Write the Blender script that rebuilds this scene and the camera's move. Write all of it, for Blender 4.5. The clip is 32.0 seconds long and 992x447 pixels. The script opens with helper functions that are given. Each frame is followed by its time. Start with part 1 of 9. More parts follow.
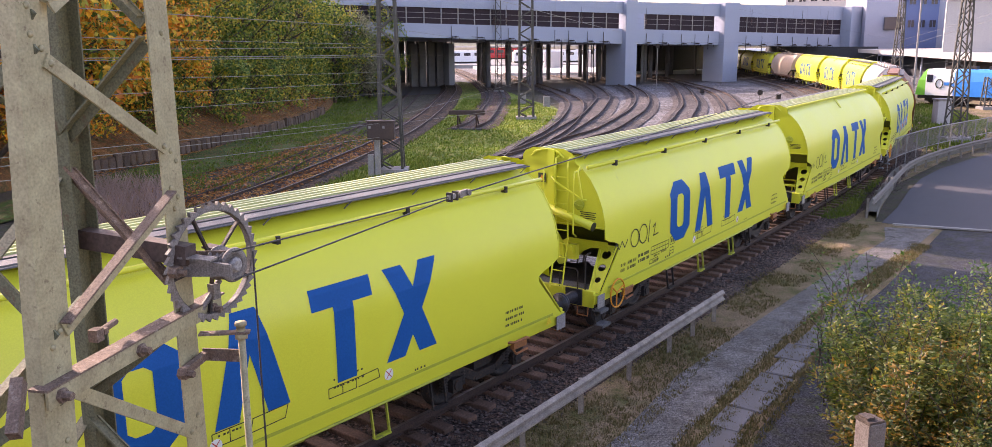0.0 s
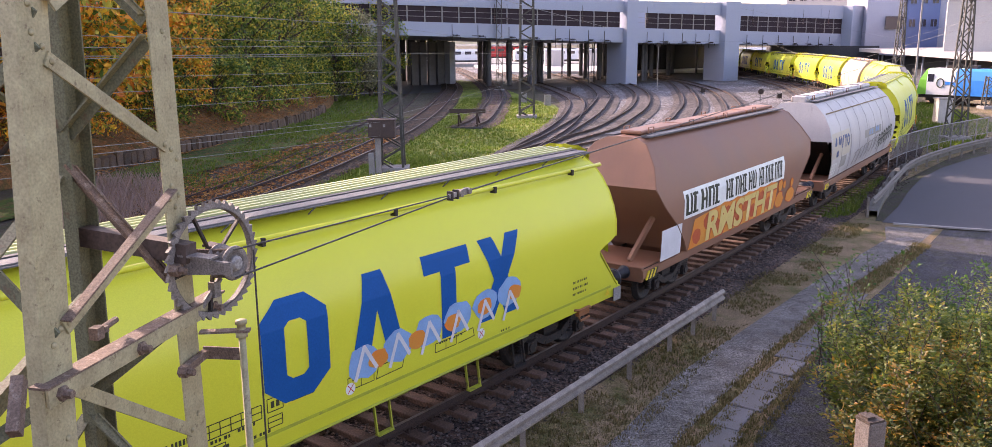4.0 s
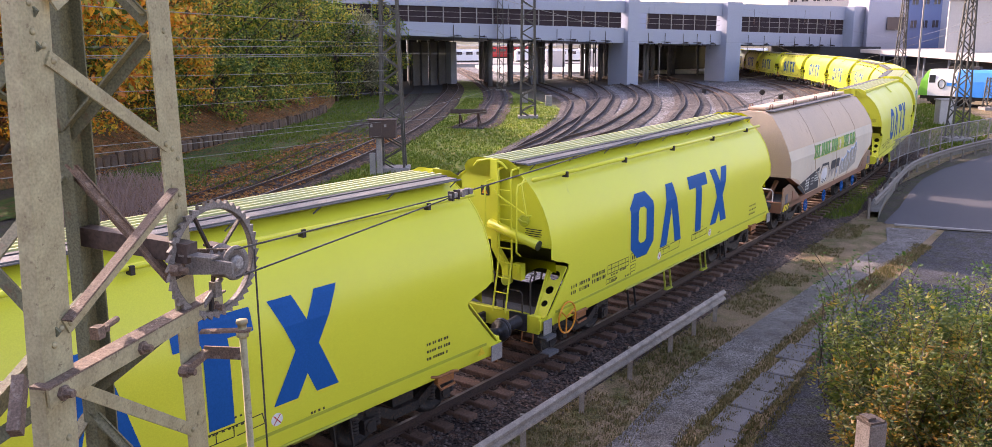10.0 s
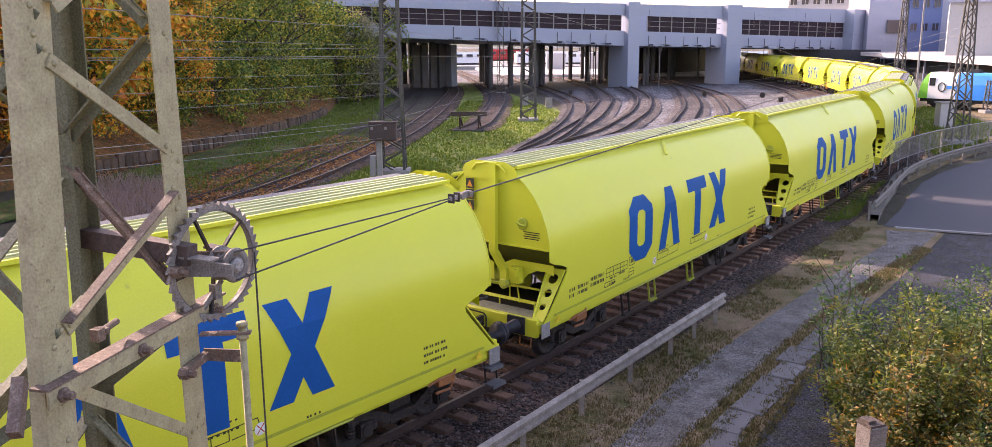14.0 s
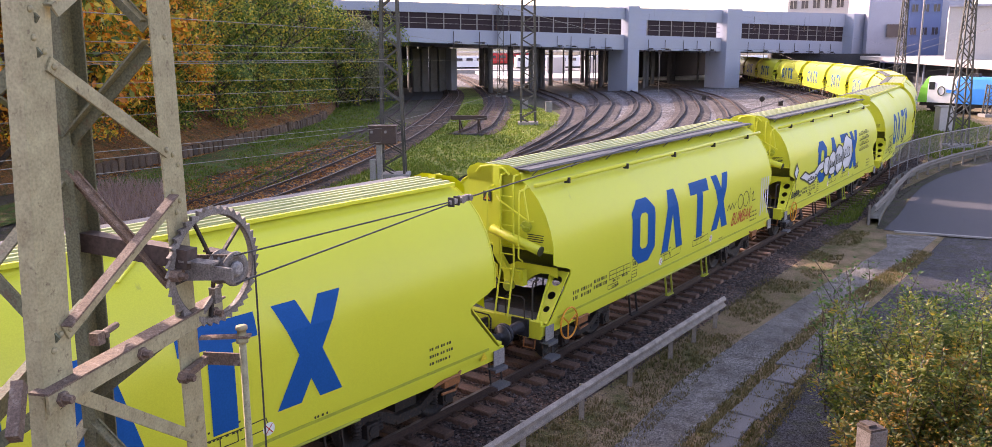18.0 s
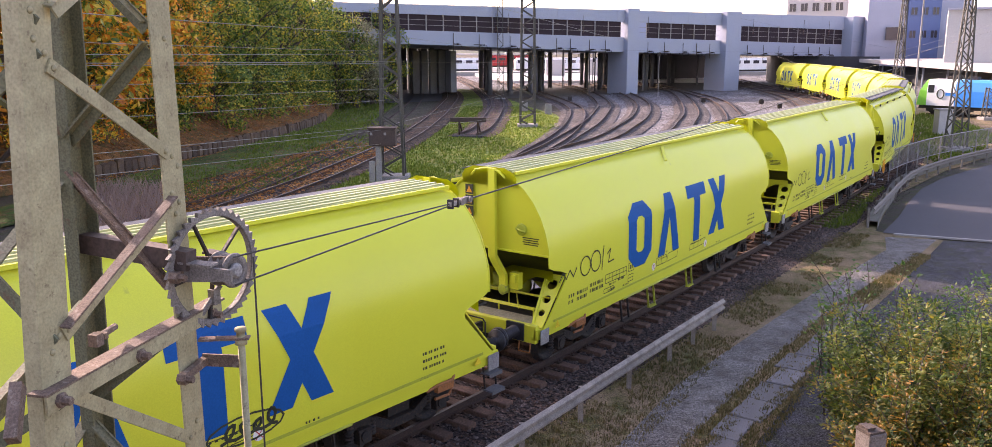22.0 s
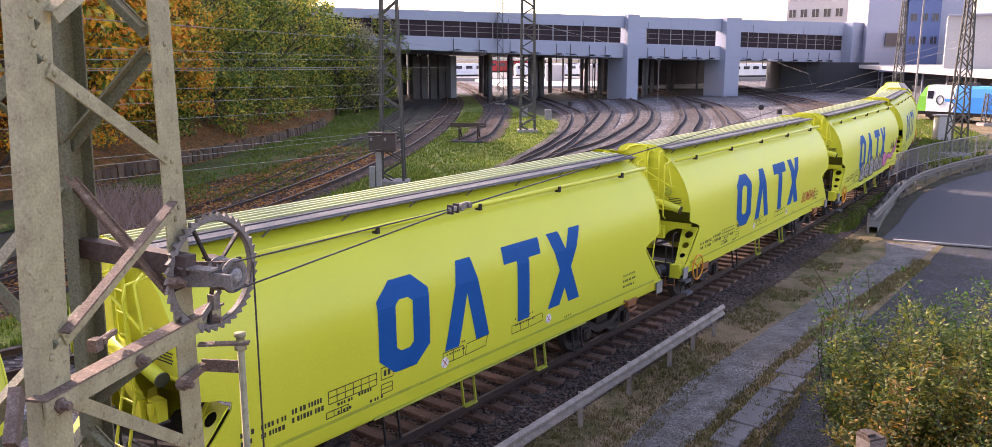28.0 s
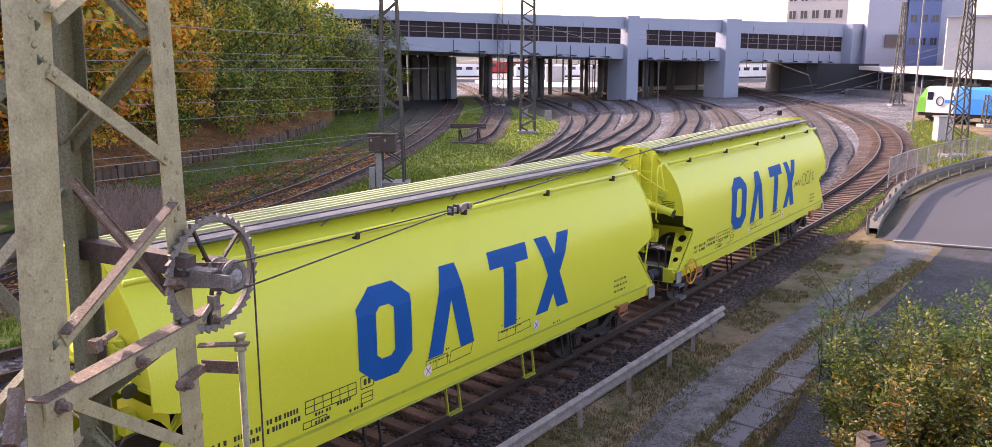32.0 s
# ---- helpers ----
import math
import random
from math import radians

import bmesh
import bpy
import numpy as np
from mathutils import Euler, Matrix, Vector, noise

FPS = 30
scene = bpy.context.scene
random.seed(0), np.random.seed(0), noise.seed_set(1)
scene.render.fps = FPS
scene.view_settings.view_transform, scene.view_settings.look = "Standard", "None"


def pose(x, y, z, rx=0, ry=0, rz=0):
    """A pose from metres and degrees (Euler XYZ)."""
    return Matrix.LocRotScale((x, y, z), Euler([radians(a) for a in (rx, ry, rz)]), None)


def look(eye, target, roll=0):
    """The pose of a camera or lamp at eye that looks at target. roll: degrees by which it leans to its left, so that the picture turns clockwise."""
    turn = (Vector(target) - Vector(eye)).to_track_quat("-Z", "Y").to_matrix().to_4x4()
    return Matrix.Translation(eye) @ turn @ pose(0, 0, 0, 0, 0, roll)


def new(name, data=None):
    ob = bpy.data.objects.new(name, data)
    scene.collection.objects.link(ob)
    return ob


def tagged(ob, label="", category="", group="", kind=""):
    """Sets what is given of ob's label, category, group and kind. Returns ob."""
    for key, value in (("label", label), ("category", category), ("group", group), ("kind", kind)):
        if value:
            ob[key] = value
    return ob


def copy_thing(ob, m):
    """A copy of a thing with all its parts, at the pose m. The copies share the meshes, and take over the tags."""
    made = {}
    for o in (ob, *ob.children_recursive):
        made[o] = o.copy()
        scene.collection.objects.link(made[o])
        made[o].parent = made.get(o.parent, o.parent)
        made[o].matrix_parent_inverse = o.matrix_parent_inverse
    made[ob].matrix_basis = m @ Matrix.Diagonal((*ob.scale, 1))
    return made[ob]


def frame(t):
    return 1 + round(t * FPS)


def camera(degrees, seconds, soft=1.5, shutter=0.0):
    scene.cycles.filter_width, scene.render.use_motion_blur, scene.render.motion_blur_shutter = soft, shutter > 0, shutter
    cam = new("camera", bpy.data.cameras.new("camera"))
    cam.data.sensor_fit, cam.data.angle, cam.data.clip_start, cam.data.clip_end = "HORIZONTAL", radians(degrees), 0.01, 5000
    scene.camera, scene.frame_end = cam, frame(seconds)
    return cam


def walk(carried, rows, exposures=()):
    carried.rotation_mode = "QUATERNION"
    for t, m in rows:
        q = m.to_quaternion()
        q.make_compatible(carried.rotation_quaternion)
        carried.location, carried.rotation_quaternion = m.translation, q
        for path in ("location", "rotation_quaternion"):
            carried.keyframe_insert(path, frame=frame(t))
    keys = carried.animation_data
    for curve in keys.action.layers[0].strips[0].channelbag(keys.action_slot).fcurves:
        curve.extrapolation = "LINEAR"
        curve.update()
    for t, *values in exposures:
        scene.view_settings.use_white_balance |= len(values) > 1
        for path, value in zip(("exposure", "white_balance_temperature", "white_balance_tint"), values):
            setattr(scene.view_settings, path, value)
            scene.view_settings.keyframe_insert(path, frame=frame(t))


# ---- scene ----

# ---- camera: a phone held still at a bridge's rail, sinking its gaze a little ----
EYE = (0.0, 0.0, 6.70)
GAZE = (
    (0.0, 12.14, 0.04, -0.48),
    (0.5, 12.17, 0.04, -0.46),
    (1.0, 12.18, 0.03, -0.45),
    (1.5, 12.19, 0.03, -0.48),
    (2.0, 12.19, 0.02, -0.47),
    (2.5, 12.21, 0.01, -0.45),
    (3.0, 12.23, 0.00, -0.43),
    (3.5, 12.24, 0.00, -0.41),
    (5.5, 12.16, -0.00, -0.37),
    (6.0, 12.17, -0.01, -0.36),
    (6.5, 12.17, -0.02, -0.35),
    (7.0, 12.17, -0.03, -0.35),
    (7.5, 12.16, -0.04, -0.36),
    (8.0, 12.13, -0.05, -0.35),
    (8.5, 12.17, -0.05, -0.33),
    (9.0, 12.22, -0.07, -0.33),
    (9.5, 12.23, -0.07, -0.33),
    (10.0, 12.21, -0.06, -0.30),
    (10.5, 12.19, -0.06, -0.28),
    (11.0, 12.18, -0.06, -0.27),
    (11.5, 12.13, -0.07, -0.28),
    (12.0, 12.07, -0.08, -0.28),
    (12.5, 12.02, -0.08, -0.27),
    (13.0, 12.03, -0.07, -0.26),
    (13.5, 12.04, -0.07, -0.25),
    (14.0, 12.04, -0.07, -0.25),
    (14.5, 12.03, -0.07, -0.26),
    (16.5, 11.90, -0.07, -0.25),
    (17.0, 11.87, -0.06, -0.24),
    (17.5, 11.82, -0.06, -0.23),
    (18.0, 11.79, -0.06, -0.23),
    (18.5, 11.79, -0.06, -0.22),
    (19.0, 11.79, -0.05, -0.19),
    (19.5, 11.78, -0.05, -0.18),
    (20.0, 11.74, -0.04, -0.19),
    (20.5, 11.68, -0.03, -0.15),
    (21.0, 11.67, -0.02, -0.13),
    (21.5, 11.66, -0.02, -0.12),
    (22.0, 11.65, -0.01, -0.12),
    (22.5, 11.60, -0.01, -0.12),
    (23.0, 11.56, 0.00, -0.12),
    (23.5, 11.52, 0.01, -0.10),
    (24.0, 11.46, 0.01, -0.09),
    (24.5, 11.41, 0.00, -0.08),
    (25.0, 11.38, 0.00, -0.08),
    (25.5, 11.36, 0.00, -0.06),
    (27.5, 11.33, 0.00, -0.06),
    (28.0, 11.29, -0.00, -0.06),
    (28.5, 11.25, -0.00, -0.06),
    (29.0, 11.26, -0.00, -0.05),
    (29.5, 11.26, 0.00, -0.04),
    (30.0, 11.23, 0.01, -0.04),
    (30.5, 11.22, 0.00, -0.04),
    (31.0, 11.21, 0.00, -0.04),
    (31.5, 11.22, 0.00, -0.04),
    (32.0, 11.22, 0.00, -0.04),
)


def gaze(tilt, yaw, roll):
    """The pose of the camera that looks tilt degrees down and yaw degrees to its right."""
    return (Matrix.Translation(EYE) @ pose(0, 0, 0, 0, 0, -yaw) @ pose(0, 0, 0, 90 - tilt)
            @ pose(0, 0, 0, 0, 0, roll))


cam = camera(60.30, 32.0, soft=0.55, shutter=0.0)
walk(cam, [(t, gaze(tilt, yaw, roll)) for t, tilt, yaw, roll in GAZE],
     exposures=((0.0, 2.12, 7550, 37), (32.0, 2.12, 7550, 37)))

# ---- daylight: low autumn sun from behind the train ----
SUN_WAY = Vector((-0.77, 0.64, 0.0)).normalized()
SUN_UP = radians(27.5)
world = bpy.data.worlds.new("world")
scene.world = world
world.use_nodes = True
wn = world.node_tree.nodes
sky = wn.new("ShaderNodeTexSky")
sky.sky_type = "NISHITA"
sky.sun_disc = False
sky.sun_elevation = SUN_UP
sky.sun_rotation = math.atan2(SUN_WAY.x, SUN_WAY.y)
sky.air_density, sky.dust_density, sky.ozone_density = 1.0, 2.0, 1.0
wn["Background"].inputs["Strength"].default_value = 0.15
world.node_tree.links.new(sky.outputs["Color"], wn["Background"].inputs["Color"])
lamp = bpy.data.lights.new("sun", "SUN")
lamp.energy, lamp.angle, lamp.color = 2.15, radians(0.6), (1.0, 0.93, 0.82)
sun = new("sun", lamp)
to_sun = SUN_WAY * math.cos(SUN_UP) + Vector((0, 0, math.sin(SUN_UP)))
sun.matrix_world = look(tuple(to_sun * 200), (0, 0, 0))

# ---- materials ----
def stretched(n, l, out):
    """Fine noise pulled apart to its full range."""
    q = n.new("ShaderNodeMapRange")
    q.inputs[1].default_value, q.inputs[2].default_value = 0.33, 0.67
    l.new(out, q.inputs[0])
    return q.outputs[0]


def material(name, base, rough=0.6, metal=0.0, dark=None, scale=3.0, amount=0.5, grain=40.0, bump=0.2,
             rust=None, rust_amount=0.0, streak=False, island=0.0, obj=0.0, spec=0.4):
    """A painted, mineral or metal surface: a base colour broken up by broad stains and fine grain, with relief,
    patches of rust or dirt, and a small shift from piece to piece."""
    m = bpy.data.materials.new(name)
    m.use_nodes = True
    nt = m.node_tree
    n, l = nt.nodes, nt.links
    b = n["Principled BSDF"]
    b.inputs["Roughness"].default_value = rough
    b.inputs["Metallic"].default_value = metal
    b.inputs["Specular IOR Level"].default_value = spec
    co = n.new("ShaderNodeTexCoord")
    vec = co.outputs["Object"]
    if streak:
        mp = n.new("ShaderNodeMapping")
        mp.inputs["Scale"].default_value = (1.0, 1.0, 0.12)
        l.new(vec, mp.inputs["Vector"])
        vec = mp.outputs["Vector"]
    big = n.new("ShaderNodeTexNoise")
    big.inputs["Scale"].default_value, big.inputs["Detail"].default_value = scale, 5.0
    big.inputs["Roughness"].default_value = 0.62
    l.new(vec, big.inputs["Vector"])
    fine = n.new("ShaderNodeTexNoise")
    fine.inputs["Scale"].default_value, fine.inputs["Detail"].default_value = grain, 4.0
    l.new(co.outputs["Object"], fine.inputs["Vector"])
    dk = dark if dark else tuple(c * 0.55 for c in base)
    ramp = n.new("ShaderNodeValToRGB")
    ramp.color_ramp.elements[0].position, ramp.color_ramp.elements[1].position = 0.5 - 0.25, 0.5 + 0.2
    ramp.color_ramp.elements[0].color = (*[d * amount + c * (1 - amount) for c, d in zip(base, dk)], 1)
    ramp.color_ramp.elements[1].color = (*base, 1)
    l.new(big.outputs["Fac"], ramp.inputs["Fac"])
    mix = n.new("ShaderNodeMix")
    mix.data_type, mix.blend_type = "RGBA", "OVERLAY"
    mix.inputs[0].default_value = (0.16 if bump == 0.058 else 0.07) if bump < 0.06 else 0.3
    l.new(ramp.outputs["Color"], mix.inputs[6])
    l.new(stretched(n, l, fine.outputs["Fac"]), mix.inputs[7])
    col = mix.outputs[2]
    if rust and rust_amount > 0:
        rn = n.new("ShaderNodeTexNoise")
        rn.inputs["Scale"].default_value, rn.inputs["Detail"].default_value = scale * 2.3, 8.0
        rn.inputs["Roughness"].default_value = 0.7
        l.new(vec, rn.inputs["Vector"])
        rr = n.new("ShaderNodeValToRGB")
        rr.color_ramp.elements[0].position = 0.72 - 0.4 * rust_amount
        rr.color_ramp.elements[1].position = 0.84 - 0.4 * rust_amount
        l.new(rn.outputs["Fac"], rr.inputs["Fac"])
        rm = n.new("ShaderNodeMix")
        rm.data_type = "RGBA"
        rm.inputs[7].default_value = (*rust, 1)
        l.new(rr.outputs["Color"], rm.inputs[0])
        l.new(col, rm.inputs[6])
        col = rm.outputs[2]
    if island or obj:
        src = n.new("ShaderNodeNewGeometry").outputs["Random Per Island"] if island else n.new("ShaderNodeObjectInfo").outputs["Random"]
        mr = n.new("ShaderNodeMapRange")
        amt = island or obj
        mr.inputs[3].default_value, mr.inputs[4].default_value = 1 - amt, 1 + amt
        l.new(src, mr.inputs[0])
        hs = n.new("ShaderNodeHueSaturation")
        l.new(mr.outputs[0], hs.inputs["Value"])
        l.new(col, hs.inputs["Color"])
        col = hs.outputs["Color"]
    l.new(col, b.inputs["Base Color"])
    rv = n.new("ShaderNodeMapRange")
    rv.inputs[3].default_value, rv.inputs[4].default_value = max(0.03, rough - 0.12), min(1.0, rough + 0.12)
    l.new(big.outputs["Fac"], rv.inputs[0])
    l.new(rv.outputs[0], b.inputs["Roughness"])
    if bump:
        bp = n.new("ShaderNodeBump")
        bp.inputs["Strength"].default_value, bp.inputs["Distance"].default_value = bump, 0.02
        l.new(fine.outputs["Fac"], bp.inputs["Height"])
        l.new(bp.outputs["Normal"], b.inputs["Normal"])
    return m


def leaf_material(name, colors, gloss=0.5, patch=0.35, mixed=0.4):
    """Leaves whose hue goes from clump to clump and from leaf to leaf, a little light coming through."""
    m = bpy.data.materials.new(name)
    m.use_nodes = True
    n, l = m.node_tree.nodes, m.node_tree.links
    b = n["Principled BSDF"]
    co = n.new("ShaderNodeTexCoord")
    nz = n.new("ShaderNodeTexNoise")
    nz.inputs["Scale"].default_value, nz.inputs["Detail"].default_value = patch, 2.0
    l.new(co.outputs["Object"], nz.inputs["Vector"])
    isl = n.new("ShaderNodeNewGeometry").outputs["Random Per Island"]
    mx = n.new("ShaderNodeMix")
    mx.inputs[0].default_value = mixed
    l.new(nz.outputs["Fac"], mx.inputs[2])
    l.new(isl, mx.inputs[3])
    rp = n.new("ShaderNodeValToRGB")
    e = rp.color_ramp.elements
    e[0].position, e[0].color = 0.28, (*colors[0], 1)
    e[1].position, e[1].color = 0.74, (*colors[-1], 1)
    for i, c in enumerate(colors[1:-1]):
        k = e.new(0.28 + 0.46 * (i + 1) / (len(colors) - 1))
        k.color = (*c, 1)
    l.new(mx.outputs[0], rp.inputs["Fac"])
    l.new(rp.outputs["Color"], b.inputs["Base Color"])
    b.inputs["Roughness"].default_value = gloss
    tr = n.new("ShaderNodeBsdfTranslucent")
    l.new(rp.outputs["Color"], tr.inputs["Color"])
    ms = n.new("ShaderNodeMixShader")
    ms.inputs[0].default_value = 0.5
    l.new(b.outputs[0], ms.inputs[1])
    l.new(tr.outputs[0], ms.inputs[2])
    l.new(ms.outputs[0], n["Material Output"].inputs["Surface"])
    return m


def ground_material(name, tones, scales=(0.25, 2.2, 35.0), stones=None, bump=0.5, rough=0.95):
    """Soil, gravel or turf: three tones laid by noise at three scales; stones: size of pebbles per metre."""
    m = bpy.data.materials.new(name)
    m.use_nodes = True
    n, l = m.node_tree.nodes, m.node_tree.links
    b = n["Principled BSDF"]
    b.inputs["Roughness"].default_value = rough
    b.inputs["Specular IOR Level"].default_value = 0.25
    co = n.new("ShaderNodeTexCoord")
    outs = []
    for s in scales:
        z = n.new("ShaderNodeTexNoise")
        z.inputs["Scale"].default_value, z.inputs["Detail"].default_value = s, 6.0
        z.inputs["Roughness"].default_value = 0.65
        l.new(co.outputs["Object"], z.inputs["Vector"])
        outs.append(z.outputs["Fac"])
    r1 = n.new("ShaderNodeValToRGB")
    r1.color_ramp.elements[0].position, r1.color_ramp.elements[1].position = 0.36, 0.62
    r1.color_ramp.elements[0].color, r1.color_ramp.elements[1].color = (*tones[0], 1), (*tones[1], 1)
    l.new(outs[0], r1.inputs["Fac"])
    r2 = n.new("ShaderNodeValToRGB")
    r2.color_ramp.elements[0].position, r2.color_ramp.elements[1].position = 0.45, 0.66
    l.new(outs[1], r2.inputs["Fac"])
    mx = n.new("ShaderNodeMix")
    mx.data_type = "RGBA"
    l.new(r2.outputs["Color"], mx.inputs[0])
    l.new(r1.outputs["Color"], mx.inputs[6])
    mx.inputs[7].default_value = (*tones[2], 1)
    col, height = mx.outputs[2], outs[2]
    if stones:
        v = n.new("ShaderNodeTexVoronoi")
        v.inputs["Scale"].default_value = stones
        l.new(co.outputs["Object"], v.inputs["Vector"])
        hs = n.new("ShaderNodeHueSaturation")
        sp = n.new("ShaderNodeSeparateColor")
        l.new(v.outputs["Color"], sp.inputs[0])
        mr = n.new("ShaderNodeMapRange")
        mr.inputs[3].default_value, mr.inputs[4].default_value = 0.25, 2.0
        l.new(sp.outputs[0], mr.inputs[0])
        l.new(mr.outputs[0], hs.inputs["Value"])
        l.new(col, hs.inputs["Color"])
        col, height = hs.outputs["Color"], v.outputs["Distance"]
    ov = n.new("ShaderNodeMix")
    ov.data_type, ov.blend_type = "RGBA", "OVERLAY"
    ov.inputs[0].default_value = 0.75
    l.new(col, ov.inputs[6])
    l.new(stretched(n, l, outs[2]), ov.inputs[7])
    l.new(ov.outputs[2], b.inputs["Base Color"])
    bp = n.new("ShaderNodeBump")
    bp.inputs["Strength"].default_value, bp.inputs["Distance"].default_value = bump, 0.05
    l.new(height, bp.inputs["Height"])
    l.new(bp.outputs["Normal"], b.inputs["Normal"])
    return m


LIME = material("lime_paint", (0.600, 0.605, 0.042), 0.38, dark=(0.52, 0.52, 0.034), scale=0.7, amount=0.35, grain=60, bump=0.015,
                rust=(0.30, 0.29, 0.06), rust_amount=0.14, streak=True, spec=0.32)
LIME_DULL = material("lime_paint_in_dirt", (0.40, 0.45, 0.03), 0.5, dark=(0.22, 0.23, 0.05), scale=1.5, amount=0.7, bump=0.05,
                     rust=(0.12, 0.10, 0.06), rust_amount=0.35)
BLUE = material("blue_vinyl", (0.0005, 0.088, 0.29), 0.5, scale=1.2, amount=0.3, bump=0.0, spec=0.06)
WHITE_LINE = material("white_vinyl", (0.75, 0.77, 0.72), 0.5, bump=0.0)
BLACK_INK = material("black_print", (0.035, 0.04, 0.02), 0.6, bump=0.0)
GREY_PAINT = material("grey_wagon_paint", (0.50, 0.47, 0.44), 0.5, dark=(0.25, 0.23, 0.23), scale=0.8, amount=0.6, bump=0.04,
                      rust=(0.17, 0.13, 0.10), rust_amount=0.3, streak=True)
BROWN_PAINT = material("oxide_brown_paint", (0.25, 0.115, 0.066), 0.55, dark=(0.14, 0.07, 0.05), scale=0.7, amount=0.6, bump=0.05,
                       rust=(0.22, 0.11, 0.06), rust_amount=0.35, streak=True)
PINK_PAINT = material("faded_pinkish_grey_paint", (0.54, 0.395, 0.275), 0.6, dark=(0.36, 0.265, 0.195), scale=0.6, amount=0.6, bump=0.04,
                      rust=(0.22, 0.14, 0.10), rust_amount=0.3, streak=True)
STEEL_DARK = material("grimy_running_gear", (0.022, 0.018, 0.017), 0.7, dark=(0.02, 0.018, 0.016), scale=6, amount=0.8, bump=0.3,
                      rust=(0.065, 0.038, 0.024), rust_amount=0.5)
BUFFER_STEEL = material("greased_buffer_steel", (0.035, 0.037, 0.045), 0.45, metal=0.3, scale=5, amount=0.6, bump=0.1)
GRATING = material("galvanised_grating", (0.115, 0.118, 0.125), 0.75, metal=0.0, scale=30, amount=0.7, grain=150, bump=0.4)
ROOF_STRIP = material("dark_hatch_seal", (0.05, 0.05, 0.055), 0.7, scale=4, amount=0.5)
ORANGE = material("orange_paint", (0.75, 0.28, 0.02), 0.5, scale=6, amount=0.5)
YELLOW_RED = material("warning_yellow", (0.75, 0.55, 0.03), 0.5, scale=6, amount=0.4)
RED = material("signal_red", (0.55, 0.04, 0.03), 0.5, scale=6, amount=0.4)
RAIL_TOP = material("polished_rail_head", (0.36, 0.34, 0.33), 0.32, metal=0.8, scale=8, amount=0.5, bump=0.02)
RAIL_SIDE = material("rusty_rail", (0.065, 0.039, 0.029), 0.85, dark=(0.03, 0.02, 0.017), scale=4, amount=0.7, bump=0.3)
SLEEPER = material("creosoted_sleeper_wood", (0.150, 0.085, 0.058), 0.85, dark=(0.055, 0.034, 0.025), scale=3, amount=0.8, grain=25, bump=0.6, obj=0.3)
SLEEPER_FAR = material("weathered_sleepers", (0.075, 0.070, 0.073), 0.9, scale=2, amount=0.7, bump=0.4, island=0.3)
PLATE = material("brown_baseplate", (0.06, 0.034, 0.024), 0.8, scale=8, amount=0.6, bump=0.3)
BALLAST = ground_material("ballast_brown", ((0.028, 0.020, 0.018), (0.100, 0.073, 0.062), (0.080, 0.045, 0.032)), (0.4, 3.0, 30.0), stones=17.0, bump=1.0)
BALLAST_YARD = ground_material("ballast_between_yard_rails", ((0.045, 0.040, 0.040), (0.095, 0.086, 0.084), (0.055, 0.042, 0.036)), (0.15, 1.2, 9.0), stones=6.0, bump=0.8)
BALLAST_FAR = ground_material("ballast_grey", ((0.070, 0.070, 0.074), (0.165, 0.165, 0.174), (0.075, 0.063, 0.060)), (0.15, 1.2, 9.0), stones=6.0, bump=0.8)
STONE = material("ballast_stone", (0.105, 0.083, 0.075), 0.9, dark=(0.05, 0.038, 0.034), scale=5, amount=0.6, bump=0.3, island=0.5)
GRASS = ground_material("turf", ((0.055, 0.105, 0.010), (0.125, 0.185, 0.018), (0.20, 0.20, 0.050)), (0.22, 1.4, 26.0), bump=0.9)
DRY_GRASS = ground_material("trodden_turf_and_soil", ((0.15, 0.105, 0.056), (0.27, 0.19, 0.115), (0.095, 0.095, 0.030)), (0.35, 1.5, 28.0), bump=0.9)
GRAVEL = ground_material("fine_gravel_path", ((0.115, 0.108, 0.102), (0.18, 0.168, 0.160), (0.09, 0.080, 0.066)), (0.5, 2.5, 90.0), stones=60.0, bump=0.5)
EARTH = ground_material("grey_brown_earth", ((0.050, 0.042, 0.034), (0.085, 0.070, 0.052), (0.055, 0.065, 0.024)), (0.3, 2.0, 22.0), bump=0.8)
SOIL = ground_material("leaf_strewn_soil", ((0.12, 0.055, 0.024), (0.21, 0.095, 0.035), (0.075, 0.06, 0.022)), (0.3, 2.0, 22.0), bump=0.8)
ASPHALT = material("asphalt", (0.062, 0.061, 0.070), 0.9, dark=(0.044, 0.043, 0.049), scale=0.7, amount=0.8, grain=160, bump=0.25)
CONCRETE = material("weathered_concrete", (0.29, 0.28, 0.27), 0.85, dark=(0.18, 0.165, 0.15), scale=0.9, amount=0.7, grain=45, bump=0.25)
SLAB = material("old_concrete_slab", (0.15, 0.145, 0.152), 0.9, dark=(0.085, 0.08, 0.07), scale=1.1, amount=0.8, grain=50, bump=0.35, obj=0.15)
PALE = material("pale_blue_grey_facade", (0.275, 0.31, 0.385), 0.7, dark=(0.24, 0.27, 0.34), scale=0.12, amount=0.5, grain=8, bump=0.05)
WHITE_WALL = material("white_facade", (0.40, 0.385, 0.37), 0.75, dark=(0.35, 0.335, 0.33), scale=0.15, amount=0.5, grain=8, bump=0.05)
BLUE_WALL = material("blue_facade", (0.10, 0.15, 0.30), 0.5, dark=(0.07, 0.10, 0.22), scale=0.2, amount=0.6, bump=0.05)
GREY_WALL = material("lavender_grey_facade", (0.34, 0.35, 0.42), 0.7, scale=0.15, amount=0.4, bump=0.05)
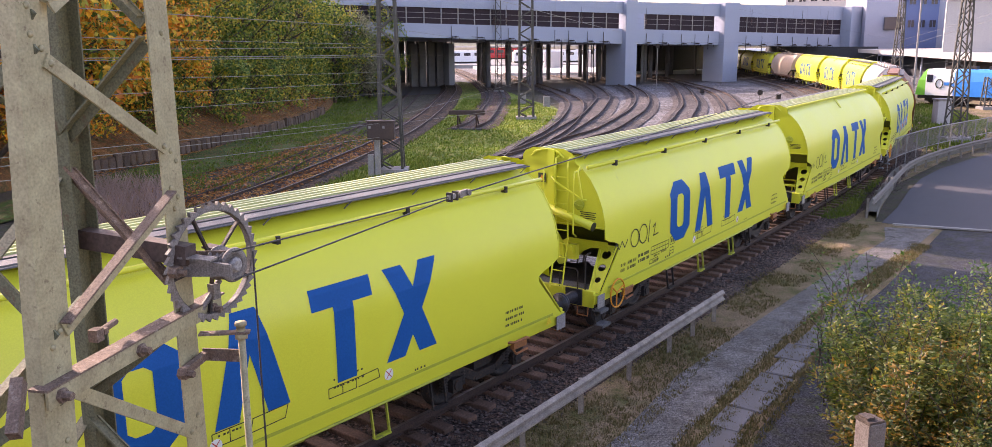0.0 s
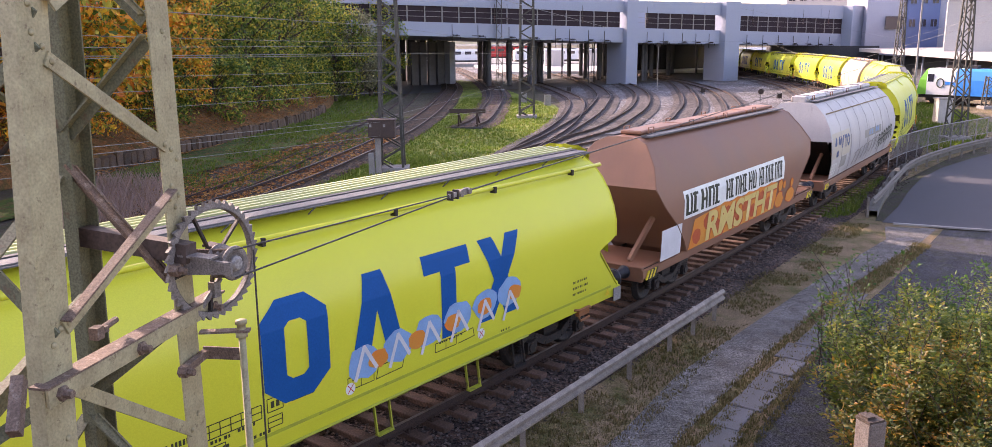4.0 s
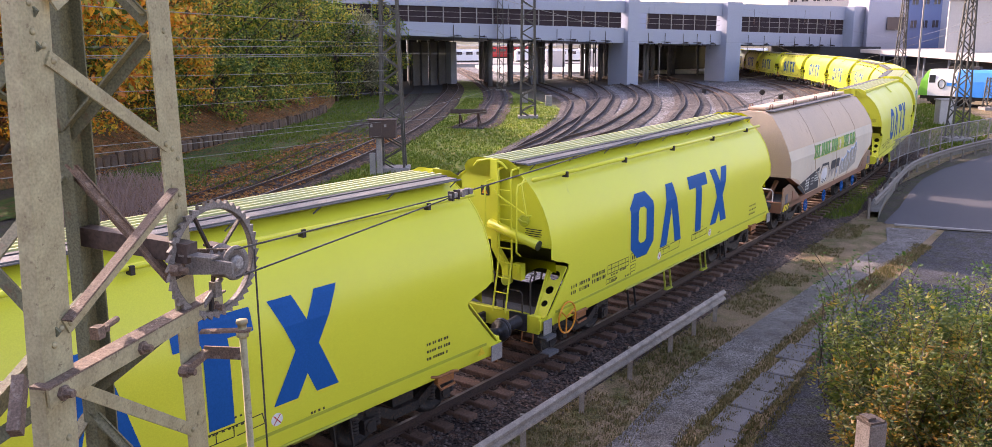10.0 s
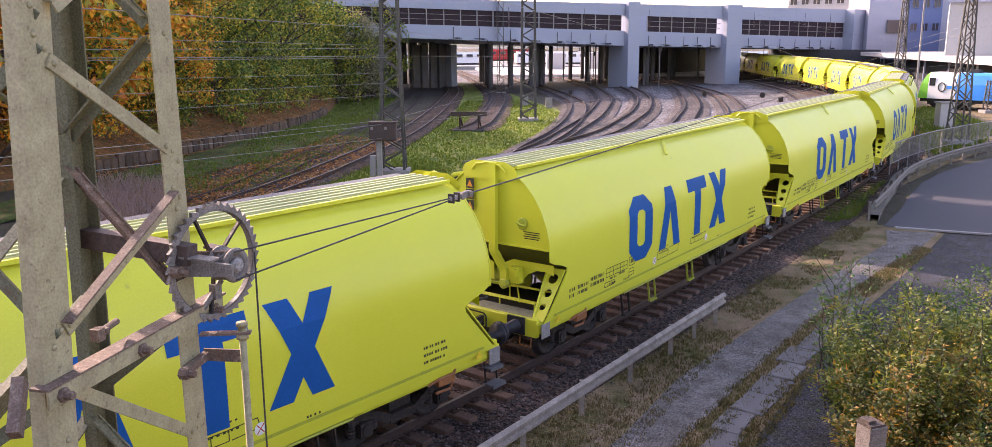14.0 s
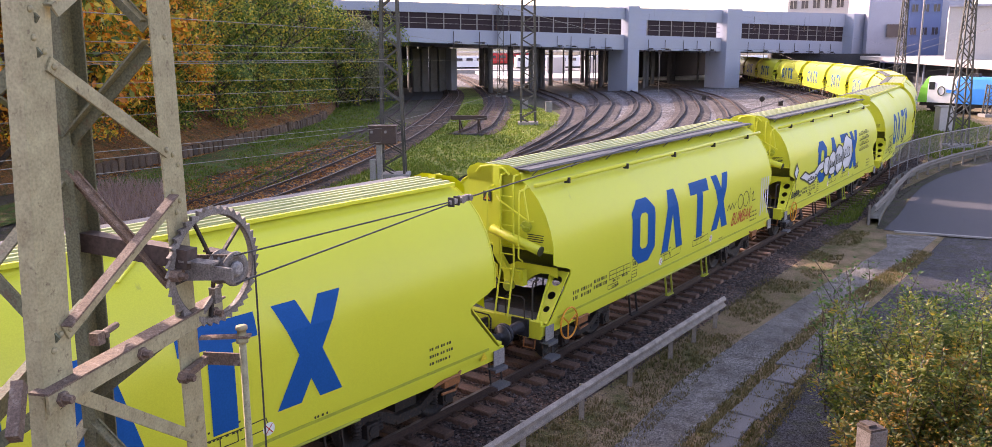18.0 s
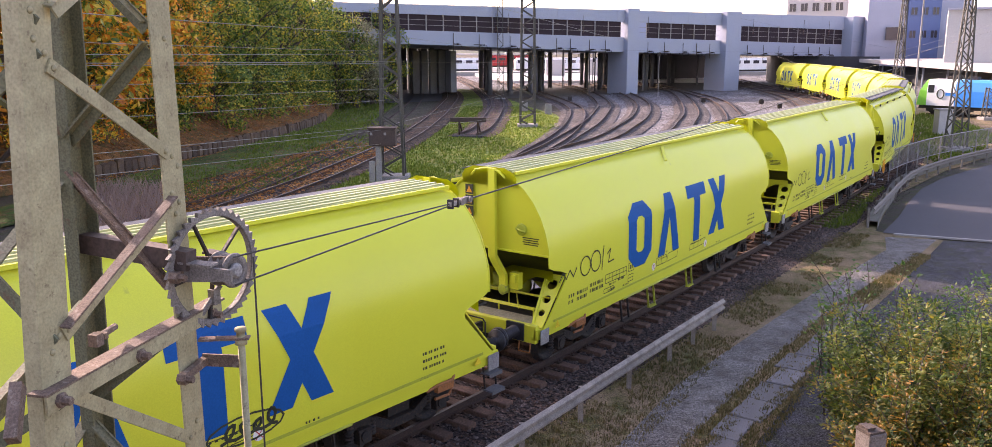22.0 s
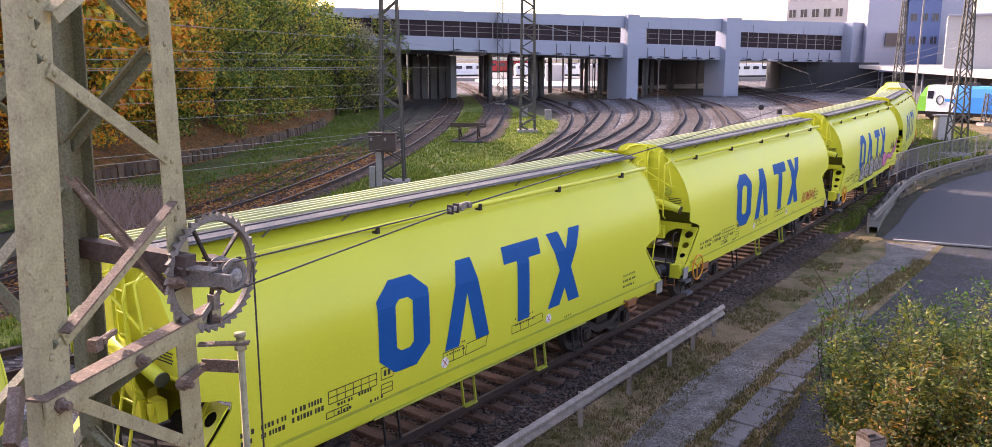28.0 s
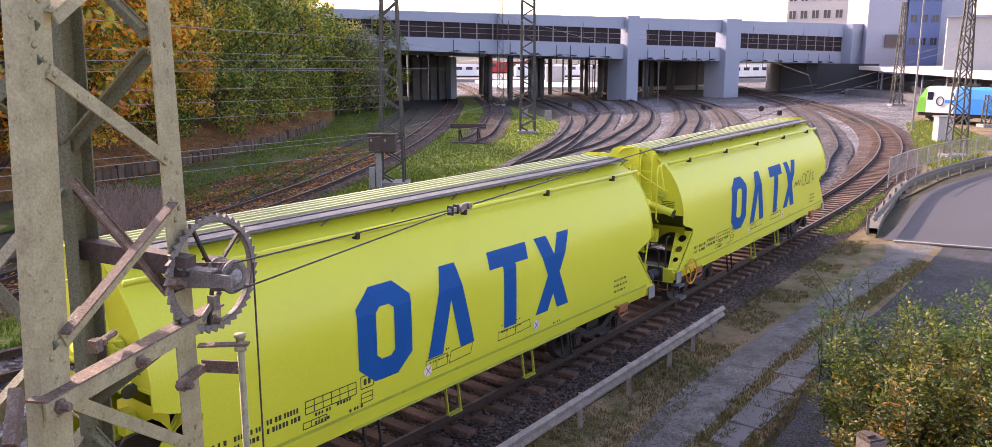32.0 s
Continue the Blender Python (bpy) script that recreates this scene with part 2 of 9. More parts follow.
DARK_GLASS = material("dark_window_glass", (0.03, 0.03, 0.045), 0.12, scale=0.5, amount=0.5, bump=0.0, spec=0.6)
PARAPET = material("dark_brown_parapet_panel", (0.042, 0.030, 0.036), 0.85, scale=0.5, amount=0.5, bump=0.05, spec=0.1)
# Near-black that paints shade under the bridge, the canopy and at the office.
SHADE_DARK = material("shade_dark_concrete", (0.05, 0.052, 0.058), 0.9, scale=0.2, amount=0.5, bump=0.1)
MAST_PAINT = material("faded_green_mast_paint", (0.36, 0.325, 0.19), 0.7, dark=(0.20, 0.165, 0.09), scale=8.0, amount=0.85, grain=70, bump=0.058,
                      rust=(0.12, 0.088, 0.052), rust_amount=0.36, streak=False)
# The mast paint again, darkened to carry the shade on rear members.
MAST_SHADED = material("shaded_olive_mast_paint", (0.125, 0.13, 0.08), 0.75, dark=(0.09, 0.095, 0.06), scale=5, amount=0.7, grain=80, bump=0.2,
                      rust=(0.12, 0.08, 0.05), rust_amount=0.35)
MAST_RUST = material("rusty_brown_fitting", (0.17, 0.115, 0.085), 0.8, dark=(0.09, 0.06, 0.045), scale=9, amount=0.8, grain=100, bump=0.4,
                     rust=(0.27, 0.21, 0.17), rust_amount=0.45)
CAST = material("grey_cast_wheel", (0.22, 0.20, 0.185), 0.65, metal=0.2, dark=(0.08, 0.068, 0.06), scale=12, amount=0.8, grain=90, bump=0.3)
WIRE = material("copper_grey_wire", (0.20, 0.20, 0.185), 0.55, metal=0.4, scale=5, amount=0.4)
WIRE_DARK = material("dark_stranded_rope", (0.05, 0.05, 0.05), 0.6, metal=0.3, scale=30, amount=0.5)
MAST_FAR = material("grey_green_lattice_paint", (0.075, 0.072, 0.06), 0.75, scale=2, amount=0.6, bump=0.1)
BOX_BROWN = material("brown_cabinet_paint", (0.075, 0.05, 0.042), 0.7, dark=(0.045, 0.03, 0.025), scale=3, amount=0.7, bump=0.1)
GUARD = material("dirty_guard_rail_steel", (0.33, 0.28, 0.235), 0.75, metal=0.0, dark=(0.11, 0.095, 0.08), scale=3.5, amount=0.8, grain=60, bump=0.15,
                 rust=(0.14, 0.10, 0.07), rust_amount=0.3)
DARK_STONE = material("dark_rough_stone", (0.115, 0.068, 0.040), 0.9, dark=(0.06, 0.05, 0.045), scale=3, amount=0.8, grain=30, bump=0.6, obj=0.35)
GALV = material("galvanised_guard_rail", (0.26, 0.25, 0.24), 0.65, metal=0.1, dark=(0.17, 0.155, 0.145), scale=2.5, amount=0.7, grain=60, bump=0.1)
CERAMIC = material("brown_insulator", (0.09, 0.04, 0.03), 0.3, scale=5, amount=0.4)
BARK = material("bark", (0.085, 0.062, 0.048), 0.9, dark=(0.04, 0.03, 0.025), scale=5, amount=0.8, streak=True, bump=0.6)
LEAF_GREEN = leaf_material("dark_green_leaves", ((0.038, 0.085, 0.014), (0.10, 0.19, 0.03), (0.26, 0.31, 0.05), (0.56, 0.44, 0.05)), patch=0.3, mixed=0.5)
LEAF_OLIVE = leaf_material("olive_leaves", ((0.08, 0.095, 0.05), (0.20, 0.20, 0.11), (0.40, 0.37, 0.22)))
LEAF_AUTUMN = leaf_material("autumn_leaves", ((0.08, 0.15, 0.025), (0.40, 0.36, 0.04), (0.85, 0.52, 0.05), (0.82, 0.33, 0.03), (0.50, 0.14, 0.02)), patch=0.45, mixed=0.5)
LEAF_BUSH = leaf_material("bush_leaves", ((0.025, 0.065, 0.009), (0.080, 0.130, 0.018), (0.21, 0.225, 0.035), (0.42, 0.24, 0.03)), patch=1.0, mixed=0.25)
LEAF_BRIGHT = leaf_material("fresh_leaves", ((0.028, 0.085, 0.014), (0.06, 0.14, 0.022), (0.14, 0.19, 0.04)))
LEAF_RUST = leaf_material("rust_coloured_leaves", ((0.018, 0.050, 0.009), (0.06, 0.095, 0.016), (0.16, 0.130, 0.022), (0.36, 0.17, 0.022)), patch=1.4, mixed=0.35)
LEAF_FALLEN = leaf_material("fallen_leaves", ((0.20, 0.07, 0.02), (0.40, 0.15, 0.03), (0.50, 0.27, 0.06)))
DRY_STALK = leaf_material("dry_reddish_stalks", ((0.24, 0.16, 0.13), (0.36, 0.26, 0.23), (0.28, 0.18, 0.12)))
BLADE = leaf_material("grass_blades", ((0.065, 0.120, 0.010), (0.130, 0.200, 0.020), (0.20, 0.22, 0.045)))

BLADE_DRY = leaf_material("dry_grass_blades", ((0.085, 0.090, 0.025), (0.165, 0.130, 0.05), (0.24, 0.18, 0.09)))
# Lime paint darkened to imitate the shade in the wagons' end wells.
LIME_SHADED = material("shaded_lime_paint", (0.17, 0.18, 0.035), 0.6, dark=(0.06, 0.06, 0.025), scale=2, amount=0.8, bump=0.1)
# Lime paled in its base colour to imitate sky glare on the roof.
ROOF_PALE = material("sky_glare_lime_roof", (0.40, 0.42, 0.20), 0.45, dark=(0.30, 0.32, 0.12), scale=1.2, amount=0.7, bump=0.03, streak=False)
PLATFORM_WHITE = material("sunlit_platform_concrete", (0.62, 0.61, 0.60), 0.85, dark=(0.48, 0.47, 0.46), scale=0.5, amount=0.6, grain=20, bump=0.1)
# Dark grey: gives bridge columns their shade, and colours a few plain plates.
DARK_GREY = material("dark_grey_paint", (0.13, 0.135, 0.15), 0.85, dark=(0.06, 0.06, 0.065), scale=0.5, amount=0.7, bump=0.1)
TARMAC_OLD = ground_material("cracked_old_tarmac", ((0.030, 0.030, 0.036), (0.058, 0.058, 0.067), (0.04, 0.042, 0.03)), (0.6, 2.5, 60.0), stones=40.0, bump=0.5)
coat = LIME.node_tree.nodes["Principled BSDF"]
coat.inputs["Coat Weight"].default_value, coat.inputs["Coat Roughness"].default_value = 0.14, 0.28
LEAFY_TURF = ground_material("turf_under_leaves", ((0.030, 0.070, 0.010), (0.065, 0.115, 0.018), (0.12, 0.075, 0.03)), (0.3, 1.8, 18.0), bump=0.9)
BALLAST_LEFT = ground_material("overgrown_ballast", ((0.030, 0.024, 0.020), (0.055, 0.040, 0.030), (0.075, 0.040, 0.018)), (0.3, 1.5, 14.0), stones=8.0, bump=0.9)
RAIL_WORN = material("dull_rail_head", (0.12, 0.095, 0.085), 0.55, metal=0.3, scale=6, amount=0.6, bump=0.1)
YARD_RAIL = material("brown_yard_rail", (0.045, 0.032, 0.028), 0.6, metal=0.2, scale=6, amount=0.6, bump=0.1)
KERB_STONE = material("mossy_kerb_concrete", (0.15, 0.14, 0.125), 0.9, dark=(0.08, 0.078, 0.06), scale=1.5, amount=0.8, grain=40, bump=0.3)
GUARD_OLD = material("brownish_old_guard_rail", (0.17, 0.15, 0.13), 0.75, dark=(0.09, 0.075, 0.06), scale=3, amount=0.8, grain=60, bump=0.15)

# ---- mesh tools ----
def mesh_object(name, bm, mats, smooth=0.0):
    """Links a bmesh as one object; smooth: the angle in degrees under which its edges are shaded smooth."""
    me = bpy.data.meshes.new(name)
    if smooth:
        for f in bm.faces:
            f.smooth = True
        lim = radians(smooth)
        for e in bm.edges:
            if len(e.link_faces) == 2 and e.calc_face_angle(0.0) > lim:
                e.smooth = False
    bm.to_mesh(me)
    bm.free()
    for m in (mats if isinstance(mats, (list, tuple)) else [mats]):
        me.materials.append(m)
    return new(name, me)


def part(name, bm, mats, parent, label="", smooth=0.0, at=None):
    ob = mesh_object(name, bm, mats, smooth)
    ob.parent = parent
    if at is not None:
        ob.matrix_basis = at
    if label:
        ob["label"] = label
    return ob


def share(name, me, parent, m):
    """One more part on a mesh that others use too."""
    ob = new(name, me)
    ob.parent = parent
    ob.matrix_basis = m
    return ob


def thing(name, label, category, group="", kind="", at=None):
    ob = new(name)
    if at is not None:
        ob.matrix_basis = at
    return tagged(ob, label, category, group, kind)


def quads(bm, verts, faces, mi=0):
    vs = [bm.verts.new(v) for v in verts]
    for f in faces:
        try:
            bm.faces.new([vs[i] for i in f]).material_index = mi
        except ValueError:
            pass
    return vs


def box(bm, c, size, m=None, mi=0):
    """A box of that size about c; m turns it about c."""
    hx, hy, hz = size[0] / 2, size[1] / 2, size[2] / 2
    vs = [Vector((x, y, z)) for x in (-hx, hx) for y in (-hy, hy) for z in (-hz, hz)]
    if m is not None:
        vs = [m @ v for v in vs]
    return quads(bm, [v + Vector(c) for v in vs],
                 ((0, 1, 3, 2), (4, 6, 7, 5), (0, 4, 5, 1), (2, 3, 7, 6), (0, 2, 6, 4), (1, 5, 7, 3)), mi)


def frame_of(a, b, up=(0, 0, 1)):
    d = (Vector(b) - Vector(a)).normalized()
    u = Vector(up)
    if abs(d.dot(u)) > 0.98:
        u = Vector((1, 0, 0))
    r = d.cross(u).normalized()
    return d, r, r.cross(d).normalized()


def beam(bm, a, b, w, h, mi=0, up=(0, 0, 1)):
    """A bar from a to b, w wide and h high."""
    d, r, u = frame_of(a, b, up)
    a, b = Vector(a), Vector(b)
    vs = [p + r * x * w / 2 + u * y * h / 2 for p in (a, b) for x, y in ((-1, -1), (1, -1), (1, 1), (-1, 1))]
    return quads(bm, vs, ((3, 2, 1, 0), (4, 5, 6, 7), (0, 1, 5, 4), (1, 2, 6, 5), (2, 3, 7, 6), (3, 0, 4, 7)), mi)


def profile_bar(bm, a, b, outline, up=(0, 0, 1), mi=0, closed=True):
    """Sweeps an outline of (sideways, up) points from a to b."""
    d, r, u = frame_of(a, b, up)
    n = len(outline)
    vs = [bm.verts.new(Vector(p) + r * x + u * y) for p in (a, b) for x, y in outline]
    for i in range(n if closed else n - 1):
        j = (i + 1) % n
        bm.faces.new((vs[i], vs[j], vs[n + j], vs[n + i])).material_index = mi
    if closed:
        bm.faces.new(vs[:n][::-1]).material_index = mi
        bm.faces.new(vs[n:]).material_index = mi


def rod(bm, pts, r, n=8, mi=0, cap=True):
    """A round bar through the points."""
    pts = [Vector(p) for p in pts]
    rings = []
    side = None
    for i, p in enumerate(pts):
        d = (pts[min(i + 1, len(pts) - 1)] - pts[max(i - 1, 0)]).normalized()
        if side is None:
            side = d.cross(Vector((0, 0, 1)) if abs(d.z) < 0.95 else Vector((1, 0, 0))).normalized()
        side = (side - d * side.dot(d)).normalized()
        up = d.cross(side)
        rad = r[i] if isinstance(r, (list, tuple)) else r
        rings.append([bm.verts.new(p + (side * math.cos(a) + up * math.sin(a)) * rad)
                      for a in (2 * math.pi * k / n for k in range(n))])
    for q, w in zip(rings, rings[1:]):
        for k in range(n):
            bm.faces.new((q[k], q[(k + 1) % n], w[(k + 1) % n], w[k])).material_index = mi
    if cap:
        bm.faces.new(rings[0][::-1]).material_index = mi
        bm.faces.new(rings[-1]).material_index = mi


def tube_curve(name, pts, r, mat, parent=None, sides=1):
    """A wire as one swept curve."""
    cu = bpy.data.curves.new(name, "CURVE")
    cu.dimensions, cu.bevel_depth, cu.bevel_resolution = "3D", r, sides
    sp = cu.splines.new("POLY")
    sp.points.add(len(pts) - 1)
    for q, p in zip(sp.points, pts):
        q.co = (*p, 1)
    cu.materials.append(mat)
    ob = new(name, cu)
    if parent:
        ob.parent = parent
    return ob


def lathe(bm, axis_a, axis_b, rings, n=16, mi=0):
    """Turns (distance along the axis, radius) pairs about the axis."""
    d, r, u = frame_of(axis_a, axis_b)
    a = Vector(axis_a)
    rows = [[bm.verts.new(a + d * t + (r * math.cos(k) + u * math.sin(k)) * max(q, 0.0004)) for k in
             (2 * math.pi * i / n for i in range(n))] for t, q in rings]
    for p, q in zip(rows, rows[1:]):
        for i in range(n):
            bm.faces.new((p[i], p[(i + 1) % n], q[(i + 1) % n], q[i])).material_index = mi
    bm.faces.new(rows[0][::-1]).material_index = mi
    bm.faces.new(rows[-1]).material_index = mi


def spline(pts, step=1.0):
    """Points at even steps along a smooth curve through pts (x, y)."""
    p = [Vector((*q, 0)) for q in pts]
    p = [p[0] * 2 - p[1]] + p + [p[-1] * 2 - p[-2]]
    fine = []
    for a, b, c, d in zip(p, p[1:], p[2:], p[3:]):
        for i in range(24):
            t = i / 24
            fine.append(0.5 * ((2 * b) + (c - a) * t + (2 * a - 5 * b + 4 * c - d) * t * t + (3 * b - a - 3 * c + d) * t ** 3))
    fine.append(p[-2])
    return resample(fine, step)


def resample(fine, step):
    out, left = [fine[0].copy()], step
    for a, b in zip(fine, fine[1:]):
        ln = (b - a).length
        pos = 0.0
        while ln - pos >= left and ln > 0:
            pos += left
            out.append(a.lerp(b, pos / ln))
            left = step
        left -= ln - pos
    return out


def headings(line):
    out = []
    for i in range(len(line)):
        d = line[min(i + 1, len(line) - 1)] - line[max(i - 1, 0)]
        out.append(d.normalized())
    return out


def sheet(name, outline, z, mat, label, category, kind="structure", parent=None, cut=0.0):
    """A flat piece of ground with that outline."""
    bm = bmesh.new()
    f = bm.faces.new([bm.verts.new((x, y, z)) for x, y in outline])
    if f.normal.z < 0:
        f.normal_flip()
    bmesh.ops.triangulate(bm, faces=bm.faces[:])
    bm.normal_update()
    for g in bm.faces:
        if g.normal.z < 0:
            g.normal_flip()
    ob = mesh_object(name, bm, mat)
    return tagged(ob, label, category, "", kind)


def strip(name, line, lateral, heights, mat, smooth=0.0):
    """A long sheet that follows a line; lateral and heights: its cross-section, to the right of the line."""
    bm = bmesh.new()
    rows = []
    for p, h in zip(line, headings(line)):
        r = Vector((h.y, -h.x, 0))
        rows.append([bm.verts.new(p + r * x + Vector((0, 0, z))) for x, z in zip(lateral, heights)])
    for a, b in zip(rows, rows[1:]):
        for i in range(len(lateral) - 1):
            bm.faces.new((a[i], a[i + 1], b[i + 1], b[i]))
    return mesh_object(name, bm, mat, smooth)

# ---- ground ----
GROUND_Z = -0.42
bm = bmesh.new()
span = [-2500, -800, -300, -120, -60, -30, 0, 30, 60, 120, 300, 800, 2500]
grid = [[bm.verts.new((x, y + 60, GROUND_Z)) for x in span] for y in span]
for r0, r1 in zip(grid, grid[1:]):
    for i in range(len(span) - 1):
        bm.faces.new((r0[i], r0[i + 1], r1[i + 1], r1[i]))
ground = tagged(mesh_object("ground", bm, EARTH), "grey brown soil with fallen leaves and thin turf", "ground", "", "structure")

# the main line: curvature in 1/m at stations along it, from the near end to the far
STATIONS = (0.0, 15.0, 30.0, 45.0, 60.0, 75.0, 95.0, 120.0, 140.0, 160.0, 190.0, 210.0)
BENDS = (-0.0056, 0.0014, -0.0064, -0.0054, -0.0067, -0.0065, -0.0034, -0.0060, 0.0050, 0.0000, -0.0060, 0.0)
LINE_START, LINE_HEADING = (-1.262, 15.950), 0.6600
LINE_FROM, LINE_TO, LINE_STEP = -260.0, 560.0, 0.25


def main_line():
    ss = np.arange(LINE_FROM, LINE_TO, LINE_STEP)
    bend = np.interp(ss, STATIONS, BENDS)
    bend[ss < -12] = 0.0
    bend[ss > 212] = 0.0
    turn = np.concatenate([[0.0], np.cumsum((bend[1:] + bend[:-1]) / 2 * LINE_STEP)])
    k = int(round(-LINE_FROM / LINE_STEP))
    turn += LINE_HEADING - turn[k]
    dx, dy = np.sin(turn), np.cos(turn)
    x = np.concatenate([[0.0], np.cumsum((dx[1:] + dx[:-1]) / 2 * LINE_STEP)])
    y = np.concatenate([[0.0], np.cumsum((dy[1:] + dy[:-1]) / 2 * LINE_STEP)])
    return ss, x - x[k] + LINE_START[0], y - y[k] + LINE_START[1]


LINE_S, LINE_X, LINE_Y = main_line()


def on_line(s):
    return Vector((float(np.interp(s, LINE_S, LINE_X)), float(np.interp(s, LINE_S, LINE_Y)), 0.0))


def line_between(a, b, step):
    return [on_line(a + i * (b - a) / max(1, round((b - a) / step))) for i in range(max(1, round((b - a) / step)) + 1)]


# yard tracks (x, y), each from its near end to its far end
YARD = (
    ((-30.0, -4.0), (-14.0, 14.5), (-4.0, 25.5), (3.5, 31.5), (9.0, 37.2), (16.8, 46.5), (21.4, 56.5), (25.0, 64.4), (29.0, 75.9), (32.4, 86.4), (36.2, 100.3), (40.3, 117.8), (43.0, 140.0), (46.0, 165.0)),
    ((4.0, 32.0), (9.0, 48.0), (13.5, 58.0), (19.4, 70.0), (23.1, 82.7), (25.7, 94.4), (28.3, 108.5), (29.3, 122.6), (29.6, 150.0), (28.6, 170.0)),
    ((1.4, 48.0), (5.5, 54.0), (10.0, 60.5), (14.6, 69.3), (17.6, 79.2), (20.7, 90.8), (23.7, 106.1), (26.6, 124.0), (28.0, 140.0), (26.2, 170.0)),
    ((1.0, 50.0), (5.4, 59.2), (8.4, 65.4), (11.4, 74.9), (14.6, 86.6), (17.6, 102.7), (19.2, 119.6), (19.6, 143.2), (18.0, 170.0)),
    ((0.8, 50.0), (3.6, 58.4), (5.7, 66.4), (8.6, 78.0), (11.1, 90.9), (13.2, 105.0), (14.2, 124.4), (13.8, 147.7), (11.6, 170.0)),
    ((-6.0, 23.5), (-1.8, 30.0), (0.2, 40.0), (1.7, 52.7), (4.9, 65.9), (7.3, 79.3), (9.0, 95.5), (8.6, 110.0), (6.4, 133.3), (1.0, 180.0)),
    ((-2.3, 68.2), (-1.2, 74.0), (-0.3, 89.2), (0.2, 107.6), (-0.8, 128.0), (-4.2, 166.1), (-10.0, 210.0)),
    ((-15.5, 20.0), (-10.6, 40.0), (-8.6, 51.6), (-7.0, 65.5), (-6.2, 81.5), (-5.9, 100.8), (-6.2, 124.7), (-8.6, 148.1), (-14.4, 185.7)),
    ((-19.0, 20.0), (-13.4, 38.2), (-11.9, 52.5), (-10.8, 67.9), (-10.1, 83.0), (-10.6, 110.2), (-12.0, 133.6), (-16.9, 172.3)),
)
YARD_LINES = [spline(p, 0.62) for p in YARD]

# broad gravel of the yard, turf between the tracks
YARD_GRAVEL = tagged(sheet("yard_gravel", ((-3, 36), (-0.5, 46), (4, 60), (9, 80), (10.2, 96), (8, 120), (-6, 150), (-20, 230), (80, 230), (75, 150),
                                           (60, 118), (52, 100), (44, 85), (36, 70), (26, 52), (18, 41), (6, 26), (-12, 8), (-40, -25), (-46, -18), (-20, 12)),
                           GROUND_Z + 0.05, BALLAST_FAR, "grey brown ballast spread between the yard tracks", "gravel"))
TURF = sheet("turf", ((-12.5, 18), (-4.0, 36), (-2.0, 46), (2.4, 58), (5.6, 72), (6.6, 84), (6.4, 92), (4.0, 104), (2.0, 118), (-2, 140), (-6, 150), (-8.5, 140), (-4.4, 118),
                      (-4.2, 95), (-4.6, 78), (-5.6, 62), (-7.2, 50), (-9.6, 38), (-14.6, 20)), GROUND_Z + 0.09, GRASS, "sunlit green turf between the tracks", "grass")
VERGE_LEFT = sheet("verge", ((-12.5, 66), (-12.0, 84), (-12.6, 112), (-14.2, 134), (-20, 180), (-40, 180), (-24, 110), (-17.2, 79), (-19.2, 58), (-24, 30), (-21, 30), (-14.6, 52)),
                   GROUND_Z + 0.06, LEAFY_TURF, "shaded green grass below the wooded slope", "grass")
VERGE_RIGHT = sheet("trackside_verge", ((-22, -14), (-9.5, 3), (-1.5, 13.5), (6.0, 24.0), (12.0, 32.6), (19.0, 42.0), (27, 55), (36, 73), (44, 91), (60, 121), (75, 118), (50, 75),
                                        (36.5, 60), (26, 49), (19.2, 40.6), (14.8, 32.6), (20, 28), (60, 20), (60, -30)),
                    GROUND_Z + 0.065, DRY_GRASS, "trodden dry grass and bare soil beside the line", "verge")


def ballast_bed(name, line, wide, mat, label):
    lat = (-wide - 0.55, -wide, -0.75, 0.0, 0.75, wide, wide + 0.55)
    hts = (GROUND_Z + 0.055, -0.275, -0.255, -0.265, -0.255, -0.275, GROUND_Z + 0.055)
    return tagged(strip(name, line, lat, hts, mat, 60), label, "ballast", "", "structure")


def rails(line, parent, name="rail", head=None):
    """Two rails with head, web and foot along a line."""
    outline = ((-0.036, 0.0), (0.036, 0.0), (0.036, -0.035), (0.012, -0.045), (0.012, -0.135), (0.07, -0.148), (0.07, -0.16),
               (-0.07, -0.16), (-0.07, -0.148), (-0.012, -0.135), (-0.012, -0.045), (-0.036, -0.035))
    for side in (-0.7525, 0.7525):
        bm = bmesh.new()
        rows = []
        for p, h in zip(line, headings(line)):
            r = Vector((h.y, -h.x, 0))
            rows.append([bm.verts.new(p + r * (side + x) + Vector((0, 0, z))) for x, z in outline])
        n = len(outline)
        for a, b in zip(rows, rows[1:]):
            for i in range(n):
                f = bm.faces.new((a[i], a[(i + 1) % n], b[(i + 1) % n], b[i]))
                f.material_index = 0 if i == 0 else 1
        part(name, bm, (head or RAIL_TOP, RAIL_SIDE), parent)


def sleeper_mesh(name, length, wide, high):
    bm = bmesh.new()
    box(bm, (0, 0, -high / 2), (wide, length, high))
    bmesh.ops.bevel(bm, geom=[e for e in bm.edges], offset=0.015, segments=1, affect="EDGES")
    me = bpy.data.meshes.new(name)
    bm.to_mesh(me)
    bm.free()
    return me


def heading_pose(p, h, z=0.0):
    return pose(p.x, p.y, z, 0, 0, math.degrees(math.atan2(h.y, h.x)))


